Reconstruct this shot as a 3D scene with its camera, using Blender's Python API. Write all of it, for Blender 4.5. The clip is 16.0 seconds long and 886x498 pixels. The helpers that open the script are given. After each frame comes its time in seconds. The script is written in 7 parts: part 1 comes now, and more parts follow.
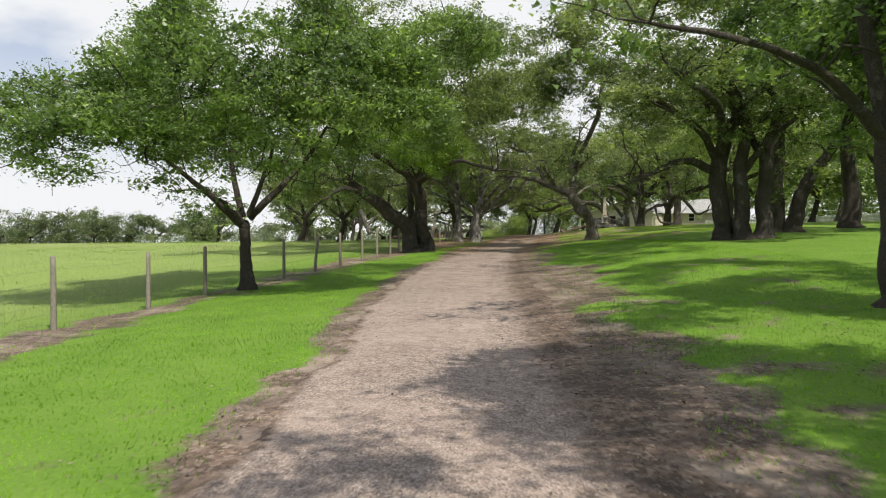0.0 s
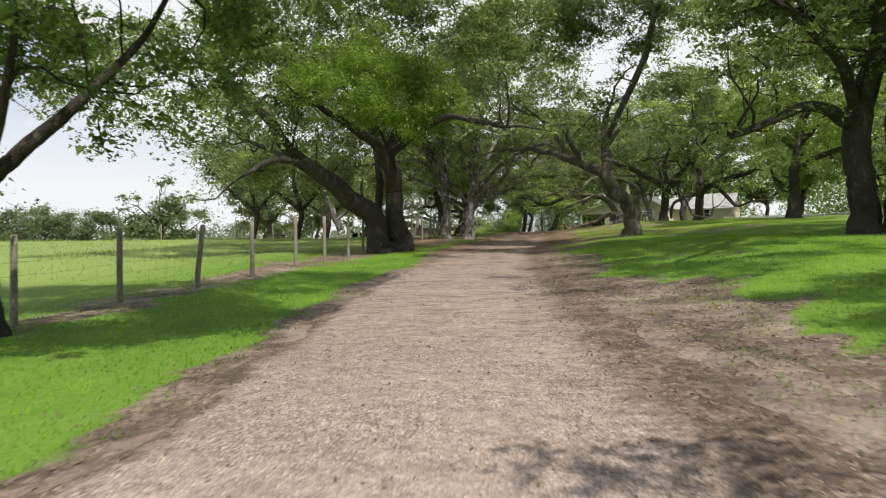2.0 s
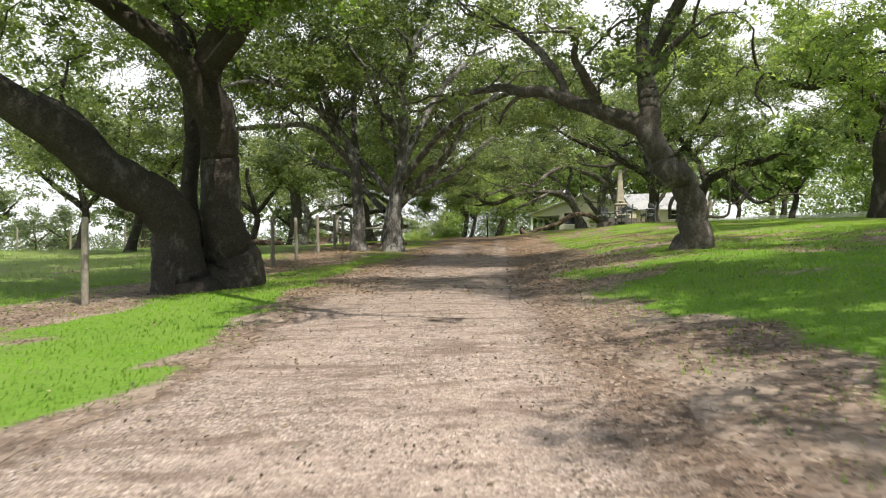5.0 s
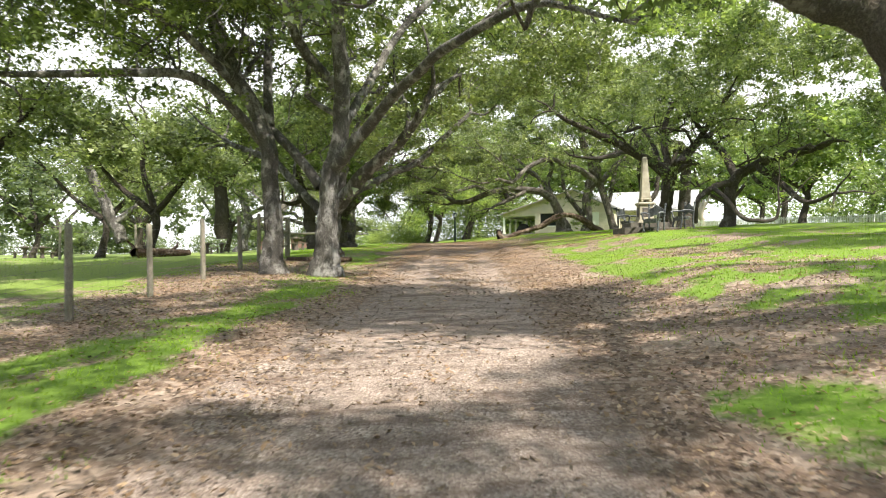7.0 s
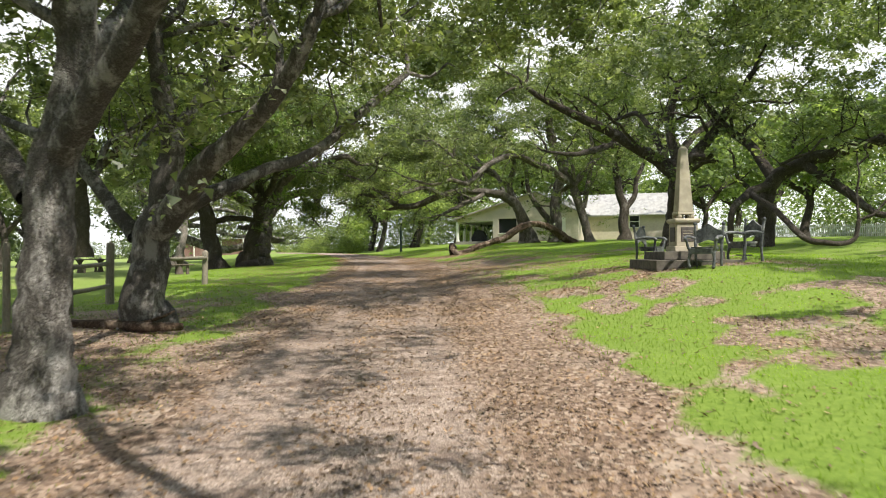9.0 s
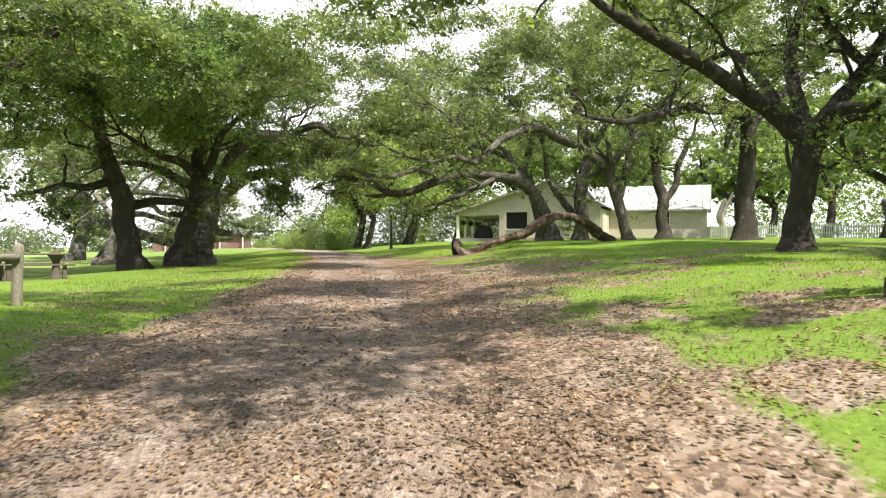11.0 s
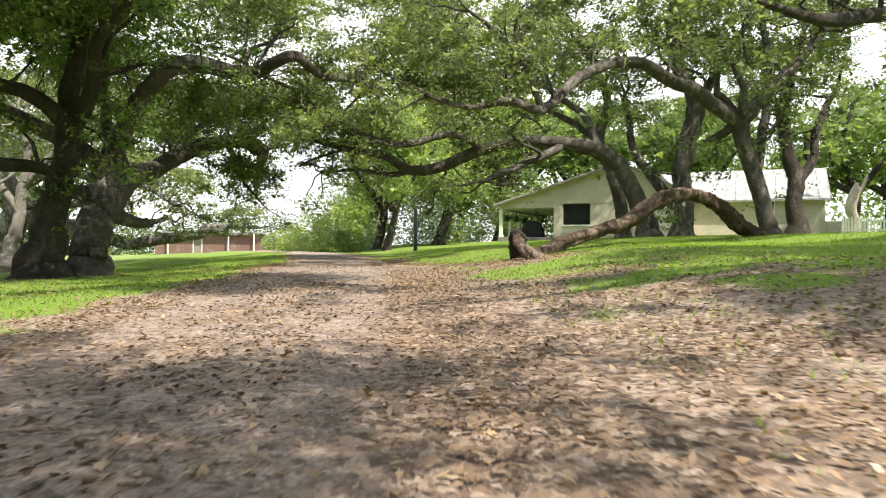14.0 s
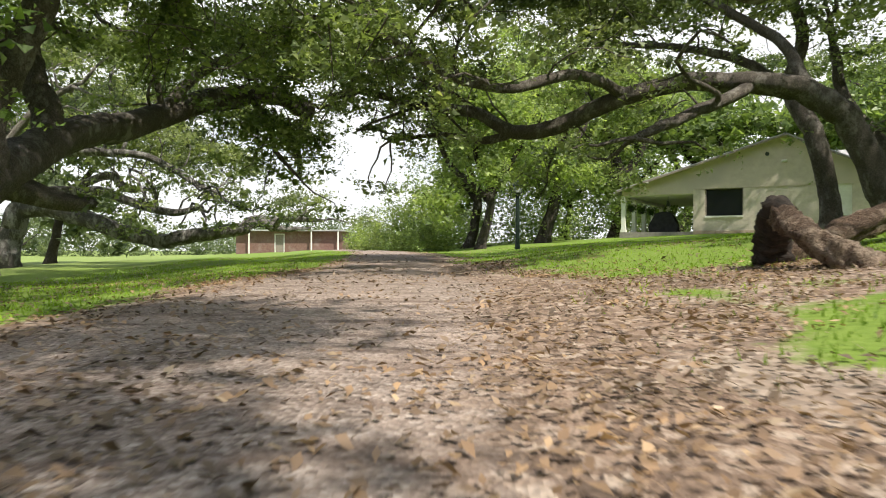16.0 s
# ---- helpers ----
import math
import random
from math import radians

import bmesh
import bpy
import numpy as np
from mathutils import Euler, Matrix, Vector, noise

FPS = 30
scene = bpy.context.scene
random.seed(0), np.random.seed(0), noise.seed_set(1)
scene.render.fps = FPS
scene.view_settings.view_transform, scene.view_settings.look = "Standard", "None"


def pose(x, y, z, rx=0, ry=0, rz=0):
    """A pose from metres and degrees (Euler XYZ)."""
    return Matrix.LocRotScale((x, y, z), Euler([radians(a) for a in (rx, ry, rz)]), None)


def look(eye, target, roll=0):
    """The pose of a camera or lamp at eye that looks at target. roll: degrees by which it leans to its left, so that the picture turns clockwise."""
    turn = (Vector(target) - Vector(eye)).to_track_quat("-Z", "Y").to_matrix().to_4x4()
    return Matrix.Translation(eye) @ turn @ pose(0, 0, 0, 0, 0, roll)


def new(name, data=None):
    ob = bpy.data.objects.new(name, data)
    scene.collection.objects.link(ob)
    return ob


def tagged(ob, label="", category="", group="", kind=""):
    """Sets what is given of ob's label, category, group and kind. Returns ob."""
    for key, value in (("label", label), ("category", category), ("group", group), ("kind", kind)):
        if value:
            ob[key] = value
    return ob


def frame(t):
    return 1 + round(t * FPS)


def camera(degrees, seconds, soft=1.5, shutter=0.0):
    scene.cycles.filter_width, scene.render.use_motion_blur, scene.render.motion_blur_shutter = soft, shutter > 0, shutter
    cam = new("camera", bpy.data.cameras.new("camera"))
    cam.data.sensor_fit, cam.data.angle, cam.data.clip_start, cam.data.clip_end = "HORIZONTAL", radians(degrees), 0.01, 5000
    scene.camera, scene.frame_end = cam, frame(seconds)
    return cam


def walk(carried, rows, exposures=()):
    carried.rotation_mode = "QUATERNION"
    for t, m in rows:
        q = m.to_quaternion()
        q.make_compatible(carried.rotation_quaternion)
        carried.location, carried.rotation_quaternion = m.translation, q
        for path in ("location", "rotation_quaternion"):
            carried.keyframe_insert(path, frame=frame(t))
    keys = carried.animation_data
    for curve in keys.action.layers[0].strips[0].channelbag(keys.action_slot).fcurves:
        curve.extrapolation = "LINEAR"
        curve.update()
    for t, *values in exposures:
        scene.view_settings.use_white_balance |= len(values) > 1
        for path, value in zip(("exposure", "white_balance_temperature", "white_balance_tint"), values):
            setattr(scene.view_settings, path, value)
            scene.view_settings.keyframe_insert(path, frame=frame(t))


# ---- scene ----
cam = camera(62.0, 16.0, soft=1.0, shutter=0.2)

PATH = [
    (0.0, (0.001, 0.000, 1.012), (0.001, 2.000, 1.013), -0.25),
    (0.5, (-0.014, 2.898, 1.020), (-0.009, 4.898, 1.019), -0.30),
    (1.0, (-0.000, 6.091, 1.017), (0.008, 8.091, 1.017), -0.24),
    (1.5, (0.047, 9.494, 0.999), (0.069, 11.494, 1.001), -0.25),
    (2.0, (0.176, 13.037, 0.982), (0.213, 15.037, 0.983), -0.26),
    (2.5, (0.256, 16.496, 0.968), (0.321, 18.495, 0.972), -0.27),
    (3.0, (0.383, 19.612, 0.987), (0.485, 21.609, 0.989), -0.13),
    (3.5, (0.571, 22.285, 0.980), (0.726, 24.279, 0.980), -0.14),
    (4.0, (0.789, 24.873, 1.122), (0.975, 26.864, 1.123), -0.07),
    (4.2, (0.948, 25.751, 1.165), (1.136, 27.742, 1.173), -0.21),
    (6.3, (2.226, 36.003, 2.145), (2.469, 37.988, 2.153), -0.58),
    (6.5, (2.310, 37.017, 2.155), (2.557, 39.002, 2.162), -0.54),
    (7.0, (2.657, 39.661, 2.178), (2.969, 41.637, 2.183), -0.41),
    (7.5, (3.139, 42.212, 2.268), (3.535, 44.173, 2.271), -0.49),
    (8.0, (3.775, 44.818, 2.440), (4.209, 46.771, 2.444), -0.38),
    (8.5, (4.435, 47.392, 2.784), (4.874, 49.344, 2.787), -0.36),
    (9.0, (5.066, 49.954, 3.228), (5.504, 51.905, 3.231), -0.40),
    (9.2, (5.309, 51.050, 3.372), (5.753, 53.001, 3.375), -0.36),
    (11.3, (7.368, 61.394, 3.223), (7.819, 63.343, 3.219), 0.42),
    (11.5, (7.537, 62.231, 3.208), (7.988, 64.179, 3.206), 0.30),
    (12.0, (7.927, 64.245, 3.198), (8.379, 66.194, 3.197), 0.30),
    (12.5, (8.293, 66.251, 3.182), (8.749, 68.199, 3.181), 0.31),
    (13.0, (8.703, 68.296, 3.169), (9.160, 70.243, 3.169), 0.42),
    (13.5, (9.185, 70.519, 3.144), (9.610, 72.473, 3.147), 0.35),
    (14.0, (9.640, 72.772, 3.114), (10.003, 74.738, 3.119), 0.33),
    (14.5, (9.988, 74.983, 3.105), (10.294, 76.960, 3.108), 0.36),
    (15.0, (10.279, 77.285, 3.092), (10.517, 79.271, 3.095), 0.34),
    (15.5, (10.493, 79.598, 3.075), (10.665, 81.590, 3.078), 0.20),
    (16.0, (10.641, 81.862, 3.076), (10.750, 83.859, 3.078), 0.25),
]
walk(cam, [(t, look(eye, target, roll)) for t, eye, target, roll in PATH],
     [(0.0, 0.0), (1.0, 0.12), (1.5, 0.1), (2.5, -0.05), (4.2, 0.05), (6.3, 1.03), (7.5, 0.98), (8.5, 1.02), (9.0, 0.5), (9.2, 0.45), (11.3, 0.87), (14.0, 0.8), (15.0, 0.5), (15.5, 0.3), (16.0, 0.4)])

# ---------------------------------------------------------------- world and sun
SUN_AZ, SUN_EL = 148.0, 55.0        # degrees clockwise from +y, and above the horizon
world = bpy.data.worlds.new("world")
scene.world = world
world.use_nodes = True
wn, wl = world.node_tree.nodes, world.node_tree.links
wn.clear()
w_out = wn.new("ShaderNodeOutputWorld")
w_bg = wn.new("ShaderNodeBackground")
w_sky = wn.new("ShaderNodeTexSky")
w_sky.sky_type = 'NISHITA'
w_sky.sun_disc = False
w_sky.sun_elevation = radians(SUN_EL)
w_sky.sun_rotation = radians(SUN_AZ)
w_tc = wn.new("ShaderNodeTexCoord")
w_map = wn.new("ShaderNodeMapping")
w_map.inputs["Scale"].default_value = (1.0, 1.0, 2.2)
w_noise = wn.new("ShaderNodeTexNoise")
w_noise.inputs["Scale"].default_value = 1.7
w_noise.inputs["Detail"].default_value = 6.0
w_ramp = wn.new("ShaderNodeValToRGB")
w_ramp.color_ramp.elements[0].position = 0.43
w_ramp.color_ramp.elements[1].position = 0.56
w_mix = wn.new("ShaderNodeMixRGB")
w_mix.inputs["Color2"].default_value = (21.0, 21.3, 21.8, 1)
w_bright = wn.new("ShaderNodeMixRGB")
w_bright.blend_type = 'MULTIPLY'
w_bright.inputs["Fac"].default_value = 1.0
w_bright.inputs["Color2"].default_value = (1.35, 1.95, 2.6, 1)
wl.new(w_tc.outputs["Generated"], w_map.inputs["Vector"])
wl.new(w_map.outputs["Vector"], w_noise.inputs["Vector"])
wl.new(w_noise.outputs["Fac"], w_ramp.inputs["Fac"])
w_axes = wn.new("ShaderNodeSeparateXYZ")
w_haze = wn.new("ShaderNodeMapRange")
w_haze.inputs["From Min"].default_value, w_haze.inputs["From Max"].default_value = 0.08, 0.40
w_haze.inputs["To Min"].default_value, w_haze.inputs["To Max"].default_value = 1.0, 0.0
w_most = wn.new("ShaderNodeMath")
w_most.operation = 'MAXIMUM'
wl.new(w_tc.outputs["Generated"], w_axes.inputs[0])
wl.new(w_axes.outputs["Z"], w_haze.inputs[0])
wl.new(w_ramp.outputs["Color"], w_most.inputs[0])
wl.new(w_haze.outputs[0], w_most.inputs[1])
wl.new(w_most.outputs[0], w_mix.inputs["Fac"])
wl.new(w_sky.outputs["Color"], w_bright.inputs["Color1"])
wl.new(w_bright.outputs["Color"], w_mix.inputs["Color1"])
wl.new(w_mix.outputs["Color"], w_bg.inputs["Color"])
w_bg.inputs["Strength"].default_value = 0.043
wl.new(w_bg.outputs["Background"], w_out.inputs["Surface"])

sun = new("sun", bpy.data.lights.new("sun", 'SUN'))
sun.data.energy = 5.0
sun.data.angle = radians(0.8)
sun.data.color = (1.0, 0.93, 0.81)
sun_dir = Vector((math.sin(radians(SUN_AZ)) * math.cos(radians(SUN_EL)),
                  math.cos(radians(SUN_AZ)) * math.cos(radians(SUN_EL)), math.sin(radians(SUN_EL))))
sun.matrix_world = look((0, 0, 60), Vector((0, 0, 60)) - sun_dir)

# ---------------------------------------------------------------- materials
def material(name, base, rough=0.8):
    m = bpy.data.materials.new(name)
    m.use_nodes = True
    b = m.node_tree.nodes["Principled BSDF"]
    b.inputs["Base Color"].default_value = (*base, 1)
    b.inputs["Roughness"].default_value = rough
    b.inputs["Specular IOR Level"].default_value = 0.3
    return m


def node(m, kind, **values):
    n = m.node_tree.nodes.new(kind)
    for key, value in values.items():
        n.inputs[key.replace("_", " ")].default_value = value
    return n


def link(m, a, b):
    m.node_tree.links.new(a, b)


def coords(m, scale=(1, 1, 1)):
    g = m.node_tree.nodes.new("ShaderNodeNewGeometry")
    mp = m.node_tree.nodes.new("ShaderNodeMapping")
    mp.inputs["Scale"].default_value = scale
    link(m, g.outputs["Position"], mp.inputs["Vector"])
    return mp.outputs["Vector"]


def noise_of(m, vec, scale, detail=4.0, rough=0.55):
    n = node(m, "ShaderNodeTexNoise", Scale=scale, Detail=detail, Roughness=rough)
    link(m, vec, n.inputs["Vector"])
    return n.outputs["Fac"]


def ramp(m, fac, stops):
    r = m.node_tree.nodes.new("ShaderNodeValToRGB")
    e = r.color_ramp.elements
    while len(e) < len(stops):
        e.new(0.5)
    for el, (pos, col) in zip(e, stops):
        el.position, el.color = pos, (*col, 1) if len(col) == 3 else col
    link(m, fac, r.inputs["Fac"])
    return r.outputs["Color"]


def mix(m, fac, a, b, mode='MIX'):
    n = m.node_tree.nodes.new("ShaderNodeMixRGB")
    n.blend_type = mode
    for sock, v in ((n.inputs["Fac"], fac), (n.inputs["Color1"], a), (n.inputs["Color2"], b)):
        if isinstance(v, (int, float)):
            sock.default_value = v
        elif isinstance(v, tuple):
            sock.default_value = (*v, 1)
        else:
            link(m, v, sock)
    return n.outputs["Color"]


def bump(m, height, strength, distance):
    b = node(m, "ShaderNodeBump", Strength=strength, Distance=distance)
    link(m, height, b.inputs["Height"])
    link(m, b.outputs["Normal"], m.node_tree.nodes["Principled BSDF"].inputs["Normal"])


def set_base(m, col):
    link(m, col, m.node_tree.nodes["Principled BSDF"].inputs["Base Color"])


def grainy(name, lo, hi, scale=8.0, big=0.7, rough=0.85, relief=0.004, stretch=(1, 1, 1), stain=None):
    """A plain worn surface: fine grain, broad patches and a little relief."""
    m = material(name, hi, rough)
    v = coords(m, stretch)
    col = ramp(m, noise_of(m, v, scale, 5.0), [(0.3, lo), (0.7, hi)])
    if stain:
        col = mix(m, ramp(m, noise_of(m, v, big, 5.0, 0.65), [(0.5, (0, 0, 0)), (0.72, (1, 1, 1))]), col, stain)
    set_base(m, col)
    bump(m, noise_of(m, v, scale * 2.2, 4.0), 0.6, relief)
    return m


def bark_material(name, dark, light, lichen, spread=0.0):
    m = material(name, dark, 0.95)
    v = coords(m, (1, 1, 0.4))
    plates = node(m, "ShaderNodeTexVoronoi", Scale=30.0)
    plates.feature = 'DISTANCE_TO_EDGE'
    wob = mix(m, 0.3, v, noise_col(m, v, 9.0))
    link(m, wob, plates.inputs["Vector"])
    ridge = ramp(m, plates.outputs["Distance"], [(0.0, (0, 0, 0)), (0.22, (1, 1, 1))])
    v2 = coords(m)
    fine = noise_of(m, coords(m, (1, 1, 0.6)), 42.0, 6.0, 0.7)
    broad = noise_of(m, v2, 2.4, 6.0, 0.7)
    col = ramp(m, fine, [(0.3, dark), (0.7, light)])
    col = mix(m, ramp(m, broad, [(0.35, (0.55, 0.55, 0.55)), (0.55, (0, 0, 0))]), col, dark)
    col = mix(m, ramp(m, ridge, [(0, (0.6, 0.6, 0.6)), (1, (0, 0, 0))]), col, tuple(c * 0.45 for c in dark))
    rings = noise_of(m, coords(m, (1.0, 1.0, 0.55)), 2.6, 8.0, 0.78)
    patch = ramp(m, rings, [(0.54 - spread, (0, 0, 0)), (0.64 - spread, (0.85, 0.85, 0.85))])
    col = mix(m, patch, col, mix(m, fine, tuple(c * 0.6 for c in lichen), lichen))
    set_base(m, col)
    h = mix(m, 0.5, ridge, ramp(m, fine, [(0, (0, 0, 0)), (1, (1, 1, 1))]))
    bump(m, h, 0.9, 0.035)
    return m


def noise_col(m, vec, scale):
    n = node(m, "ShaderNodeTexNoise", Scale=scale, Detail=3.0)
    link(m, vec, n.inputs["Vector"])
    return n.outputs["Color"]


def leaf_material(name, lo, hi, glow, translucent=0.35, patch=0.6, gloss=0.62):
    m = material(name, hi, 0.55)
    nt = m.node_tree
    g = nt.nodes.new("ShaderNodeNewGeometry")
    near_lo = tuple(a * 0.7 + b * 0.3 for a, b in zip(lo, hi))
    near_glow = tuple(a * 0.5 + b * 0.5 for a, b in zip(hi, glow))
    col = ramp(m, g.outputs["Random Per Island"], [(0.0, near_lo), (0.85, hi), (1.0, near_glow)])
    v = coords(m)
    # paints sunlit and shaded clumps into crown colour; plain mottle on grass and litter
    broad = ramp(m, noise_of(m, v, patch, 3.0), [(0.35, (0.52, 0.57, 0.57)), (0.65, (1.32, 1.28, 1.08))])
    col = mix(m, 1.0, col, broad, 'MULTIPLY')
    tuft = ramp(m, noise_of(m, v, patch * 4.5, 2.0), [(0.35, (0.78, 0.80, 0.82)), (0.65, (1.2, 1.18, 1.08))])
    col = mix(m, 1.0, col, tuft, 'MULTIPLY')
    set_base(m, col)
    b = nt.nodes["Principled BSDF"]
    b.inputs["Specular IOR Level"].default_value = gloss
    b.inputs["Roughness"].default_value = 0.42
    tr = nt.nodes.new("ShaderNodeBsdfTranslucent")
    link(m, mix(m, 1.0, col, (1.58, 1.66, 0.85), 'MULTIPLY'), tr.inputs["Color"])
    ms = nt.nodes.new("ShaderNodeMixShader")
    ms.inputs["Fac"].default_value = translucent
    link(m, b.outputs["BSDF"], ms.inputs[1])
    link(m, tr.outputs["BSDF"], ms.inputs[2])
    link(m, ms.outputs["Shader"], nt.nodes["Material Output"].inputs["Surface"])
    return m


BARK = bark_material("oak_bark", (0.045, 0.037, 0.031), (0.14, 0.118, 0.099), (0.22, 0.203, 0.182))
BARK_MID = bark_material("grey_brown_bark", (0.085, 0.073, 0.062), (0.24, 0.207, 0.175), (0.38, 0.35, 0.315), 0.03)
BARK_PALE = bark_material("pale_bark", (0.085, 0.078, 0.071), (0.23, 0.212, 0.193), (0.52, 0.50, 0.475), 0.05)
BLEACHED = bark_material("bleached_bark", (0.26, 0.23, 0.20), (0.48, 0.44, 0.39), (0.6, 0.57, 0.52))
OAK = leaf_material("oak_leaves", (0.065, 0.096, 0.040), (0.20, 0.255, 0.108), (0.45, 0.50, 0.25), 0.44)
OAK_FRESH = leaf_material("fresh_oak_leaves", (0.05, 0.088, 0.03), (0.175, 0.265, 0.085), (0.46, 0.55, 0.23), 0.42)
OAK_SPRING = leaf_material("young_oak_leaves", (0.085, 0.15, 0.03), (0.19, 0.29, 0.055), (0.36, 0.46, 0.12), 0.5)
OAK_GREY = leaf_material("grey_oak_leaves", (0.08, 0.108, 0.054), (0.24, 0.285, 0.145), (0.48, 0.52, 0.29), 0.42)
# distance haze is mixed into this leaf colour: paler and greyer
HAZED_LEAF = leaf_material("hazed_distant_leaves", (0.09, 0.118, 0.075), (0.165, 0.205, 0.125), (0.26, 0.30, 0.19), 0.4)
# leaf tint lightened to stand in for full sun and haze
LIT_PALE_LEAF = leaf_material("lit_pale_leaves", (0.15, 0.21, 0.08), (0.30, 0.37, 0.15), (0.50, 0.55, 0.26), 0.5)
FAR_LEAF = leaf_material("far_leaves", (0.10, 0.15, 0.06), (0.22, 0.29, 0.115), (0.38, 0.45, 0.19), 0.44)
GRASS = leaf_material("grass_blades", (0.135, 0.275, 0.02), (0.19, 0.36, 0.03), (0.28, 0.44, 0.055), 0.55, 0.5, 0.12)
DRY_GRASS = leaf_material("sun_bleached_grass", (0.155, 0.255, 0.026), (0.235, 0.36, 0.042), (0.40, 0.46, 0.125), 0.55, 0.5, 0.12)
MEADOW = leaf_material("meadow_grass", (0.15, 0.235, 0.055), (0.22, 0.315, 0.085), (0.32, 0.395, 0.14), 0.5, 0.1)
OLD_LITTER = leaf_material("rotting_leaves", (0.065, 0.048, 0.038), (0.20, 0.155, 0.125), (0.42, 0.35, 0.30), 0.05, 1.2)
LITTER = leaf_material("dead_leaves", (0.125, 0.075, 0.052), (0.31, 0.21, 0.155), (0.53, 0.42, 0.35), 0.1, 1.2)

# ---------------------------------------------------------------- the lie of the land
LINE_Y = [-40, 0, 12, 25, 36, 47, 52, 60, 70, 80, 90, 105, 130, 170, 400]
LINE_X = [-0.8, -0.3, -0.2, 0.6, 2.0, 4.0, 5.1, 6.4, 8.1, 9.5, 10.3, 10.6, 8.5, 2.0, -60]
RISE_Y = [-60, 0, 11, 16, 22, 28, 38, 46, 52, 58, 63, 70, 75, 80, 86, 95, 115, 150, 400]
RISE_Z = [-0.9, -0.66, -0.55, -0.36, -0.15, 0.08, 0.58, 1.0, 1.25, 1.55, 1.83, 2.2, 2.36, 2.5, 2.6, 2.7, 2.95, 3.0, 2.0]
BANK_Y = [-60, 12, 22, 32, 60, 72, 100, 125, 400]
BANK_A = [0.4, 0.45, 0.75, 1.05, 1.05, 0.85, 0.88, 0.85, 0.5]
FALL_Y = [-60, 25, 35, 60, 75, 100, 400]
FALL_A = [1.0, 1.0, 0.15, 0.15, 0.8, 1.25, 1.0]


def smooth_interp(v, xs, ys):
    """Linear knots, softened by averaging over a few metres."""
    v = np.asarray(v, float)
    return sum(np.interp(v + d, xs, ys) for d in (-3.0, -1.5, 0.0, 1.5, 3.0)) / 5


def line_x(y):
    return smooth_interp(y, LINE_Y, LINE_X)


def soft(v):
    return np.where(v > 6, v, np.log1p(np.exp(np.minimum(v, 6) * 3)) / 3)


def land(x, y):
    """Height of the ground."""
    x, y = np.asarray(x, float), np.asarray(y, float)
    lat = x - line_x(y)
    z = smooth_interp(y, RISE_Y, RISE_Z)
    right = soft(lat - 1.4 - np.interp(y, [97, 113], [0.0, 3.5]))
    z = z + smooth_interp(y, BANK_Y, BANK_A) * 1.5 * (1 - np.exp(-right * 0.105))
    left = soft(-lat - 2.0)
    z = z - smooth_interp(y, FALL_Y, FALL_A) * 0.9 * (1 - np.exp(-left * 0.07))
    z = z + 0.05 * np.sin(x * 0.9 + 1.3 * np.sin(y * 0.33)) * np.clip(np.abs(lat) - 1.5, 0, 2) / 2
    z = z + 0.22 * np.exp(-((x - 14.4) ** 2 + (y - 65.7) ** 2) / 18)
    return z + 0.02 * np.sin(y * 0.8 + x * 0.5)


def at(x, y):
    return float(land(x, y))


# ---------------------------------------------------------------- mesh helpers
rng = np.random.default_rng(7)


def mesh_of(name, verts, quads, mat, smooth=False):
    """A mesh from arrays of vertices and of faces, all with three or all with four corners."""
    verts, quads = np.asarray(verts, np.float32), np.asarray(quads, np.int32)
    me = bpy.data.meshes.new(name)
    me.vertices.add(len(verts))
    me.vertices.foreach_set("co", verts.ravel())
    me.loops.add(quads.size)
    me.loops.foreach_set("vertex_index", quads.ravel())
    me.polygons.add(len(quads))
    k = quads.shape[1]
    me.polygons.foreach_set("loop_start", np.arange(0, quads.size, k, dtype=np.int32))
    me.polygons.foreach_set("loop_total", np.full(len(quads), k, np.int32))
    if smooth:
        me.polygons.foreach_set("use_smooth", np.ones(len(quads), bool))
    me.update(calc_edges=True)
    me.materials.append(mat)
    return me


def part(name, data, mat, parent, label=""):
    """One mesh object under a thing; data is a bmesh or a mesh."""
    if isinstance(data, bmesh.types.BMesh):
        me = bpy.data.meshes.new(name)
        data.to_mesh(me)
        data.free()
        me.materials.append(mat)
    else:
        me = data
    ob = new(name, me)
    ob.parent = parent
    return tagged(ob, label)


def thing(name, loc, label, category, group="", turn=0.0):
    e = new(name)
    e.empty_display_size = 0.2
    e.matrix_world = pose(*loc, 0, 0, turn)
    return tagged(e, label, category, group)


def box(bm, x0, x1, y0, y1, z0, z1, bevel=0.0):
    r = bmesh.ops.create_cube(bm, size=1.0)
    vs = r["verts"]
    bmesh.ops.scale(bm, vec=(x1 - x0, y1 - y0, z1 - z0), verts=vs)
    bmesh.ops.translate(bm, vec=((x0 + x1) / 2, (y0 + y1) / 2, (z0 + z1) / 2), verts=vs)
    if bevel:
        es = list({e for v in vs for e in v.link_edges})
        bmesh.ops.bevel(bm, geom=es, offset=bevel, segments=1, affect='EDGES')
    return vs


def box_bm(*a, bevel=0.0):
    bm = bmesh.new()
    box(bm, *a, bevel=bevel)
    return bm


def cone_bm(r0, r1, z0, z1, n=10, at_xy=(0, 0)):
    bm = bmesh.new()
    bmesh.ops.create_cone(bm, cap_ends=True, segments=n, radius1=r0, radius2=r1, depth=z1 - z0,
                          matrix=Matrix.Translation((at_xy[0], at_xy[1], (z0 + z1) / 2)))
    return bm


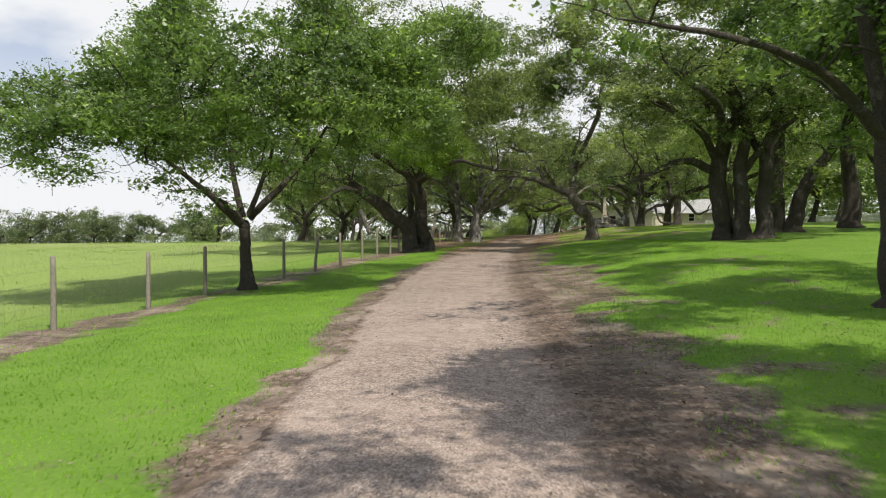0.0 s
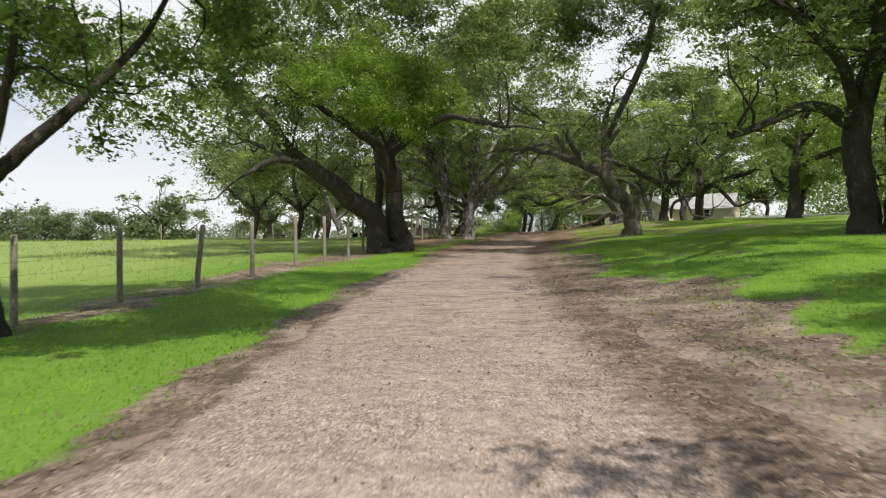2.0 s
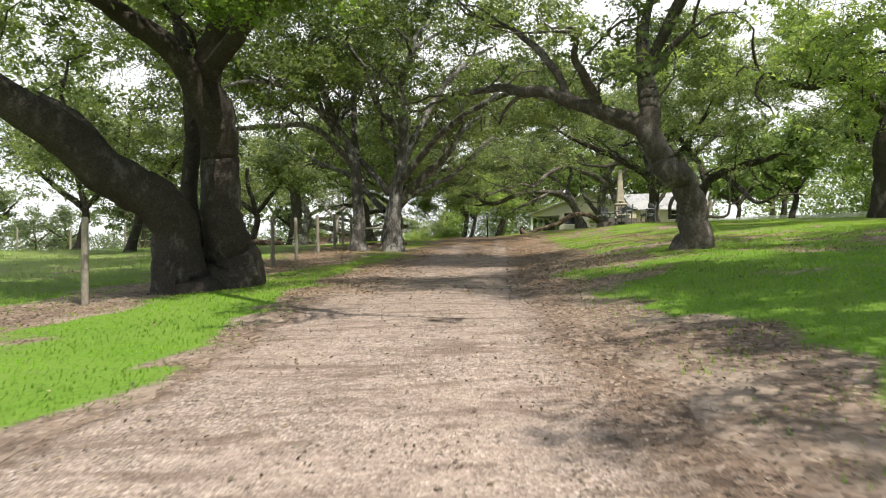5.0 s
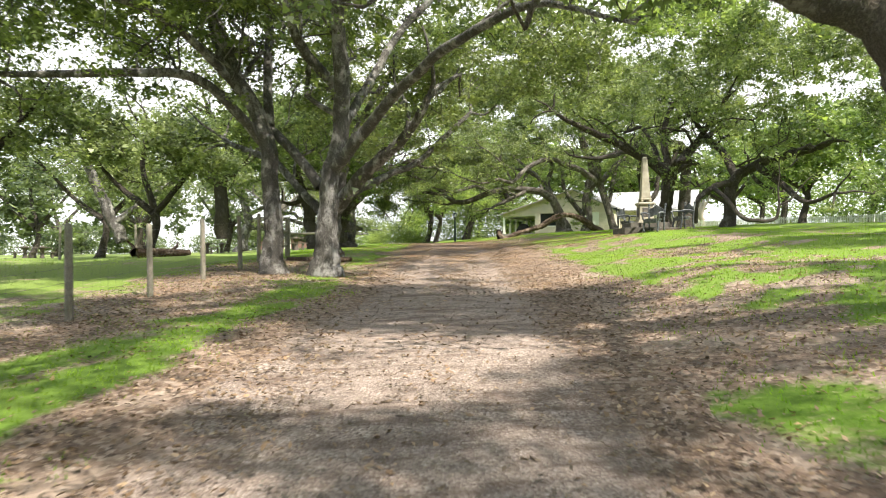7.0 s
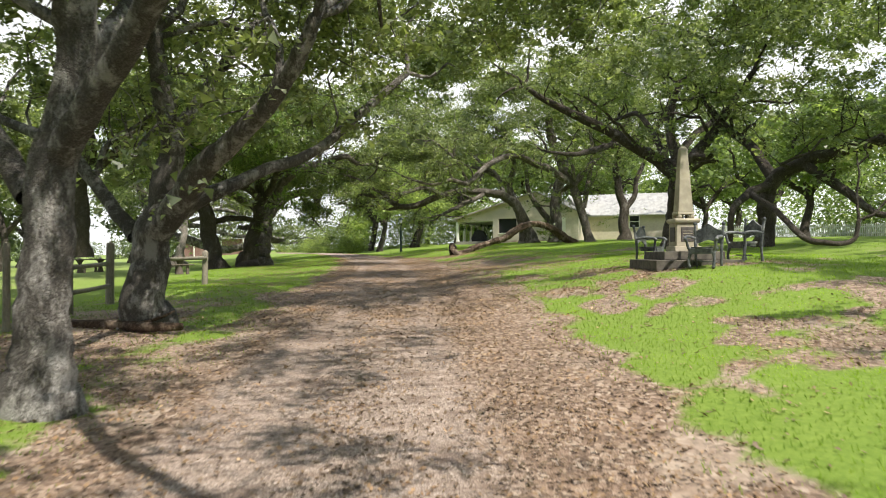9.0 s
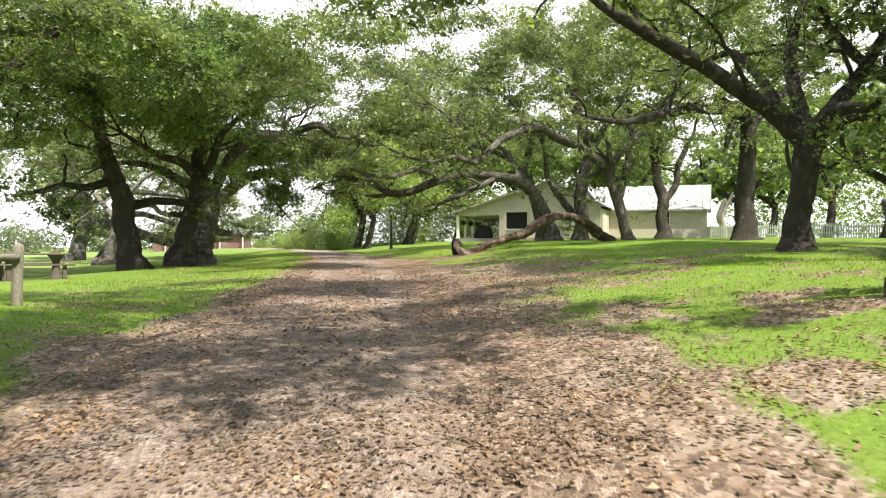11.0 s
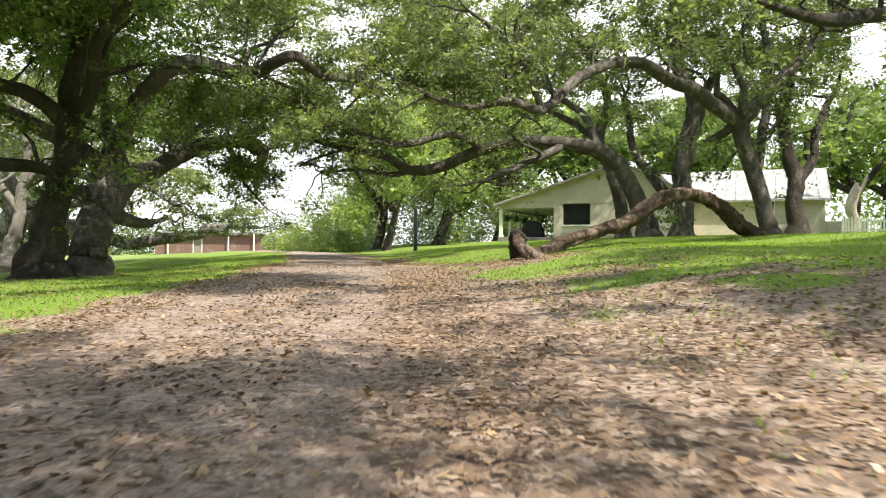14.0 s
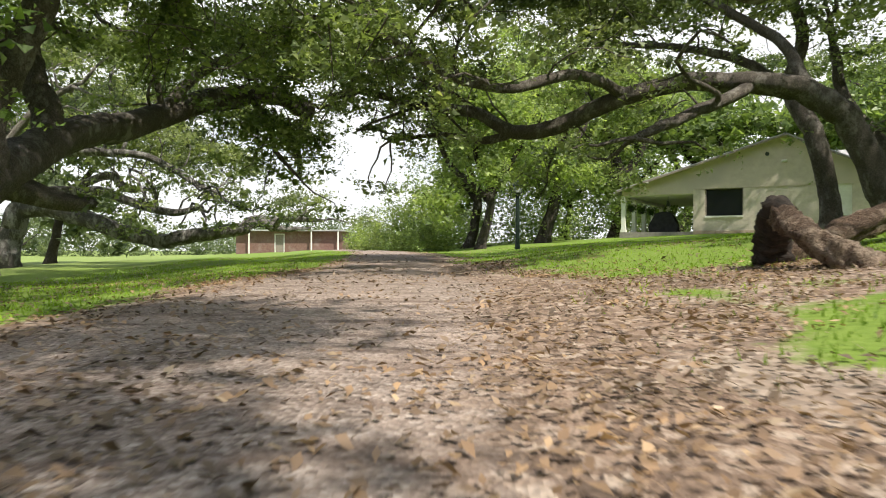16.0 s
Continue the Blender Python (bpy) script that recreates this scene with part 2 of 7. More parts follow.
def spline(points, n):
    """Catmull-Rom through rows of x, y, z, radius."""
    p = np.asarray(points, float)
    p = np.vstack([2 * p[0] - p[1], p, 2 * p[-1] - p[-2]])
    out = []
    for i in range(1, len(p) - 2):
        t = np.linspace(0, 1, n, endpoint=False)[:, None]
        a, b, c, d = p[i - 1], p[i], p[i + 1], p[i + 2]
        out.append(0.5 * (2 * b + (c - a) * t + (2 * a - 5 * b + 4 * c - d) * t ** 2 + (3 * b - a - 3 * c + d) * t ** 3))
    out.append(p[-2][None])
    return np.vstack(out)


def tube(rows, sides, lumps=0.0):
    """Rings round a line of x, y, z, radius: vertices and quads, with a closing cap of quads left open at the thin end."""
    rows = np.asarray(rows, float)
    c, r = rows[:, :3], np.maximum(rows[:, 3], 0.001)
    d = np.gradient(c, axis=0)
    d /= np.linalg.norm(d, axis=1, keepdims=True) + 1e-9
    ref = np.where(np.abs(d[:, 2:3]) > 0.9, [[1.0, 0, 0]], [[0, 0, 1.0]])
    a = np.cross(d, ref)
    a /= np.linalg.norm(a, axis=1, keepdims=True) + 1e-9
    for k in range(1, len(a)):
        v = a[k - 1] - d[k] * (a[k - 1] @ d[k])
        a[k] = v / (np.linalg.norm(v) + 1e-9)
    b = np.cross(d, a)
    ang = np.linspace(0, 2 * np.pi, sides, endpoint=False)
    rr = r[:, None] * np.ones(sides)
    if lumps:
        ph = rng.uniform(0, 6.28, 4)
        s = np.arange(len(r))[:, None]
        rr = rr * (1 + lumps * (0.6 * np.sin(2 * ang + ph[0] + 0.11 * s) + 0.5 * np.sin(5 * ang + ph[1] - 0.07 * s)
                                + 0.3 * np.sin(3 * ang + ph[2] + 0.17 * s)))
    v = c[:, None] + rr[..., None] * (np.cos(ang)[None, :, None] * a[:, None] + np.sin(ang)[None, :, None] * b[:, None])
    i = np.arange(len(rows) - 1)[:, None] * sides
    j = np.arange(sides)[None]
    k = (j + 1) % sides
    q = np.stack([i + j, i + k, i + sides + k, i + sides + j], -1).reshape(-1, 4)
    v = v.reshape(-1, 3)
    n = len(v)
    tip = np.vstack([v, c[-1] + d[-1] * r[-1] * 0.6])
    last = (len(rows) - 1) * sides
    ends = np.stack([last + np.arange(0, sides, 2), last + (np.arange(0, sides, 2) + 1) % sides,
                     last + (np.arange(0, sides, 2) + 2) % sides, np.full((sides + 1) // 2, n)], -1)
    return tip, np.vstack([q, ends])


def joined(pieces):
    vs, qs, n = [], [], 0
    for v, q in pieces:
        vs.append(v)
        qs.append(q + n)
        n += len(v)
    return np.vstack(vs), np.vstack(qs)


def leaf_tris(centres, size, flat=0.6, ratio=0.62):
    """Small leaves of one triangle each."""
    n = len(centres)
    d = rng.normal(size=(n, 3))
    d[:, 2] *= flat
    d /= np.linalg.norm(d, axis=1, keepdims=True) + 1e-9
    u = rng.normal(size=(n, 3))
    u[:, 2] += 0.8
    s = np.cross(d, u)
    s /= np.linalg.norm(s, axis=1, keepdims=True) + 1e-9
    ln = size * rng.uniform(0.6, 1.3, (n, 1))
    w = ln * ratio * rng.uniform(0.7, 1.1, (n, 1))
    c = np.asarray(centres)
    v = np.stack([c - d * ln * 0.5 - s * w * 0.2, c + s * w * 0.8 + d * ln * 0.05, c + d * ln * 0.55 - s * w * 0.3], 1)
    return v.reshape(-1, 3), np.arange(3 * n).reshape(-1, 3)


# ---------------------------------------------------------------- trees
def clear_of_lane(p):
    """Keeps twigs and leaves out of the room above the lane."""
    lat = np.abs(p[:, 0] - line_x(p[:, 1]))
    return (p[:, 2] - land(p[:, 0], p[:, 1])) > np.where((lat < 2.6) & (p[:, 1] < 87), 3.4, np.where((lat > 13) | (p[:, 1] > 116), 0.3, np.where(p[:, 1] > 87, 1.1, 2.0)))


def twig_line(start, direction, length, radius, steps=5, kink=0.35, droop=0.0):
    pts = [np.array(start, float)]
    d = np.array(direction, float)
    d /= np.linalg.norm(d) + 1e-9
    for k in range(steps):
        d = d + rng.normal(size=3) * kink
        d[2] -= droop
        d /= np.linalg.norm(d) + 1e-9
        pts.append(pts[-1] + d * length / steps)
    pts = np.array(pts)
    r = np.linspace(radius, radius * 0.35, len(pts))
    return np.column_stack([pts, r])


def foliage_gap(p, seed):
    """A lumpy field in space, about two metres across, that parts the crown into clumps and gaps."""
    q = p * 0.47 + seed
    zi = np.floor(q[:, 2])
    f = q[:, 2] - zi
    f = f * f * (3 - 2 * f)
    low = value_noise(q[:, 0] + zi * 17.3, q[:, 1] - zi * 9.1, 3)
    high = value_noise(q[:, 0] + (zi + 1) * 17.3, q[:, 1] - (zi + 1) * 9.1, 3)
    return low * (1 - f) + high * f


def tree(x, y, limbs, blobs, label, leaves=OAK, bark=BARK, count=26000, size=0.14, branchy=1.0, name="oak_tree", group="", cluster=0.37, fresh=(), dense=0):
    """limbs: lists of rows dx, dy, z over the ground, radius, the trunks first; blobs: parts of the crown (dx, dy, z, rx, ry, rz)."""
    z0 = at(x, y)
    root = thing(name, (x, y, z0), label, "tree", group)
    twigs, tips, wood = [], [], []
    crowd = 1.06 if count >= 20000 else 0.9

    def spray(tw, shoots):
        """The end of a branch: side shoots, and a tuft of leaves at each tip."""
        tips.append(tw[-1, :3])
        tips.append(tw[-3, :3])
        for _ in range(shoots):
            j = rng.integers(2, len(tw))
            t2 = twig_line(tw[j, :3], rng.normal(size=3) + [0, 0, 0.35], rng.uniform(0.7, 1.5), tw[j, 3] * 0.6, 3, 0.3)
            twigs.append((t2, 3))
            tips.append(t2[-1, :3])

    for k, limb in enumerate(limbs):
        rows = np.array(limb, float)
        trunk = rows[0, 2] < 0.3
        line = spline(rows, 8)
        if trunk:
            line = line[1:] if line[0, 2] > 0 else line
            up = line[:, 2].clip(0)
            line[:, 3] *= 1 + 0.5 * np.exp(-up / 0.28)
            base = line[0].copy()
            base[2] = min(base[2], 0) - 0.35
            base[3] *= 1.12
            line = np.vstack([base, line])
        wig = rng.normal(size=(len(line) + 4, 3))
        wig = sum(wig[k:k + len(line)] for k in range(5)) / 2.2 * line[:, 3:4] * 0.14
        wig[:2] = 0
        line[:, :3] += wig
        v, q = tube(line, 14 if line[0, 3] > 0.2 else 9, 0.10)
        part("trunk" if trunk else "limb", mesh_of("limb", v, q, bark, True), bark, root)
        wood.append(line[:int(len(line) * 0.85)])
        seg = np.linalg.norm(np.diff(line[:, :3], axis=0), axis=1)
        run = np.concatenate([[0], np.cumsum(seg)])
        for level in ("bough", "twig"):
            n = int(run[-1] * (0.30 if level == "bough" else 0.55) * branchy)
            for s in rng.uniform(0.5 if trunk else 0.25, 1.0, n) * run[-1]:
                i = min(int(np.searchsorted(run, s)), len(line) - 1)
                if line[i, 2] < 2.0:
                    continue
                out = line[i, :3] - np.array([0, 0, line[i, 2]])
                if level == "bough":
                    d = rng.normal(size=3) * [1, 1, 0.5] + np.array([0, 0, 0.9]) + out * 0.15
                    tw = twig_line(line[i, :3], d, rng.uniform(2.6, 5.0), min(line[i, 3] * 0.55, 0.085) * rng.uniform(0.7, 1.0), 9, 0.42)
                    twigs.append((tw, 6))
                    wood.append(tw[:6])
                    spray(tw, 6)
                else:
                    d = rng.normal(size=3) + np.array([0, 0, 1.1]) + out * 0.12
                    tw = twig_line(line[i, :3], d, rng.uniform(1.4, 3.0), min(line[i, 3] * 0.4, 0.05) * rng.uniform(0.6, 1.0), 6, 0.38)
                    twigs.append((tw, 5))
                    spray(tw, 3)
        for _ in range(3):
            tw = twig_line(line[-1, :3], line[-1, :3] - line[-4, :3] + rng.normal(size=3) * 0.3, rng.uniform(1.2, 2.4), line[-1, 3] * 0.8, 5, 0.3)
            twigs.append((tw, 5))
            tips.append(tw[-1, :3])
    vol = np.array([b[3] * b[4] * b[5] for b in blobs]) if blobs else np.zeros(0)
    if len(vol):
        n_cl = int(count / 42)
        pick = rng.choice(len(vol), n_cl, p=vol ** 0.7 / (vol ** 0.7).sum())
        b = np.array(blobs)[pick]
        d = rng.normal(size=(n_cl, 3))
        d[:, 2] = np.abs(d[:, 2]) * np.where(rng.random(n_cl) < 0.2, -1, 1)
        d /= np.linalg.norm(d, axis=1, keepdims=True)
        rad = rng.uniform(0.4, 1.0, (n_cl, 1)) ** 0.5
        extra = b[:, :3] + d * rad * b[:, 3:6]
        # the last dense blobs skip the gaps: crown added to block sun
        extra = extra[(foliage_gap(extra, x + 0.7 * y) > 0.5) | (pick >= len(blobs) - dense)]
        for e in extra[rng.random(len(extra)) < 0.22]:
            twigs.append((twig_line(e, rng.normal(size=3) - e * [0.12, 0.12, 0.05], rng.uniform(0.8, 2.0), 0.022, 4, 0.3), 3))
        tips = np.vstack([np.array(tips).reshape(-1, 3), extra])
    tips = np.array(tips)
    off = np.array([x, y, z0])
    if twigs:
        pieces = [tube(tw, s) for tw, s in twigs if clear_of_lane(tw[:, :3] + off).all()]
        if pieces:
            v, q = joined(pieces)
            tagged(part("twigwork", mesh_of("twigwork", v, q, bark, True), bark, root), kind="stuff")
    # each tip carries a dense heart of broad leaves and a halo of small ones in tufts
    per = count * crowd / max(1, len(tips))
    swell = rng.uniform(0.55, 1.35, (len(tips), 1))
    flat = np.array([cluster, cluster, cluster * 0.5])
    n_heart, n_tuft = max(1, int(per * 0.3)), max(1, int(round(per * 0.7 / 9)))
    heart = np.repeat(tips, n_heart, axis=0) + rng.normal(size=(len(tips) * n_heart, 3)) * np.repeat(swell, n_heart, axis=0) * flat * 0.6
    halo = np.repeat(tips, n_tuft, axis=0) + rng.normal(size=(len(tips) * n_tuft, 3)) * np.repeat(swell, n_tuft, axis=0) * flat
    halo = np.repeat(halo, 9, axis=0) + rng.normal(size=(len(halo) * 9, 3)) * size * np.array([0.75, 0.75, 0.5])
    bones = np.vstack(wood)[::2]
    lane_y = np.arange(0.0, 83.0, 2.0)
    away = float(np.hypot(line_x(lane_y) - x, lane_y - y).min())
    pieces = []
    for c, leaf in ((heart, size * np.interp(away, [6, 14], [1.32, 1.5])), (halo, size * np.interp(away, [8, 24], [0.62, 0.74]))):
        c = c[clear_of_lane(c + off)]
        near = np.zeros(len(c), bool)
        for bx, by, bz, br in bones[bones[:, 3] > 0.05]:
            near |= ((c - (bx, by, bz)) ** 2).sum(1) < (0.22 + 1.6 * br) ** 2
        pieces.append(leaf_tris(c[~near], leaf))
    v, q = joined(pieces)
    tagged(part("crown", mesh_of("crown", v, q, leaves), leaves, root), kind="stuff")
    for bx, by, bz, r in fresh:
        c = rng.normal(size=(60, 3)) * [r * 0.5, r * 0.5, r * 0.42] + (bx, by, bz)
        c = np.repeat(c, 110, axis=0) + rng.normal(size=(6600, 3)) * [0.2, 0.2, 0.13]
        v, q = leaf_tris(c, 0.095)
        tagged(part("young_growth", mesh_of("young_growth", v, q, OAK_SPRING), OAK_SPRING, root, "bright yellow-green young leaves"), kind="stuff")
    return root


def value_noise(x, y, seed):
    """Smooth random field on a lattice of one unit."""
    xi, yi = np.floor(x), np.floor(y)
    fx, fy = x - xi, y - yi
    fx, fy = fx * fx * (3 - 2 * fx), fy * fy * (3 - 2 * fy)

    def corner(a, b):
        v = np.sin(a * 127.1 + b * 311.7 + seed * 74.7) * 43758.5453
        return v - np.floor(v)

    low = corner(xi, yi) * (1 - fx) + corner(xi + 1, yi) * fx
    high = corner(xi, yi + 1) * (1 - fx) + corner(xi + 1, yi + 1) * fx
    return low * (1 - fy) + high * fy


# ---------------------------------------------------------------- ground and lane
def ground_axis(lo, hi, near_lo, near_hi, step, far_step):
    a = list(np.arange(near_lo, near_hi, step))
    d, v = step, near_hi
    while v < hi:
        a.append(v)
        d = min(d * 1.25, far_step)
        v += d
    a.append(hi)
    d, v = step, near_lo
    while v > lo:
        d = min(d * 1.25, far_step)
        v -= d
        a.insert(0, max(v, lo))
    return np.array(sorted(set(a)))


def grid_mesh(name, gx, gy, mat, lift=0.0):
    xx, yy = np.meshgrid(gx, gy)
    zz = land(xx, yy) + lift
    v = np.column_stack([xx.ravel(), yy.ravel(), zz.ravel()])
    nx = len(gx)
    i = (np.arange(len(gy) - 1)[:, None] * nx + np.arange(nx - 1)[None]).ravel()
    return mesh_of(name, v, np.stack([i, i + 1, i + nx + 1, i + nx], -1), mat, True)


def patchy(x, y, s=1.0):
    """A broad, uneven field between 0 and 1, in which bare earth and thick grass take turns."""
    x, y = np.asarray(x, float) * s * 0.36, np.asarray(y, float) * s * 0.36
    v, w = 0.0, 0.0
    for k in range(4):
        v = v + value_noise(x * 2.1 ** k + 0.3 * k * y, y * 2.1 ** k - 0.3 * k * x, k + 1) * 0.62 ** k
        w += 0.62 ** k
    return np.clip((v / w - 0.5) * 1.9 + 0.5, 0, 1)


LANE_LEFT_Y = [-40, 12, 18, 27, 30, 33, 38, 45, 50, 54, 60, 65, 71, 76, 84, 90, 96, 130]
LANE_LEFT = [1.6, 1.62, 2.2, 2.4, 2.75, 2.45, 2.25, 2.65, 2.7, 2.35, 2.45, 2.2, 2.4, 1.95, 1.75, 1.75, 1.3, 1.3]
LANE_RIGHT_Y = [-40, 5, 12, 18, 24, 29, 34, 41, 45, 50, 57, 63, 70, 78, 84, 90, 97, 130]
LANE_RIGHT = [2.2, 2.3, 2.5, 2.8, 2.6, 2.6, 2.15, 2.1, 1.95, 2.4, 2.65, 2.5, 2.45, 2.5, 2.05, 2.15, 1.5, 1.4]


def lane_half(y, side):
    """Half width of the gravelled lane, with its ragged edge."""
    y = np.asarray(y, float)
    w = np.interp(y, LANE_LEFT_Y, LANE_LEFT) if side < 0 else np.interp(y, LANE_RIGHT_Y, LANE_RIGHT)
    ragged = 0.26 * (value_noise(y * 0.7, y * 0 + side, 5) - 0.5) + 0.22 * (value_noise(y * 2.1, y * 0 + side, 6) - 0.5)
    return w + ragged + 0.12 * (value_noise(y * 5.3, y * 0 + side, 8) - 0.5)


def litter_amount(x, y):
    """How much of the ground is bare earth and fallen leaves: 0 is thick grass."""
    x, y = np.asarray(x, float), np.asarray(y, float)
    lat = x - line_x(y)
    p = patchy(x, y)
    out_r = lat - lane_half(y, 1)
    out_l = -lat - lane_half(y, -1)
    band_r = np.interp(y, [-10, 10, 18, 24, 32, 40, 45, 50, 56, 65, 70, 75, 79, 82, 84, 87, 90, 110], [0.5, 0.8, 1.5, 1.4, 0.8, 1.0, 1.7, 1.0, 0.35, 0.8, 1.2, 3.0, 2.6, 0.8, 0.3, 0.4, 0.6, 0.6])
    band_l = np.interp(y, [-10, 20, 40, 48, 56, 66, 74, 100], [0.25, 0.3, 0.3, 0.5, 0.6, 0.9, 0.6, 0.3])
    r = np.clip(1.25 - out_r / band_r + (p - 0.5) * 1.7, 0, 1)
    l = np.clip(1.1 - out_l / band_l + (p - 0.5) * 1.2, 0, 1)
    a = np.where(lat > 0, r, l)
    fence = np.exp(-((lat + np.interp(y, [0, 20, 30, 50, 62], [8.6, 8.0, 6.6, 6.0, 5.5])) / np.interp(y, [20, 45, 55], [0.7, 1.0, 1.7])) ** 2) * np.clip((70 - y) / 8, 0, 1)
    a = np.maximum(a, fence * np.interp(y, [0, 30, 45], [0.6, 0.8, 1.1]))
    fine = patchy(x + 5, y - 3, 3.1)
    a = np.clip(a + (fine - 0.5) * 0.9 * (a > 0.02), 0, 1)
    lawn = np.clip((0.4 * patchy(x, y, 1.7) + 0.6 * patchy(x, y, 5.0) - np.interp(y, [0, 42, 50], [0.54, 0.54, 0.455])) * 3.0, 0, 0.85) * np.interp(y, [0, 40, 48, 60, 70, 80, 84], [0.6, 0.5, 1.0, 1.0, 0.9, 0.8, 0.3]) * np.exp(-np.clip(lat - 9, 0, 30) / 6)
    a = np.maximum(a, np.where(lat > 0, lawn, lawn * 0.5))
    # leaves gathered round the fallen limb
    a = np.maximum(a, np.clip(1.5 - np.hypot((x - 13.9) / 1.3, (y - 87.9) / 1.5) + (fine - 0.5) * 1.2, 0, 0.95))
    return np.clip(a, 0, 1)


def earth_colour(m, v, wetness=0.3):
    """Brown soil covered in crumbled leaves: flakes of every tint over fine crumbs."""
    crumbs = ramp(m, noise_of(m, v, 26.0, 6.0, 0.75), [(0.25, (0.08, 0.054, 0.040)), (0.5, (0.21, 0.148, 0.112)), (0.75, (0.41, 0.318, 0.255))])
    flake = node(m, "ShaderNodeTexVoronoi", Scale=24.0)
    link(m, mix(m, 0.12, coords(m, (1, 0.7, 1)), noise_col(m, v, 9.0)), flake.inputs["Vector"])
    tint = ramp(m, flake.outputs["Color"], [(0.15, (0.055, 0.037, 0.028)), (0.4, (0.195, 0.132, 0.094)), (0.65, (0.345, 0.25, 0.19)), (0.9, (0.56, 0.46, 0.38))])
    axes = m.node_tree.nodes.new("ShaderNodeSeparateXYZ")
    link(m, v, axes.inputs[0])
    wet = node(m, "ShaderNodeMapRange", From_Min=30.0, From_Max=46.0, To_Min=wetness, To_Max=0.0)
    link(m, axes.outputs["Y"], wet.inputs[0])
    damp = mix(m, 1.0, wet.outputs[0], ramp(m, noise_of(m, v, 1.3, 5.0, 0.7), [(0.35, (0.35, 0.35, 0.35)), (0.6, (1.25, 1.25, 1.25))]), 'MULTIPLY')
    return mix(m, damp, mix(m, 0.6, crumbs, tint), (0.05, 0.038, 0.031))


def ground_material():
    m = material("lawn_earth", (0.1, 0.15, 0.04), 0.95)
    v = coords(m)
    att = m.node_tree.nodes.new("ShaderNodeAttribute")
    att.attribute_name = "bare"
    fine = noise_of(m, v, 14.0, 6.0, 0.7)
    mid = noise_of(m, v, 1.1, 4.0)
    green = ramp(m, fine, [(0.25, (0.062, 0.128, 0.011)), (0.55, (0.11, 0.215, 0.018)), (0.8, (0.18, 0.29, 0.038))])
    green = mix(m, ramp(m, mid, [(0.35, (0, 0, 0)), (0.75, (0.6, 0.6, 0.6))]), green, (0.165, 0.26, 0.04))
    axes = m.node_tree.nodes.new("ShaderNodeSeparateXYZ")
    link(m, v, axes.inputs[0])
    along = node(m, "ShaderNodeMapRange", From_Min=38.0, From_Max=56.0, To_Max=0.55)
    link(m, axes.outputs["Y"], along.inputs[0])
    green = mix(m, along.outputs[0], green, ramp(m, fine, [(0.3, (0.12, 0.18, 0.024)), (0.7, (0.25, 0.31, 0.07))]))
    earth = earth_colour(m, v, 0.65)
    # field green is paled, carrying sun and haze in its colour
    far = m.node_tree.nodes.new("ShaderNodeAttribute")
    far.attribute_name = "field"
    green = mix(m, far.outputs["Fac"], green, ramp(m, fine, [(0.3, (0.14, 0.205, 0.045)), (0.7, (0.29, 0.35, 0.11))]))
    sand = ramp(m, noise_of(m, v, 0.8, 5.0, 0.6), [(0.48, (0, 0, 0)), (0.7, (0.6, 0.6, 0.6))])
    earth = mix(m, sand, earth, (0.42, 0.35, 0.29))
    edge = node(m, "ShaderNodeMath")
    edge.operation = 'MULTIPLY_ADD'
    edge.inputs[1].default_value = 1.1
    link(m, mix(m, 0.5, fine, noise_of(m, v, 3.0, 6.0, 0.7)), edge.inputs[0])
    link(m, att.outputs["Fac"], edge.inputs[2])
    fac = ramp(m, edge.outputs[0], [(0.78, (0, 0, 0)), (1.32, (1, 1, 1))])
    set_base(m, mix(m, fac, green, earth))
    bump(m, fine, 0.6, 0.02)
    return m


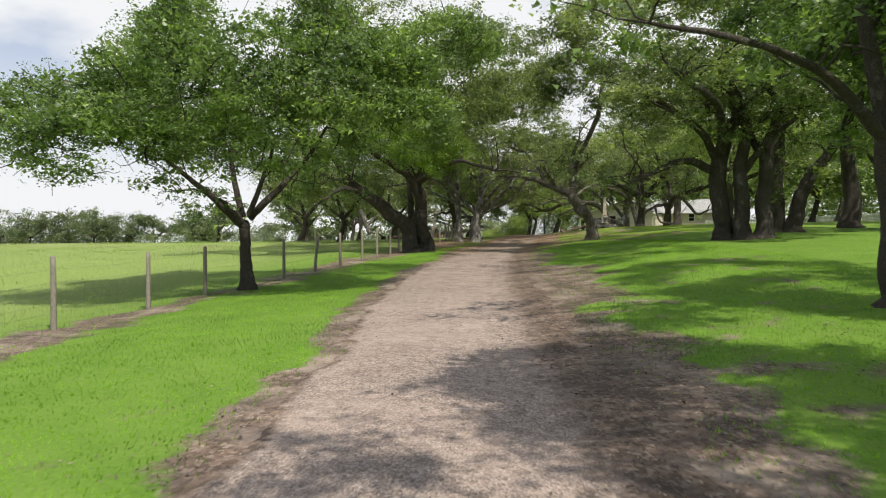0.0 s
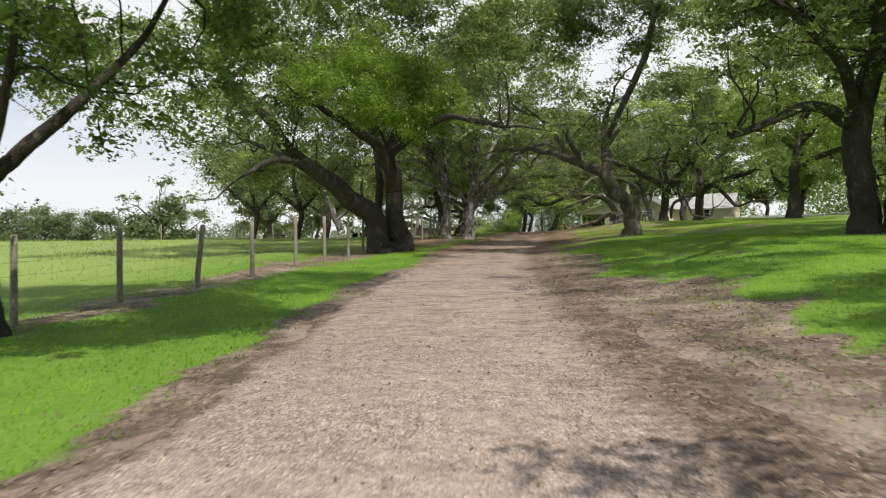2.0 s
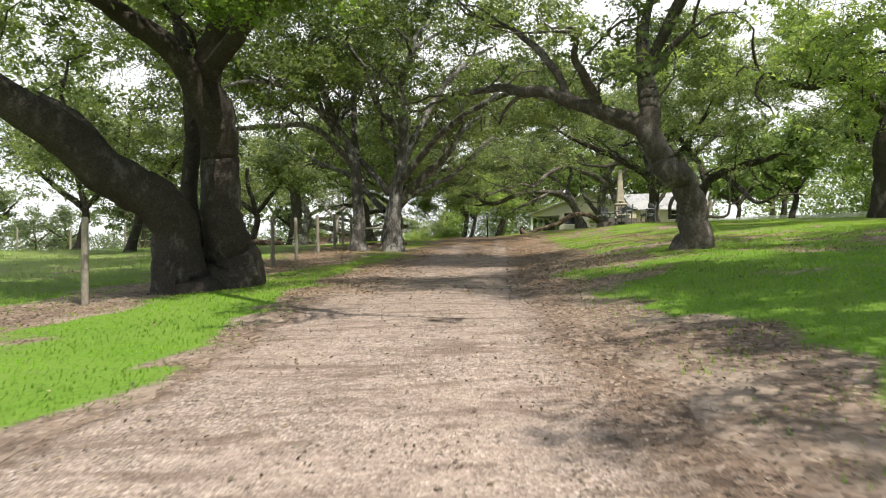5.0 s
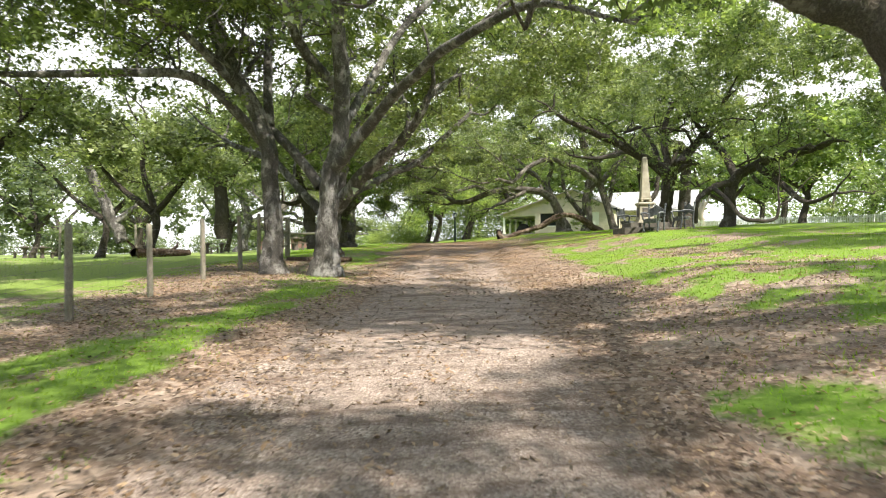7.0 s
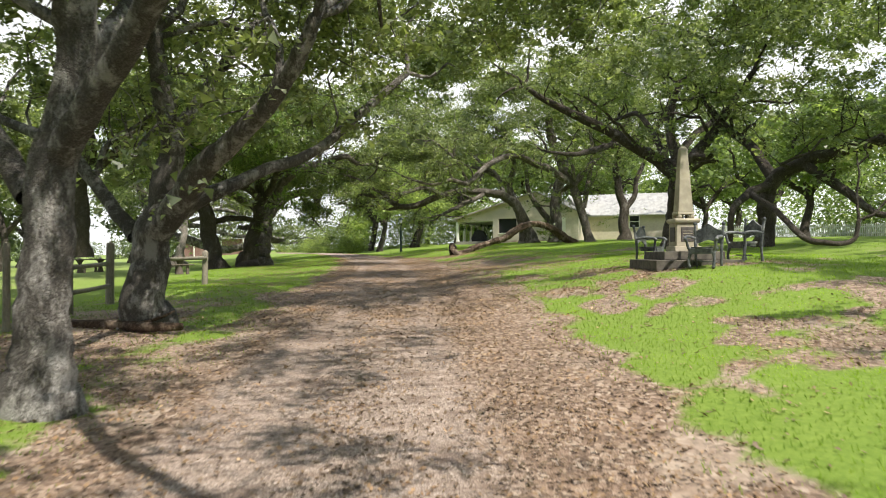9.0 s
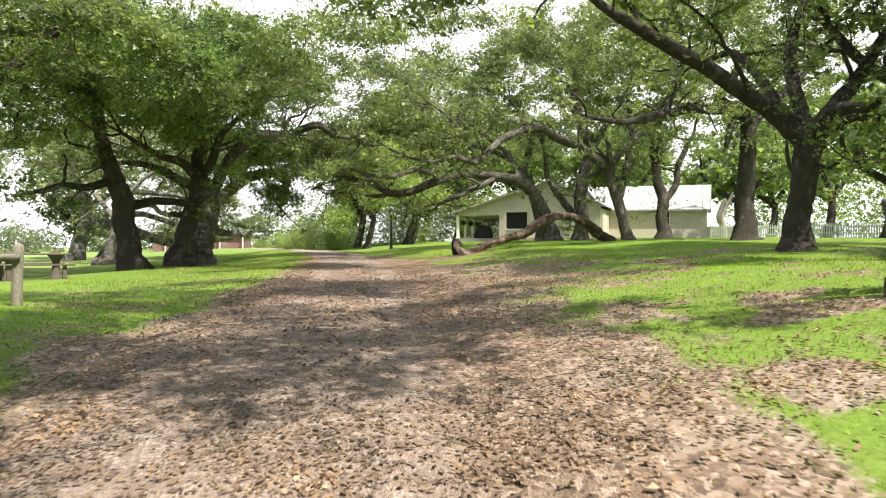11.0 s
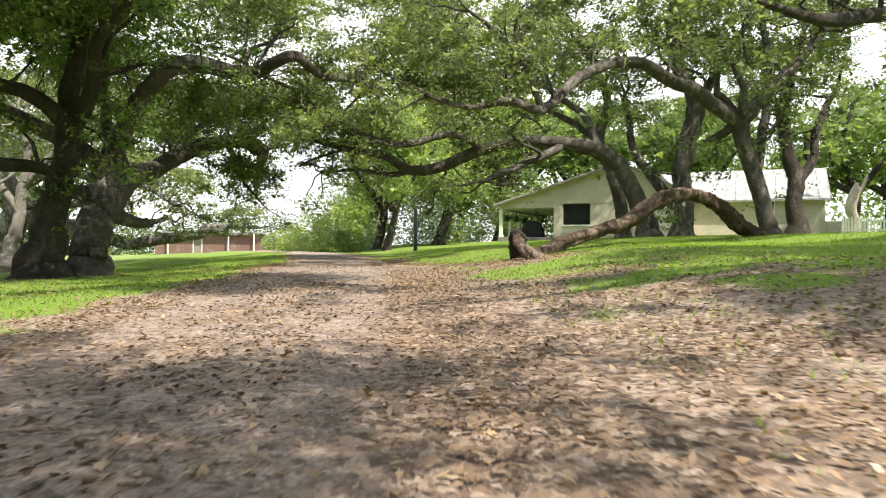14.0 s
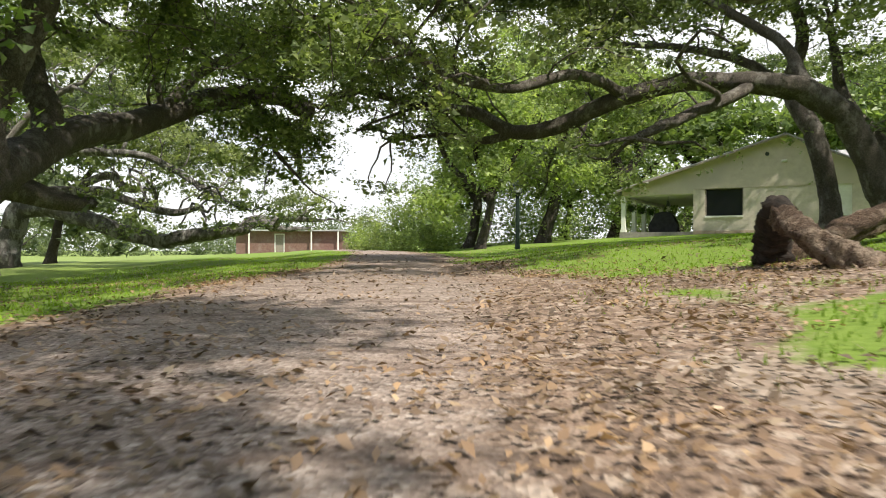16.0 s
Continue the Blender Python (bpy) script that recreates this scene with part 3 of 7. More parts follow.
def lane_material():
    m = material("lane_gravel", (0.3, 0.24, 0.2), 0.95)
    v = coords(m)
    stones = node(m, "ShaderNodeTexVoronoi", Scale=52.0)
    link(m, v, stones.inputs["Vector"])
    tint = ramp(m, stones.outputs["Color"], [(0.1, (0.15, 0.115, 0.096)), (0.4, (0.28, 0.222, 0.19)), (0.7, (0.385, 0.318, 0.279)), (0.95, (0.56, 0.485, 0.435))])
    dust = ramp(m, noise_of(m, v, 0.55, 6.0, 0.65), [(0.45, (0, 0, 0)), (0.68, (0.6, 0.6, 0.6))])
    col = mix(m, dust, tint, (0.42, 0.335, 0.29))
    col = mix(m, 1.0, col, ramp(m, noise_of(m, v, 6.0, 6.0, 0.72), [(0.3, (0.62, 0.60, 0.58)), (0.5, (0.95, 0.94, 0.93)), (0.7, (1.2, 1.18, 1.16))]), 'MULTIPLY')
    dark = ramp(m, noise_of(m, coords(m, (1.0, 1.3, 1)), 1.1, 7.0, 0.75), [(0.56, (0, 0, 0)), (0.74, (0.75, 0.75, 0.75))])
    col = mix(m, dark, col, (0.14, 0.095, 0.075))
    axes = m.node_tree.nodes.new("ShaderNodeSeparateXYZ")
    link(m, v, axes.inputs[0])
    # darker brown streaks across the lane, fading in from y 17 to 27
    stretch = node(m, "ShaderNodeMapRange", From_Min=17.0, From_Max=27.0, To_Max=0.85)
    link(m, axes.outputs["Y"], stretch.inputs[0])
    cross_streaks = ramp(m, noise_of(m, coords(m, (0.8, 3.0, 1)), 1.3, 6.0, 0.7), [(0.50, (0, 0, 0)), (0.62, (0.8, 0.8, 0.8))])
    col = mix(m, mix(m, 1.0, stretch.outputs[0], cross_streaks, 'MULTIPLY'), col, (0.135, 0.092, 0.072))
    att = m.node_tree.nodes.new("ShaderNodeAttribute")
    att.attribute_name = "margin"
    edge = node(m, "ShaderNodeMath")
    edge.operation = 'MULTIPLY_ADD'
    edge.inputs[1].default_value = 0.9
    link(m, noise_of(m, v, 5.0, 6.0, 0.7), edge.inputs[0])
    link(m, att.outputs["Fac"], edge.inputs[2])
    earth = earth_colour(m, v, 0.6)
    col = mix(m, ramp(m, edge.outputs[0], [(0.72, (0, 0, 0)), (1.1, (1, 1, 1))]), col, earth)
    set_base(m, col)
    bump(m, stones.outputs["Distance"], 0.8, 0.015)
    return m


def stamp(me, name, values):
    a = me.attributes.new(name, 'FLOAT', 'POINT')
    a.data.foreach_set("value", np.asarray(values, np.float32))


gx = ground_axis(-420, 420, -12, 26, 0.4, 40)
gy = ground_axis(-120, 700, 0, 110, 0.45, 45)
gm = grid_mesh("ground", gx, gy, ground_material())
co = np.empty(len(gm.vertices) * 3, np.float32)
gm.vertices.foreach_get("co", co)
co = co.reshape(-1, 3)
stamp(gm, "bare", litter_amount(co[:, 0], co[:, 1]))
g_lat = co[:, 0] - line_x(co[:, 1])
stamp(gm, "field", np.clip((-g_lat - np.interp(co[:, 1], [0, 60, 90], [8.5, 8.0, 10.0])) / 4.0, 0, 1) * 0.8)
tagged(new("ground", gm), "grassy ground with bare leaf-strewn earth beside the lane", "ground", kind="structure")

ly = np.arange(-40, 150, 0.2)
rows = []
for k, s in enumerate(np.linspace(-1, 1, 15)):
    half = np.where(s < 0, lane_half(ly, -1), lane_half(ly, 1))
    xx = line_x(ly) + s * half
    crown = 0.035 * (1 - abs(s) ** 3) - (0.05 if abs(s) > 0.99 else 0.0) - 0.02 * np.exp(-((abs(s) - 0.5) / 0.16) ** 2)
    rows.append(np.column_stack([xx, ly, land(xx, ly) + crown + 0.01 * np.sin(ly * 3 + 5 * s) * np.sin(ly * 1.3)]))
lane = np.stack(rows, 1)
n_s = lane.shape[1]
i = (np.arange(len(ly) - 1)[:, None] * n_s + np.arange(n_s - 1)[None]).ravel()
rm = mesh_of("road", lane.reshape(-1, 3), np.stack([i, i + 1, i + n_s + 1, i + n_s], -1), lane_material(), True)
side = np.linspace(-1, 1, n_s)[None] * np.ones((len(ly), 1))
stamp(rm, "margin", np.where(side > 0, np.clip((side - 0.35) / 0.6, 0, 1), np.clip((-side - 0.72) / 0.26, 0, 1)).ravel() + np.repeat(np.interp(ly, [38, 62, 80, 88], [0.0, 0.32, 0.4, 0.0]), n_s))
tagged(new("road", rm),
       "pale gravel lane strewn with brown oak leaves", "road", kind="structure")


def on_ground(n, x0, x1, y0, y1):
    x, y = rng.uniform(x0, x1, n), rng.uniform(y0, y1, n)
    return x, y, x - line_x(y)


def off_lane(lat, y, margin=0.0):
    return (lat > lane_half(y, 1) - margin) | (lat < -lane_half(y, -1) + margin)


def blades(x, y, height, width, lean=0.5):
    """Grass: one leaning triangle a blade."""
    n = len(x)
    z = land(x, y)
    a = rng.uniform(0, 2 * np.pi, n)
    d = np.column_stack([np.cos(a), np.sin(a), np.zeros(n)])
    s = np.column_stack([-np.sin(a), np.cos(a), np.zeros(n)])
    h = (height * rng.uniform(0.5, 1.3, n))[:, None]
    w = (width * rng.uniform(0.6, 1.2, n))[:, None]
    b = np.column_stack([x, y, z - 0.01])
    tip = b + d * h * lean * rng.uniform(0.2, 1.2, (n, 1)) + np.array([0, 0, 1]) * h
    v = np.stack([b - s * w, b + s * w, tip], 1)
    return v.reshape(-1, 3), np.arange(3 * n).reshape(-1, 3)


gv = []
for n, x0, x1, y0, y1, h, w in ((205000, -9, 12, 3, 45, 0.05, 0.0075), (160000, -6, 20, 45, 75, 0.05, 0.0075), (100000, 0, 24, 72, 116, 0.055, 0.009),
                                (50000, -12, 30, 20, 120, 0.07, 0.008)):
    x, y, lat = on_ground(n, x0, x1, y0, y1)
    keep = off_lane(lat, y, rng.uniform(0, 0.45, n) * patchy(x * 3, y * 3)) & (rng.random(n) > litter_amount(x, y) * np.where(patchy(x, y, 7.0) > 0.62, 0.45, 1.0)) & (lat > -np.interp(y, [0, 30, 60], [9, 7.5, 8]))
    gv.append(blades(x[keep], y[keep], h, w, 0.9))
for name, pick, mat, label in (("lawn_grass", gv[:1], GRASS, "short bright green lawn grass beside the lane"),
                               ("dry_lawn_grass", gv[1:], DRY_GRASS, "short sun-bleached lawn grass under the oaks")):
    v, q = joined(pick)
    tagged(new(name, mesh_of(name, v, q, mat)), label, "grass", kind="stuff")

x, y, lat = on_ground(48000, -40, -4, 8, 80)
keep = lat < -np.interp(y, [0, 30, 60], [9, 7.0, 6.6])
x, y = x[keep], y[keep]
v, q = blades(x, y, 0.08 + 0.10 * patchy(x, y, 0.6), 0.008, 1.3)
tagged(new("meadow_grass", mesh_of("meadow_grass", v, q, MEADOW)), "longer pale meadow grass beyond the fence", "grass", kind="stuff")


def flat_leaves(x, y, z, size, tilt=0.3, ratio=0.5):
    """Dry leaves lying nearly flat, curled a little at the sides."""
    n = len(x)
    a = rng.uniform(0, 2 * np.pi, n)
    d = np.column_stack([np.cos(a), np.sin(a), rng.normal(size=n) * tilt])
    s = np.column_stack([-np.sin(a), np.cos(a), rng.normal(size=n) * tilt])
    ln = (size * rng.uniform(0.6, 1.35, n))[:, None] * 0.5
    w = ln * ratio * rng.uniform(0.75, 1.25, (n, 1))
    c = np.column_stack([x, y, z])
    curl = np.array([0, 0, 1.0]) * w * rng.uniform(-0.3, 0.7, (n, 1))
    v = np.stack([c - d * ln, c + s * w + curl + d * ln * 0.1, c + d * ln, c - s * w + curl + d * ln * 0.1], 1)
    return v.reshape(-1, 3), np.arange(4 * n).reshape(-1, 4)


def fallen(n, x0, x1, y0, y1, dens, size):
    x, y, lat = on_ground(n, x0, x1, y0, y1)
    inside = ~off_lane(lat, y)
    chance = np.where(inside, dens(y, lat), np.clip(litter_amount(x, y) * 0.8 + 0.05 * (y > 40), 0, 1))
    k = rng.random(n) < chance
    x, y, inside = x[k], y[k], inside[k]
    return flat_leaves(x, y, land(x, y) + np.where(inside, 0.045, 0.018), size)


def lane_density(y, lat):
    base = np.interp(y, [0, 12, 30, 45, 55, 75, 84, 88, 92, 110], [0.03, 0.04, 0.12, 0.42, 0.48, 0.75, 0.5, 0.2, 0.1, 0.15])
    return np.clip(base * (0.2 + 1.6 * patchy(lat * 2.0, y * 0.7)) * (1 - 0.6 * np.exp(-((np.abs(lat + 0.1) - 0.85) / 0.32) ** 2)) + 0.3 * (lat > 0.9) * (y < 60), 0, 1)


for name, piles, mat, label in (
        ("rotting_leaves", [fallen(130000, -4, 8, 2, 44, lane_density, 0.04)], OLD_LITTER, "old dark leaves rotting along the lane's edge"),
        ("fallen_leaves", [fallen(110000, -2, 14, 42, 66, lane_density, 0.055), fallen(220000, 3, 17, 64, 96, lane_density, 0.05),
                           fallen(40000, 2, 20, 90, 118, lane_density, 0.07)], LITTER, "dry brown oak leaves scattered over lane and earth")):
    v, q = joined(piles)
    tagged(new(name, mesh_of(name, v, q, mat)), label, "leaves", kind="stuff")

CHIP = leaf_material("gravel_chips", (0.20, 0.158, 0.135), (0.36, 0.295, 0.255), (0.50, 0.43, 0.39), 0.0, 1.5)
x, y, lat = on_ground(60000, -4, 7, 1, 50)
keep = ~off_lane(lat, y, 0.1) & (rng.random(len(x)) < 0.45 + 0.55 * patchy(x, y, 1.3))
v, q = flat_leaves(x[keep], y[keep], land(x[keep], y[keep]) + 0.038, 0.016, 0.35, 0.85)
tagged(new("gravel", mesh_of("gravel", v, q, CHIP)), "loose pale gravel chips on the lane", "gravel", kind="stuff")

# ---------------------------------------------------------------- the oaks
# last crown blob is added over the lane to shade the left verge
tree(-6.40, 24.10, [
    [(-0.01, -0.00, 0.00, 0.23), (-0.05, -0.00, 0.88, 0.19), (-0.07, -0.00, 1.78, 0.18), (-0.09, -0.00, 2.13, 0.19)],
    [(-0.16, 0.00, 2.09, 0.12), (-0.63, -0.29, 2.64, 0.11), (-1.33, -0.59, 3.31, 0.09), (-2.14, -0.98, 4.03, 0.06), (-2.86, -0.97, 4.66, 0.04)],
    [(0.07, -0.00, 2.33, 0.13), (0.65, 0.19, 2.96, 0.12), (1.28, 0.48, 3.69, 0.09), (2.01, 0.77, 4.61, 0.06), (2.48, 0.77, 5.43, 0.04)],
    [(-0.20, 0.20, 2.40, 0.11), (-0.46, 0.40, 3.39, 0.09), (-0.66, 0.60, 4.58, 0.07), (-0.25, 0.60, 5.74, 0.04)],
    [(0.11, -0.20, 2.43, 0.09), (0.65, -0.61, 3.46, 0.07), (1.11, -1.22, 4.39, 0.05), (1.08, -1.52, 5.22, 0.03)],
], [(0.60, 0.00, 6.40, 5.20, 5.20, 2.60), (-5.06, -0.55, 5.00, 3.40, 3.40, 1.90), (3.74, -0.55, 4.90, 2.76, 3.45, 1.90), (0.55, 0.55, 8.40, 4.14, 3.79, 1.70), (-2.75, -2.20, 4.40, 3.45, 2.88, 1.40), (2.20, -2.75, 5.00, 2.88, 2.53, 1.80), (4.84, -2.20, 5.00, 1.84, 1.84, 1.20), (3.96, -1.65, 6.60, 2.30, 2.30, 1.30), (-0.20, 1.80, 5.20, 2.60, 2.40, 1.20), (1.20, 3.40, 5.40, 2.40, 2.40, 1.20), (6.60, 2.40, 8.60, 2.20, 2.80, 0.80)],
    'young live oak with a dense rounded green crown beside the fence', leaves=OAK_FRESH, count=165000, size=0.125, dense=1)
tree(-1.78, 44.20, [
    [(0.54, 0.25, 0.00, 0.53), (0.59, 0.24, 0.98, 0.44), (0.55, 0.24, 2.11, 0.40), (0.47, 0.14, 3.22, 0.36), (0.27, -0.04, 4.09, 0.29), (0.65, -0.59, 5.13, 0.22), (0.52, -1.08, 5.91, 0.17), (-0.05, -1.53, 6.77, 0.11)],
    [(-0.05, -0.40, 0.00, 0.49), (-0.38, -0.57, 1.42, 0.42), (-1.40, -1.08, 2.36, 0.37), (-2.74, -1.76, 3.32, 0.29), (-3.83, -2.27, 4.46, 0.24), (-4.26, -2.83, 5.16, 0.19), (-5.01, -3.57, 5.82, 0.11)],
    [(0.45, -0.06, 3.05, 0.24), (-0.22, -0.50, 4.46, 0.23), (-0.88, -1.14, 4.92, 0.20), (-1.69, -1.87, 5.35, 0.15), (-2.56, -2.80, 5.85, 0.09)],
    [(0.25, 0.28, 0.00, 0.24), (0.00, 0.45, 0.99, 0.18), (-0.19, 0.61, 1.71, 0.16), (-0.23, 0.81, 2.88, 0.16), (-0.24, 1.01, 3.94, 0.15), (-0.56, 1.54, 5.23, 0.13), (-0.94, 2.07, 6.59, 0.09)],
    [(-2.74, -1.76, 3.32, 0.16), (-3.49, -2.70, 3.60, 0.14), (-4.05, -3.65, 3.38, 0.11), (-4.67, -4.59, 2.82, 0.06)],
    [(0.27, -0.04, 4.09, 0.19), (1.51, -2.17, 4.72, 0.15), (2.52, -4.28, 4.93, 0.11), (3.51, -5.88, 4.53, 0.09), (4.51, -6.97, 4.10, 0.07)],
    [(-0.85, -0.83, 1.86, 0.16), (-2.02, 0.38, 3.09, 0.14), (-3.50, 2.12, 4.02, 0.13), (-5.35, 4.00, 4.76, 0.11), (-7.14, 5.67, 5.60, 0.08)],
], [(0.00, 0.00, 13.80, 5.75, 5.17, 2.46), (-1.10, 0.00, 9.89, 6.90, 6.32, 2.69), (-6.60, -2.20, 7.24, 4.83, 4.14, 2.02), (3.85, -3.30, 9.89, 4.60, 4.60, 2.02), (-1.10, 4.40, 7.59, 4.60, 3.45, 2.24), (-4.40, 3.30, 9.77, 4.60, 4.60, 2.24), (-7.15, -2.20, 5.17, 3.45, 3.22, 1.46), (-9.90, -3.30, 5.75, 2.88, 2.88, 1.34), (-1.00, -1.20, 9.00, 3.50, 2.40, 1.60), (2.50, 1.00, 8.50, 4.00, 4.00, 2.00)],
    'massive leaning live oak with several thick limbs over the lane', branchy=0.6, count=104000, fresh=((-2.5, -3.2, 6.6, 1.3), (-0.6, -3.2, 7.3, 1.4), (-0.4, -3.7, 5.9, 1.2), (1.1, -3.2, 6.7, 1.3), (2.4, -3.2, 5.6, 1.1), (1.2, -3.4, 5.0, 0.9)))
tree(2.64, 58.46, [
    [(-0.02, 0.00, 0.00, 0.32), (0.06, -0.01, 1.06, 0.28), (0.12, -0.02, 2.26, 0.25), (0.35, -0.06, 3.62, 0.21), (0.42, -0.58, 5.06, 0.19), (0.30, -1.07, 6.27, 0.15), (0.69, -1.63, 7.41, 0.12)],
    [(0.12, -0.03, 2.60, 0.18), (1.17, -1.17, 3.81, 0.14), (2.12, -2.80, 4.63, 0.12), (2.77, -4.39, 4.88, 0.10), (3.80, -6.03, 5.03, 0.07), (4.70, -7.64, 4.27, 0.03)],
    [(-0.13, 0.01, 2.26, 0.13), (-0.81, 0.59, 3.18, 0.12), (-1.79, 1.21, 4.32, 0.11), (-2.62, 1.81, 5.50, 0.09), (-3.21, 2.38, 7.29, 0.08)],
    [(0.35, -0.06, 3.62, 0.13), (1.24, 0.84, 5.18, 0.12), (2.16, 1.72, 6.86, 0.11), (3.62, 2.54, 8.47, 0.08)],
    [(0.23, -0.05, 4.82, 0.13), (-0.60, -0.96, 5.62, 0.11), (-1.04, -1.91, 6.64, 0.08), (-1.59, -2.86, 7.24, 0.06)],
], [(1.10, 0.00, 14.95, 5.17, 5.17, 2.46), (1.10, 0.00, 9.77, 6.32, 5.75, 2.69), (4.95, -1.65, 7.59, 3.68, 3.68, 1.57), (-1.10, 1.10, 6.90, 3.45, 3.45, 1.57), (-3.60, -1.00, 6.30, 2.60, 2.60, 1.30), (-7.00, 3.40, 6.00, 2.80, 2.80, 1.30)],
    'twin-stemmed live oak with grey lichen-spotted bark at the lane edge', count=62000, bark=BARK_PALE)
tree(1.30, 59.10, [
    [(0.01, -0.00, 0.00, 0.29), (-0.01, -0.00, 1.02, 0.24), (-0.07, -0.00, 2.25, 0.21), (-0.16, 0.01, 3.47, 0.20), (-0.84, 0.08, 5.05, 0.17), (-1.52, 0.16, 6.81, 0.14), (-1.96, -0.30, 7.87, 0.10)],
    [(-0.17, 0.01, 3.30, 0.14), (-1.60, -0.83, 4.70, 0.12), (-2.90, -1.68, 4.68, 0.10), (-4.23, -2.52, 4.42, 0.08), (-5.40, -3.39, 4.17, 0.05)],
    [(-0.07, -0.01, 3.82, 0.12), (-0.19, 1.01, 5.98, 0.11), (-0.03, 1.99, 7.91, 0.10), (0.53, 2.92, 9.79, 0.07)],
    [(-0.50, 0.04, 4.35, 0.11), (-2.10, -1.78, 5.79, 0.10), (-3.49, -3.12, 6.02, 0.08), (-4.51, -4.51, 5.47, 0.05)],
], [(-3.85, -1.10, 8.62, 5.75, 5.17, 2.46), (-6.60, -2.75, 5.98, 4.02, 4.02, 1.68), (-1.10, 2.20, 10.35, 4.60, 4.60, 2.24), (-6.60, -4.40, 8.97, 5.17, 5.17, 1.79), (-9.90, -1.10, 6.90, 4.60, 4.60, 1.79), (-5.50, 2.20, 10.92, 4.60, 4.60, 1.79), (-2.75, -2.20, 5.75, 3.45, 2.88, 1.79), (-8.00, -4.00, 7.50, 4.50, 4.00, 1.60), (-5.00, -7.00, 8.20, 4.00, 4.00, 1.60)],
    'slim live oak with wide spreading limbs beside the fence', count=100000, bark=BARK_PALE)
tree(3.00, 64.20, [
    [(-0.28, 0.06, 0.00, 0.37), (-0.24, 0.05, 1.05, 0.33), (-0.19, 0.04, 1.87, 0.30), (0.05, -0.02, 2.59, 0.25), (0.21, -0.05, 3.42, 0.22), (0.06, -0.33, 4.28, 0.17), (-0.03, -0.62, 5.20, 0.14)],
    [(-0.02, -0.20, 1.76, 0.26), (0.69, -0.98, 2.61, 0.23), (1.53, -1.89, 3.27, 0.16), (2.16, -2.54, 3.98, 0.14), (2.65, -3.17, 4.87, 0.10)],
    [(-0.05, 0.31, 1.88, 0.18), (0.92, 0.30, 2.52, 0.15), (1.85, 0.60, 3.00, 0.12), (2.88, 1.40, 3.46, 0.11), (3.92, 2.19, 4.47, 0.10), (5.08, 2.95, 5.58, 0.07)],
    [(-0.53, 0.53, 1.68, 0.16), (-1.18, 1.29, 2.47, 0.13), (-2.21, 2.13, 3.56, 0.12), (-3.77, 3.40, 4.31, 0.09)],
    [(0.16, -0.04, 3.42, 0.12), (0.78, 0.84, 4.67, 0.11), (1.51, 1.70, 5.95, 0.09), (2.21, 2.56, 7.25, 0.08)],
], [(2.20, 1.10, 9.77, 6.32, 6.32, 2.69), (6.05, 1.10, 7.36, 4.02, 4.60, 1.57), (-3.30, 3.30, 8.05, 4.60, 4.60, 2.46), (2.20, -2.20, 10.92, 4.60, 4.60, 1.79), (6.60, 3.30, 7.01, 4.14, 4.14, 1.34), (10.45, 6.60, 7.24, 4.14, 4.14, 1.34), (1.32, 2.20, 6.32, 3.45, 3.45, 1.34), (4.40, 2.75, 6.55, 3.45, 3.45, 1.34)],
    'live oak with pale patched bark and limbs reaching over the lane', leaves=OAK_GREY, count=88000, size=0.15, bark=BARK_PALE)
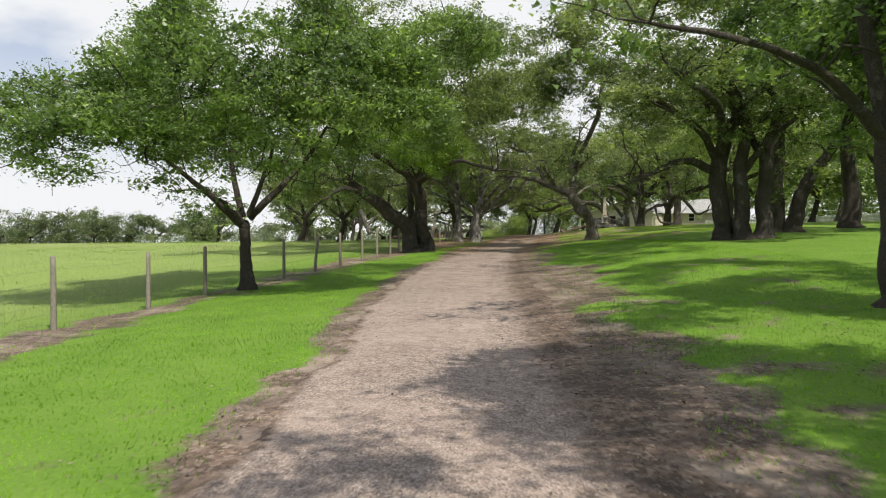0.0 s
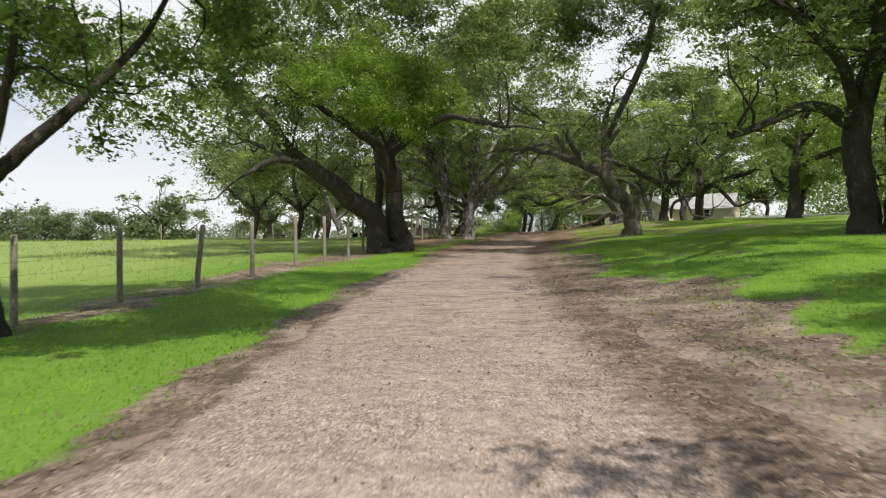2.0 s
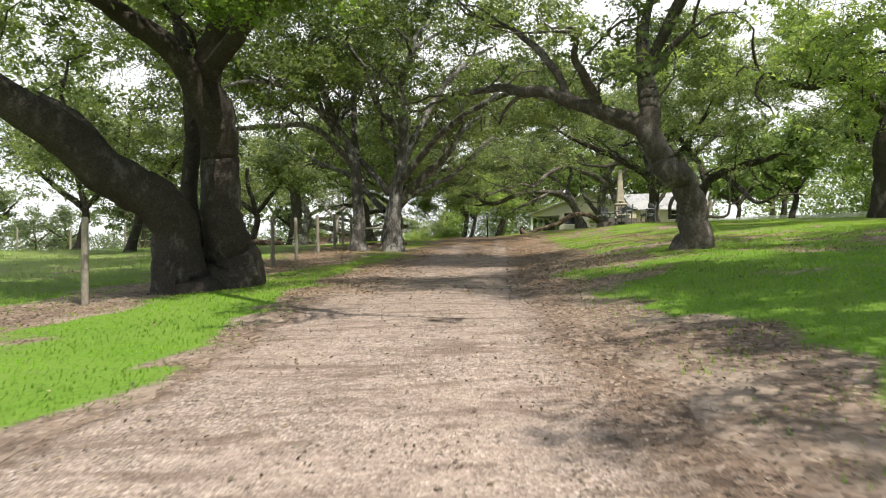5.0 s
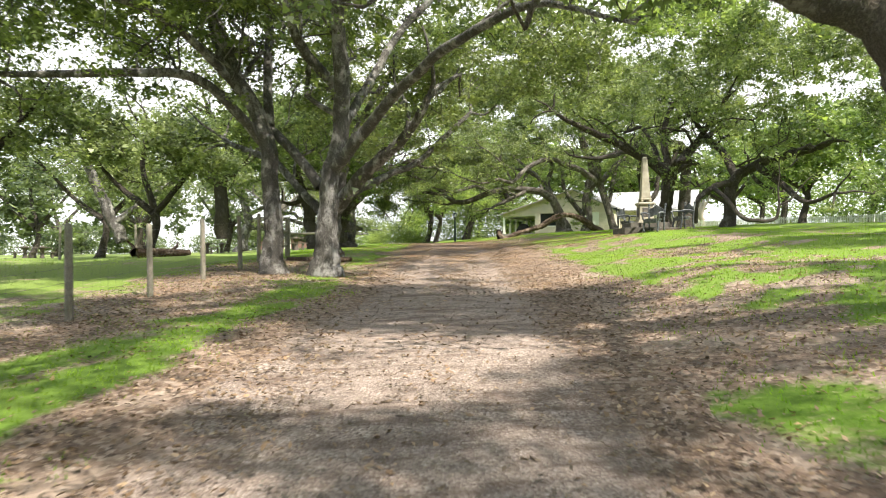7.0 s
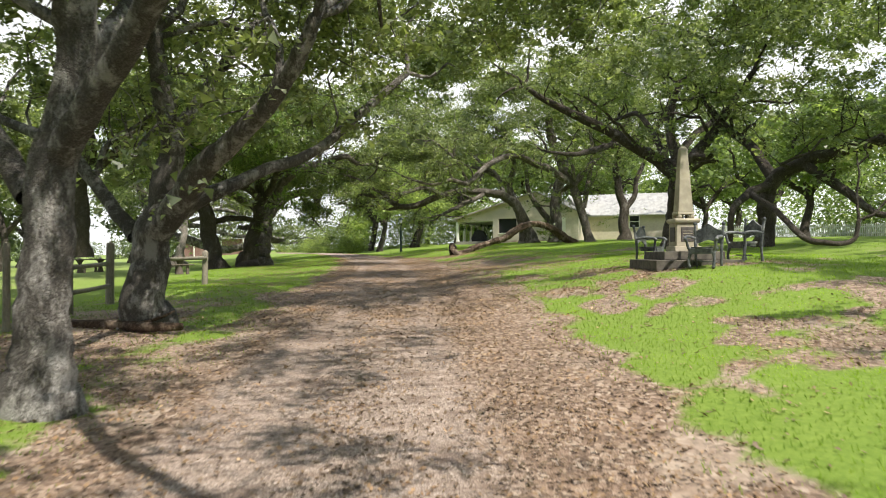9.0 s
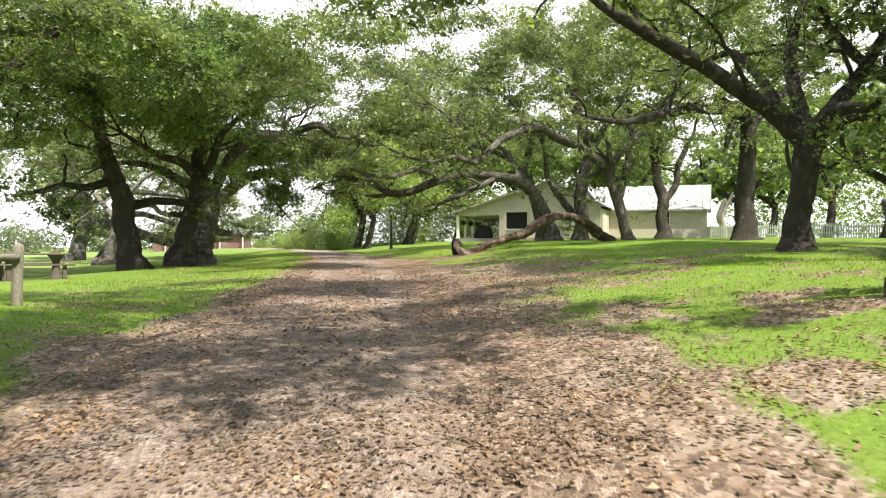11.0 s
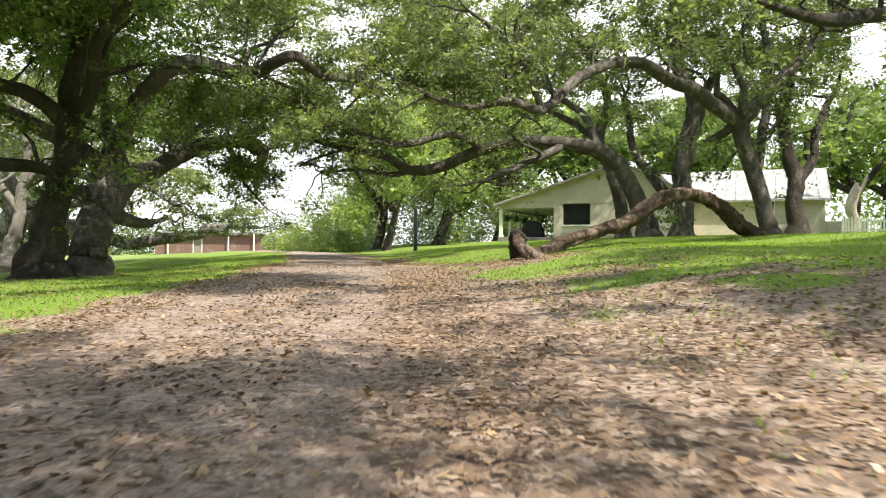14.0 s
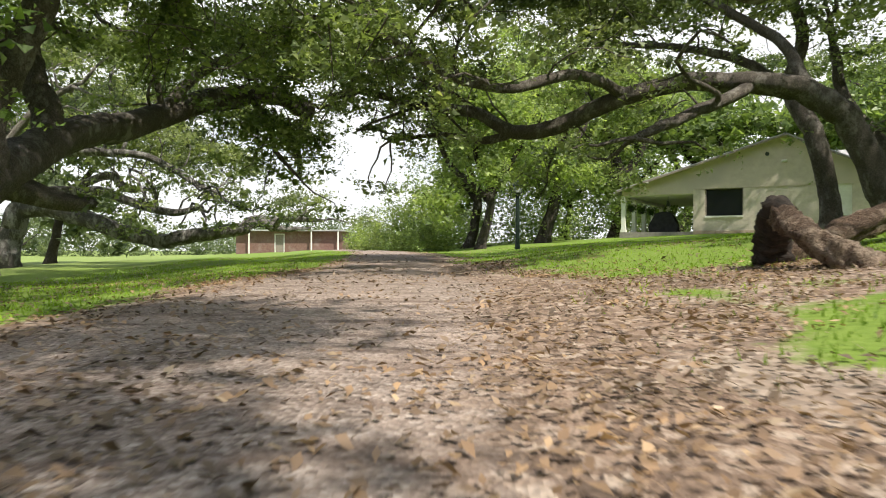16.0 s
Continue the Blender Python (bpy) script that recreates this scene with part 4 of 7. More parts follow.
# last limb and blobs with dy below -8 are added to shade the lane
tree(9.55, 46.50, [
    [(-0.15, 0.02, 0.00, 0.34), (-0.20, -0.18, 0.72, 0.31), (-0.49, -0.35, 1.40, 0.31), (-1.01, -0.49, 1.98, 0.32), (-1.36, -0.55, 2.49, 0.28), (-1.45, -0.54, 3.00, 0.24), (-1.39, -0.44, 3.47, 0.23), (-1.39, -0.35, 4.03, 0.20), (-1.44, -0.14, 4.95, 0.15), (-1.10, 0.12, 5.94, 0.09)],
    [(-1.19, -0.47, 2.43, 0.23), (-1.77, -0.39, 2.90, 0.23), (-2.52, -0.10, 3.29, 0.18), (-3.06, 0.27, 3.55, 0.17), (-3.61, 0.74, 3.88, 0.15), (-4.02, 1.19, 3.98, 0.14), (-4.43, 1.74, 4.18, 0.11), (-4.83, 2.40, 4.28, 0.09), (-5.47, 3.18, 4.36, 0.06)],
    [(-2.52, -0.10, 3.29, 0.12), (-2.76, -0.27, 3.79, 0.12), (-3.18, -0.53, 4.34, 0.09), (-3.20, -0.83, 4.91, 0.05)],
    [(-3.06, 0.27, 3.55, 0.11), (-3.27, 0.69, 4.34, 0.10), (-3.67, 1.24, 5.11, 0.09), (-4.19, 1.91, 5.81, 0.06)],
    [(-1.39, -0.35, 4.03, 0.12), (-1.00, -0.70, 4.58, 0.09), (-0.64, -1.15, 4.96, 0.05)],
    [(-4.02, 1.19, 3.98, 0.07), (-4.39, 1.54, 3.64, 0.05), (-4.52, 1.76, 3.26, 0.03)],
    [(-1.41, -0.34, 4.18, 0.12), (-0.84, -1.33, 5.82, 0.14), (-0.26, -2.51, 7.50, 0.14), (-0.46, -4.20, 8.33, 0.11), (-0.56, -5.91, 8.95, 0.07)],
], [(-1.65, 0.00, 10.35, 2.60, 2.60, 1.40), (-4.95, 1.10, 9.43, 3.45, 3.45, 1.57), (3.30, -2.20, 9.66, 3.45, 3.45, 1.79), (0.00, -3.30, 12.65, 2.80, 2.80, 1.60), (-3.74, -9.02, 10.35, 1.60, 1.60, 0.90), (-0.88, -8.47, 9.89, 1.90, 1.80, 1.00), (1.98, -8.36, 9.20, 2.76, 2.30, 1.34), (1.50, 0.60, 8.20, 2.00, 1.80, 1.20), (9.40, 5.00, 8.80, 2.60, 2.60, 1.40)],
    'thick leaning live oak with one long limb across the lane', branchy=0.5, count=80000, bark=BARK_MID)
# the last limb and last four blobs are added to shade the lawn
tree(13.20, 34.90, [
    [(0.08, -0.00, 0.00, 0.40), (-0.01, -0.00, 1.54, 0.37), (-0.10, -0.00, 3.31, 0.37), (0.34, -0.31, 5.19, 0.30), (0.85, -0.61, 6.27, 0.21), (1.76, -1.03, 7.10, 0.15)],
    [(-0.39, 0.00, 3.31, 0.22), (-2.02, -0.98, 3.64, 0.16), (-3.56, -1.96, 3.12, 0.12), (-5.18, -2.94, 2.45, 0.07)],
    [(-0.19, -0.00, 3.70, 0.20), (-1.26, -0.99, 4.86, 0.16), (-2.82, -1.97, 5.73, 0.12), (-4.29, -2.96, 6.17, 0.09)],
    [(0.00, -0.00, 3.70, 0.22), (-0.99, -2.39, 5.67, 0.18), (-2.59, -5.07, 5.92, 0.15), (-4.38, -7.65, 5.91, 0.09)],
], [(-1.60, 0.00, 7.13, 3.40, 3.20, 1.80), (1.10, 0.00, 9.20, 5.75, 5.17, 2.69), (-4.40, -2.20, 5.75, 2.00, 2.00, 1.20), (0.00, 0.00, 13.80, 5.17, 5.17, 2.46), (-4.73, -8.25, 7.59, 3.22, 3.22, 1.34), (-2.75, -5.50, 7.82, 2.88, 2.88, 1.34), (-5.00, -11.00, 8.40, 3.40, 3.40, 1.30), (-2.00, -9.50, 8.60, 3.20, 3.20, 1.30)],
    'tall dark live oak standing in a clump on the lawn', count=72000)
tree(14.10, 34.20, [
    [(-0.13, 0.00, 0.00, 0.36), (-0.21, 0.00, 1.65, 0.33), (-0.30, 0.00, 3.56, 0.29), (-0.19, -0.50, 5.35, 0.22), (-1.02, -0.99, 6.88, 0.16)],
    [(-0.11, -0.00, 3.18, 0.18), (0.61, -1.01, 4.49, 0.14), (1.23, -2.02, 5.16, 0.09)],
], [(1.10, -1.10, 8.28, 5.75, 4.60, 2.69), (3.30, -3.30, 5.52, 3.45, 3.45, 1.79)],
    'dark live oak standing in a clump on the lawn', count=26000)
tree(15.30, 34.00, [
    [(-0.48, 0.01, 0.00, 0.36), (-0.51, 0.00, 1.55, 0.33), (-0.28, 0.00, 4.01, 0.28), (0.30, -0.01, 6.28, 0.20)],
    [(-0.47, 0.00, 3.63, 0.18), (-1.24, 1.01, 5.77, 0.15), (-1.91, 2.02, 7.45, 0.11)],
], [(2.20, 0.00, 8.05, 5.75, 5.75, 2.91)],
    'live oak with a thick ridged trunk in a clump', count=22000)
tree(17.20, 38.10, [
    [(0.94, 0.00, 0.00, 0.38), (1.38, -0.00, 1.80, 0.35), (2.12, -0.00, 3.26, 0.30), (3.00, -0.00, 4.42, 0.25), (4.03, -0.00, 6.46, 0.18)],
    [(0.38, 0.50, 0.00, 0.36), (0.30, 0.50, 2.44, 0.33), (0.46, 0.50, 4.80, 0.28), (1.06, 0.50, 7.46, 0.20)],
], [(1.10, 0.00, 7.47, 5.75, 5.75, 2.91), (4.40, -2.20, 5.17, 3.45, 3.45, 1.68)],
    'slanting live oak at the back of the lawn', count=18000)
tree(21.50, 40.80, [
    [(1.05, -0.00, 0.00, 0.46), (1.16, -0.00, 2.33, 0.40), (0.92, -0.00, 5.14, 0.32), (1.56, -0.01, 8.27, 0.22)],
], [(0.00, 0.00, 7.47, 5.75, 5.75, 3.36)],
    'live oak with a pale trunk at the back of the lawn', count=14000)
# blobs south of -4 are unseen, added to shade the start of the lane
tree(7.35, 13.50, [
    [(0.93, 0.00, 0.00, 0.27), (0.89, -0.00, 1.01, 0.21), (0.84, -0.00, 2.25, 0.20), (0.69, -0.00, 3.80, 0.16), (0.39, -0.00, 5.25, 0.12), (0.08, -0.00, 6.29, 0.09)],
    [(0.79, -0.00, 3.08, 0.12), (-0.40, -0.50, 4.01, 0.09), (-1.63, -1.00, 4.48, 0.07), (-2.88, -1.30, 4.68, 0.06), (-3.97, -1.50, 4.81, 0.03)],
], [(3.60, -1.20, 6.40, 3.20, 3.40, 1.90), (-0.90, -0.30, 2.90, 0.9, 0.9, 1.0), (0.30, -11.20, 6.90, 2.60, 2.80, 1.30), (2.75, 0.00, 5.00, 2.88, 3.45, 2.00), (-3.41, 0.66, 2.60, 0.40, 0.40, 1.00), (1.10, -10.45, 6.00, 5.75, 5.17, 1.80), (-2.75, -11.55, 6.20, 3.68, 3.45, 1.30), (5.50, -4.40, 6.20, 4.60, 4.60, 1.60), (2.00, -5.50, 7.40, 4.20, 4.20, 1.50), (3.50, 4.50, 7.00, 3.80, 3.80, 1.60), (6.50, -1.00, 7.60, 4.20, 4.20, 1.60), (-2.40, -9.00, 6.40, 2.40, 3.00, 1.30), (-1.00, -6.00, 6.70, 1.40, 1.40, 0.90), (-1.90, -11.40, 7.00, 2.20, 2.40, 0.80)],
    'live oak with leafy boughs hanging low near the lane', leaves=OAK_FRESH, count=135000, size=0.145, dense=1)
# last crown blob is added up high to shade the ground beside the lane
tree(21.90, 57.00, [
    [(0.21, -0.02, 0.00, 0.33), (0.27, -0.02, 2.07, 0.31), (0.50, -0.04, 4.02, 0.29), (0.78, -0.06, 5.96, 0.24), (1.79, -1.14, 7.36, 0.19)],
    [(0.64, -0.05, 4.57, 0.22), (1.25, -1.10, 5.61, 0.19), (1.92, -2.15, 6.05, 0.16), (3.02, -3.24, 6.84, 0.11)],
    [(0.36, -0.03, 4.29, 0.22), (-2.54, -1.81, 5.01, 0.18), (-4.61, -2.65, 4.56, 0.13), (-6.59, -3.50, 4.87, 0.09)],
    [(0.77, -0.06, 3.18, 0.19), (1.51, -1.12, 3.72, 0.16), (2.70, -2.21, 4.08, 0.11)],
], [(1.10, 0.00, 8.62, 5.17, 5.75, 2.69), (-1.65, -1.10, 6.32, 2.76, 3.45, 1.79), (3.30, -3.30, 5.75, 4.60, 4.60, 1.79), (-3.30, -4.40, 5.29, 3.22, 2.99, 1.34), (1.10, -3.30, 4.14, 4.60, 3.45, 1.23), (-7.20, 6.40, 7.60, 2.20, 1.80, 0.80)],
    'wide live oak with low crooked limbs on the far lawn', leaves=LIT_PALE_LEAF, count=56000, dense=1)
tree(26.60, 74.80, [
    [(-4.21, -1.10, 0.00, 0.28), (-4.10, -1.13, 1.32, 0.30), (-3.80, -1.20, 2.35, 0.27), (-3.13, -1.86, 2.91, 0.24), (-2.31, -2.56, 3.24, 0.22), (-1.41, -3.79, 3.48, 0.16)],
    [(-4.00, -1.16, 2.15, 0.18), (-6.05, -2.74, 1.70, 0.13), (-7.12, -3.53, 0.99, 0.11), (-7.18, -3.51, 0.07, 0.11)],
    [(-5.86, -2.79, 1.70, 0.12), (-6.26, -4.74, 0.93, 0.09), (-6.27, -5.77, 0.21, 0.09), (-5.82, -6.38, -0.00, 0.08), (-5.18, -6.52, 0.11, 0.07), (-5.01, -6.56, 0.68, 0.06)],
    [(-3.80, -1.20, 2.35, 0.21), (-3.34, 0.74, 3.87, 0.19), (-3.23, 2.77, 5.10, 0.16), (-3.59, 3.87, 6.50, 0.13)],
    [(-3.13, -1.86, 2.91, 0.17), (-2.69, -3.50, 1.77, 0.15), (-2.37, -4.59, 0.95, 0.11), (-1.80, -5.75, 1.25, 0.08)],
], [(0.00, 0.00, 8.62, 6.90, 6.90, 2.91), (3.30, -4.40, 7.47, 5.75, 4.60, 2.24), (-3.30, -3.30, 6.90, 4.60, 4.60, 1.79), (6.60, -3.30, 5.75, 4.60, 4.60, 2.24), (-2.00, -6.30, 7.60, 3.40, 3.40, 1.40)],
    'sprawling live oak whose limbs dip to the grass', leaves=OAK_GREY, count=60000)
# last three blobs and (-10.23, 4.62) are added to shade the lane
tree(20.50, 76.80, [
    [(0.01, -0.00, 0.00, 0.38), (0.09, -0.02, 1.12, 0.32), (0.21, -0.04, 2.36, 0.33), (0.30, -0.06, 3.12, 0.36)],
    [(0.10, -0.02, 2.91, 0.28), (-0.84, 0.20, 3.73, 0.24), (-2.36, 0.04, 4.42, 0.20), (-3.75, -0.15, 5.00, 0.17), (-4.96, -0.38, 5.41, 0.13), (-6.40, -0.56, 6.10, 0.08)],
    [(0.37, -0.08, 2.98, 0.26), (1.27, 0.02, 3.95, 0.22), (2.33, 0.09, 5.16, 0.16), (3.50, 0.23, 6.73, 0.10)],
    [(0.46, 0.21, 3.24, 0.22), (0.40, 0.74, 4.62, 0.19), (0.61, 1.10, 5.75, 0.15), (1.25, 1.37, 7.07, 0.10)],
    [(0.05, 0.51, 3.41, 0.15), (0.22, 2.01, 5.06, 0.13), (0.10, 3.07, 5.96, 0.11), (-0.25, 4.18, 5.90, 0.07)],
], [(0.55, -1.10, 9.77, 5.17, 5.17, 2.46), (4.40, 0.00, 8.62, 4.60, 5.75, 2.24), (-1.00, -7.15, 10.12, 3.20, 3.20, 1.70), (-7.15, -6.60, 7.13, 2.50, 2.40, 1.20), (-10.23, 4.62, 7.59, 3.45, 2.76, 1.23), (-11.55, -5.50, 7.47, 3.68, 3.68, 1.23), (-7.20, 2.20, 8.28, 2.90, 2.60, 1.10), (-8.60, 2.00, 7.20, 1.40, 1.10, 0.70), (-7.60, 1.00, 8.00, 1.30, 1.30, 0.70)],
    'tall live oak forking high above the lawn beside the monument', count=90000, size=0.155, dense=2)
tree(28.70, 90.80, [
    [(0.17, -0.04, 0.00, 0.53), (0.21, -0.05, 1.77, 0.41), (0.26, -0.06, 3.74, 0.38), (0.30, -0.07, 5.27, 0.36), (-0.18, 0.04, 6.36, 0.32)],
    [(-0.07, 0.02, 6.25, 0.28), (-1.16, -0.24, 6.02, 0.24), (-1.71, -0.63, 6.33, 0.22), (-1.45, -1.20, 7.24, 0.21), (-1.01, -1.81, 8.32, 0.16)],
    [(-0.82, 0.19, 6.14, 0.23), (-3.77, -1.17, 5.77, 0.19), (-6.21, -2.14, 5.11, 0.17), (-7.94, -3.28, 4.68, 0.12), (-9.65, -3.91, 4.71, 0.07)],
    [(0.30, -0.07, 5.27, 0.24), (1.85, 0.60, 6.61, 0.21), (3.74, 1.18, 7.79, 0.16), (5.47, 1.81, 9.52, 0.12)],
], [(0.00, 0.00, 10.35, 6.90, 6.90, 2.80), (-5.50, -2.20, 8.62, 4.60, 4.60, 1.68), (4.40, 0.00, 8.05, 4.60, 4.60, 2.24)],
    'straight-trunked live oak standing before the white fence', leaves=OAK_GREY, count=38000)
tree(22.30, 99.20, [
    [(0.28, -0.05, 0.00, 0.37), (-0.05, 0.01, 0.89, 0.34), (-0.59, 0.10, 2.41, 0.32), (-1.56, 0.28, 3.27, 0.31), (-2.94, 0.54, 3.59, 0.28), (-4.35, 1.10, 3.73, 0.25), (-5.79, 1.67, 3.50, 0.24), (-7.23, 2.35, 2.92, 0.22), (-8.48, 3.09, 2.74, 0.19), (-9.56, 3.79, 3.37, 0.16), (-11.37, 4.63, 3.78, 0.12), (-13.23, 5.48, 4.32, 0.08)],
    [(-2.94, 0.54, 3.59, 0.17), (-4.72, -0.15, 2.70, 0.14), (-5.67, -0.48, 2.33, 0.12), (-6.40, -0.86, 1.97, 0.08)],
    [(-5.79, 1.67, 3.50, 0.16), (-7.21, 1.32, 3.89, 0.15), (-9.02, 0.84, 3.44, 0.13), (-10.54, 0.31, 3.62, 0.10), (-12.36, -0.17, 4.48, 0.08), (-13.90, -0.50, 4.74, 0.04)],
    [(-1.66, 0.30, 3.38, 0.16), (-1.95, 1.37, 4.97, 0.14), (-3.18, 2.61, 6.31, 0.12), (-4.29, 3.83, 7.73, 0.10)],
    [(-8.48, 3.09, 2.74, 0.12), (-9.33, 3.75, 2.56, 0.11), (-10.43, 4.46, 2.84, 0.08), (-12.05, 5.27, 2.77, 0.05)],
], [(-6.60, 1.10, 6.67, 5.06, 4.60, 1.57), (-11.55, 3.30, 5.17, 4.14, 3.45, 1.01), (-8.80, 0.00, 5.29, 4.83, 4.02, 1.46), (-5.50, -1.10, 6.09, 3.45, 3.45, 1.34), (-10.45, 1.10, 4.60, 3.68, 3.45, 1.01), (-2.20, 2.20, 9.77, 5.17, 5.17, 2.24), (-11.00, 2.00, 8.60, 4.20, 4.20, 1.60), (-14.00, 0.00, 8.20, 3.60, 3.60, 1.40), (-2.80, 2.00, 6.40, 2.60, 2.60, 1.10), (0.50, 2.50, 6.60, 2.40, 2.40, 1.00), (-5.80, 5.20, 6.00, 2.40, 2.40, 1.00)],
    'ancient live oak with a great limb arching low over the lane', leaves=OAK_GREY, count=114000, size=0.13, bark=BARK_MID)
tree(23.60, 102.60, [
    [(-0.47, 0.09, 0.00, 0.28), (-0.60, 0.11, 1.30, 0.27), (-0.97, 0.17, 2.77, 0.27), (-1.42, 0.66, 4.29, 0.24), (-0.90, 0.97, 6.10, 0.19), (-1.38, 1.46, 7.95, 0.15)],
    [(-1.37, 0.65, 4.29, 0.16), (-2.54, 1.88, 5.45, 0.15), (-4.01, 3.17, 6.14, 0.12), (-5.85, 4.52, 6.60, 0.09)],
], [(-1.10, 1.10, 9.77, 5.17, 5.17, 2.46), (-4.40, 2.20, 8.62, 4.60, 4.60, 1.79)],
    'leaning live oak beside the house', count=22000, bark=BARK_MID)
tree(25.30, 101.70, [
    [(-0.05, 0.01, 0.00, 0.43), (0.00, -0.01, 1.97, 0.40), (0.16, -0.04, 3.65, 0.40), (0.50, -0.10, 5.57, 0.36), (-0.22, 0.02, 7.49, 0.30), (-0.46, 0.07, 9.41, 0.23), (-0.24, 0.02, 11.57, 0.15)],
    [(0.32, -0.07, 4.61, 0.25), (1.50, 0.73, 6.52, 0.20), (3.03, 1.46, 8.53, 0.16), (4.87, 2.13, 10.65, 0.11)],
    [(-0.27, 0.35, 1.51, 0.23), (-1.09, 0.81, 2.75, 0.20), (-1.65, 1.31, 4.02, 0.17), (-1.69, 1.82, 5.60, 0.14)],
], [(0.00, 0.00, 10.92, 6.32, 6.32, 2.69), (4.40, 1.10, 9.20, 4.60, 4.60, 2.02)],
    'upright live oak with a thick grey trunk before the house', count=32000, bark=BARK_MID)
tree(25.60, 95.60, [
    [(-0.21, 0.04, 0.00, 0.28), (-0.65, 0.12, 1.51, 0.27), (-1.04, 0.19, 2.87, 0.27), (-1.34, 0.24, 3.93, 0.27)],
    [(-1.30, 0.23, 3.74, 0.24), (-2.57, -0.04, 4.50, 0.24), (-4.12, -0.27, 5.14, 0.22), (-5.67, -0.59, 5.54, 0.20), (-6.98, -0.96, 5.20, 0.17), (-8.06, -1.37, 4.53, 0.15), (-9.09, -1.79, 3.63, 0.14), (-10.24, -2.18, 3.76, 0.11), (-11.50, -2.56, 3.47, 0.08), (-12.66, -2.76, 3.70, 0.06)],
    [(-1.24, 0.22, 3.93, 0.21), (0.11, 0.48, 5.32, 0.19), (1.61, 0.71, 6.65, 0.16), (2.94, 0.96, 8.23, 0.12)],
    [(-0.45, 0.59, 2.34, 0.17), (0.13, 0.98, 4.42, 0.16), (0.53, 1.41, 6.36, 0.15), (0.51, 1.92, 8.38, 0.11)],
    [(-9.09, -1.79, 3.63, 0.10), (-9.77, -2.27, 4.74, 0.08), (-10.73, -2.71, 5.54, 0.07), (-11.60, -2.96, 6.04, 0.05)],
], [(-2.20, -1.10, 9.89, 6.32, 5.75, 2.24), (-8.80, -3.30, 8.51, 5.17, 4.60, 1.68), (3.30, 0.00, 10.35, 5.75, 5.75, 2.46)],
    'live oak forking widely with one limb crossing towards the lane', leaves=OAK_GREY, count=44000, bark=BARK_MID)
# last three crown blobs are added over the house to shade its front
tree(29.60, 102.80, [
    [(1.66, -0.39, 0.00, 0.45), (1.53, -0.36, 1.53, 0.35), (1.64, -0.38, 2.46, 0.35), (1.28, -0.30, 3.69, 0.29), (1.09, -0.25, 5.24, 0.27), (1.32, -0.31, 7.41, 0.21)],
    [(1.65, -0.38, 2.30, 0.24), (2.48, -0.27, 3.42, 0.21), (2.89, -0.06, 4.71, 0.19), (3.74, 0.15, 6.36, 0.14)],
], [(0.00, 0.00, 9.77, 4.60, 4.60, 2.46), (2.20, 1.10, 7.47, 3.45, 3.45, 1.57), (-1.60, 12.70, 7.40, 2.20, 1.80, 0.80), (1.40, 10.70, 7.60, 2.20, 1.80, 0.80), (4.20, 8.70, 7.60, 2.20, 1.80, 0.80)],
    'small forked live oak close to the house wall', count=40000, dense=3)
tree(2.00, 90.30, [
    [(-0.05, 0.01, 0.00, 0.46), (-0.25, 0.06, 0.99, 0.41), (-0.42, 0.10, 2.33, 0.39), (-0.68, 0.16, 3.34, 0.36), (-1.15, -0.04, 4.80, 0.27), (-1.38, -0.29, 6.22, 0.23), (-1.87, -0.59, 7.57, 0.17)],
    [(-0.39, 0.09, 2.42, 0.17), (0.43, 0.41, 2.63, 0.16), (1.33, 0.72, 2.68, 0.14), (2.10, 1.05, 2.45, 0.11)],
    [(-0.76, 0.18, 3.51, 0.17), (-1.53, -0.67, 3.06, 0.14), (-2.20, -1.54, 3.11, 0.09)],
], [(0.00, 0.00, 8.20, 5.75, 5.75, 2.20), (-4.40, -1.10, 6.00, 4.60, 4.60, 1.80), (-2.00, -5.00, 7.00, 4.50, 4.00, 1.80), (1.50, -3.00, 6.40, 3.50, 3.00, 1.40)],
    'live oak with a bowed dark trunk by the lane', count=76000)
tree(3.10, 91.60, [
    [(0.40, -0.06, 0.00, 0.47), (0.44, -0.07, 0.69, 0.41), (0.63, -0.10, 1.52, 0.36), (1.00, -0.18, 2.70, 0.30), (1.05, -0.21, 3.88, 0.26), (1.20, -0.24, 5.17, 0.20), (1.40, -0.28, 6.35, 0.13)],
    [(1.05, -0.21, 3.60, 0.20), (0.50, -1.17, 4.10, 0.17), (-0.30, -2.12, 4.30, 0.12), (-1.30, -2.90, 4.90, 0.07)],
    [(1.02, -0.20, 3.30, 0.20), (1.70, -0.90, 4.30, 0.17), (2.10, -1.90, 5.20, 0.13), (2.90, -2.70, 5.80, 0.08)],
], [(0.00, 0.00, 8.00, 5.75, 5.75, 2.30), (-4.40, 0.00, 7.00, 4.60, 4.60, 2.00), (0.00, -4.40, 6.50, 3.45, 3.45, 1.60)],
    'dark-trunked live oak in a close group beside the lane', leaves=OAK_FRESH, count=66000, size=0.125)
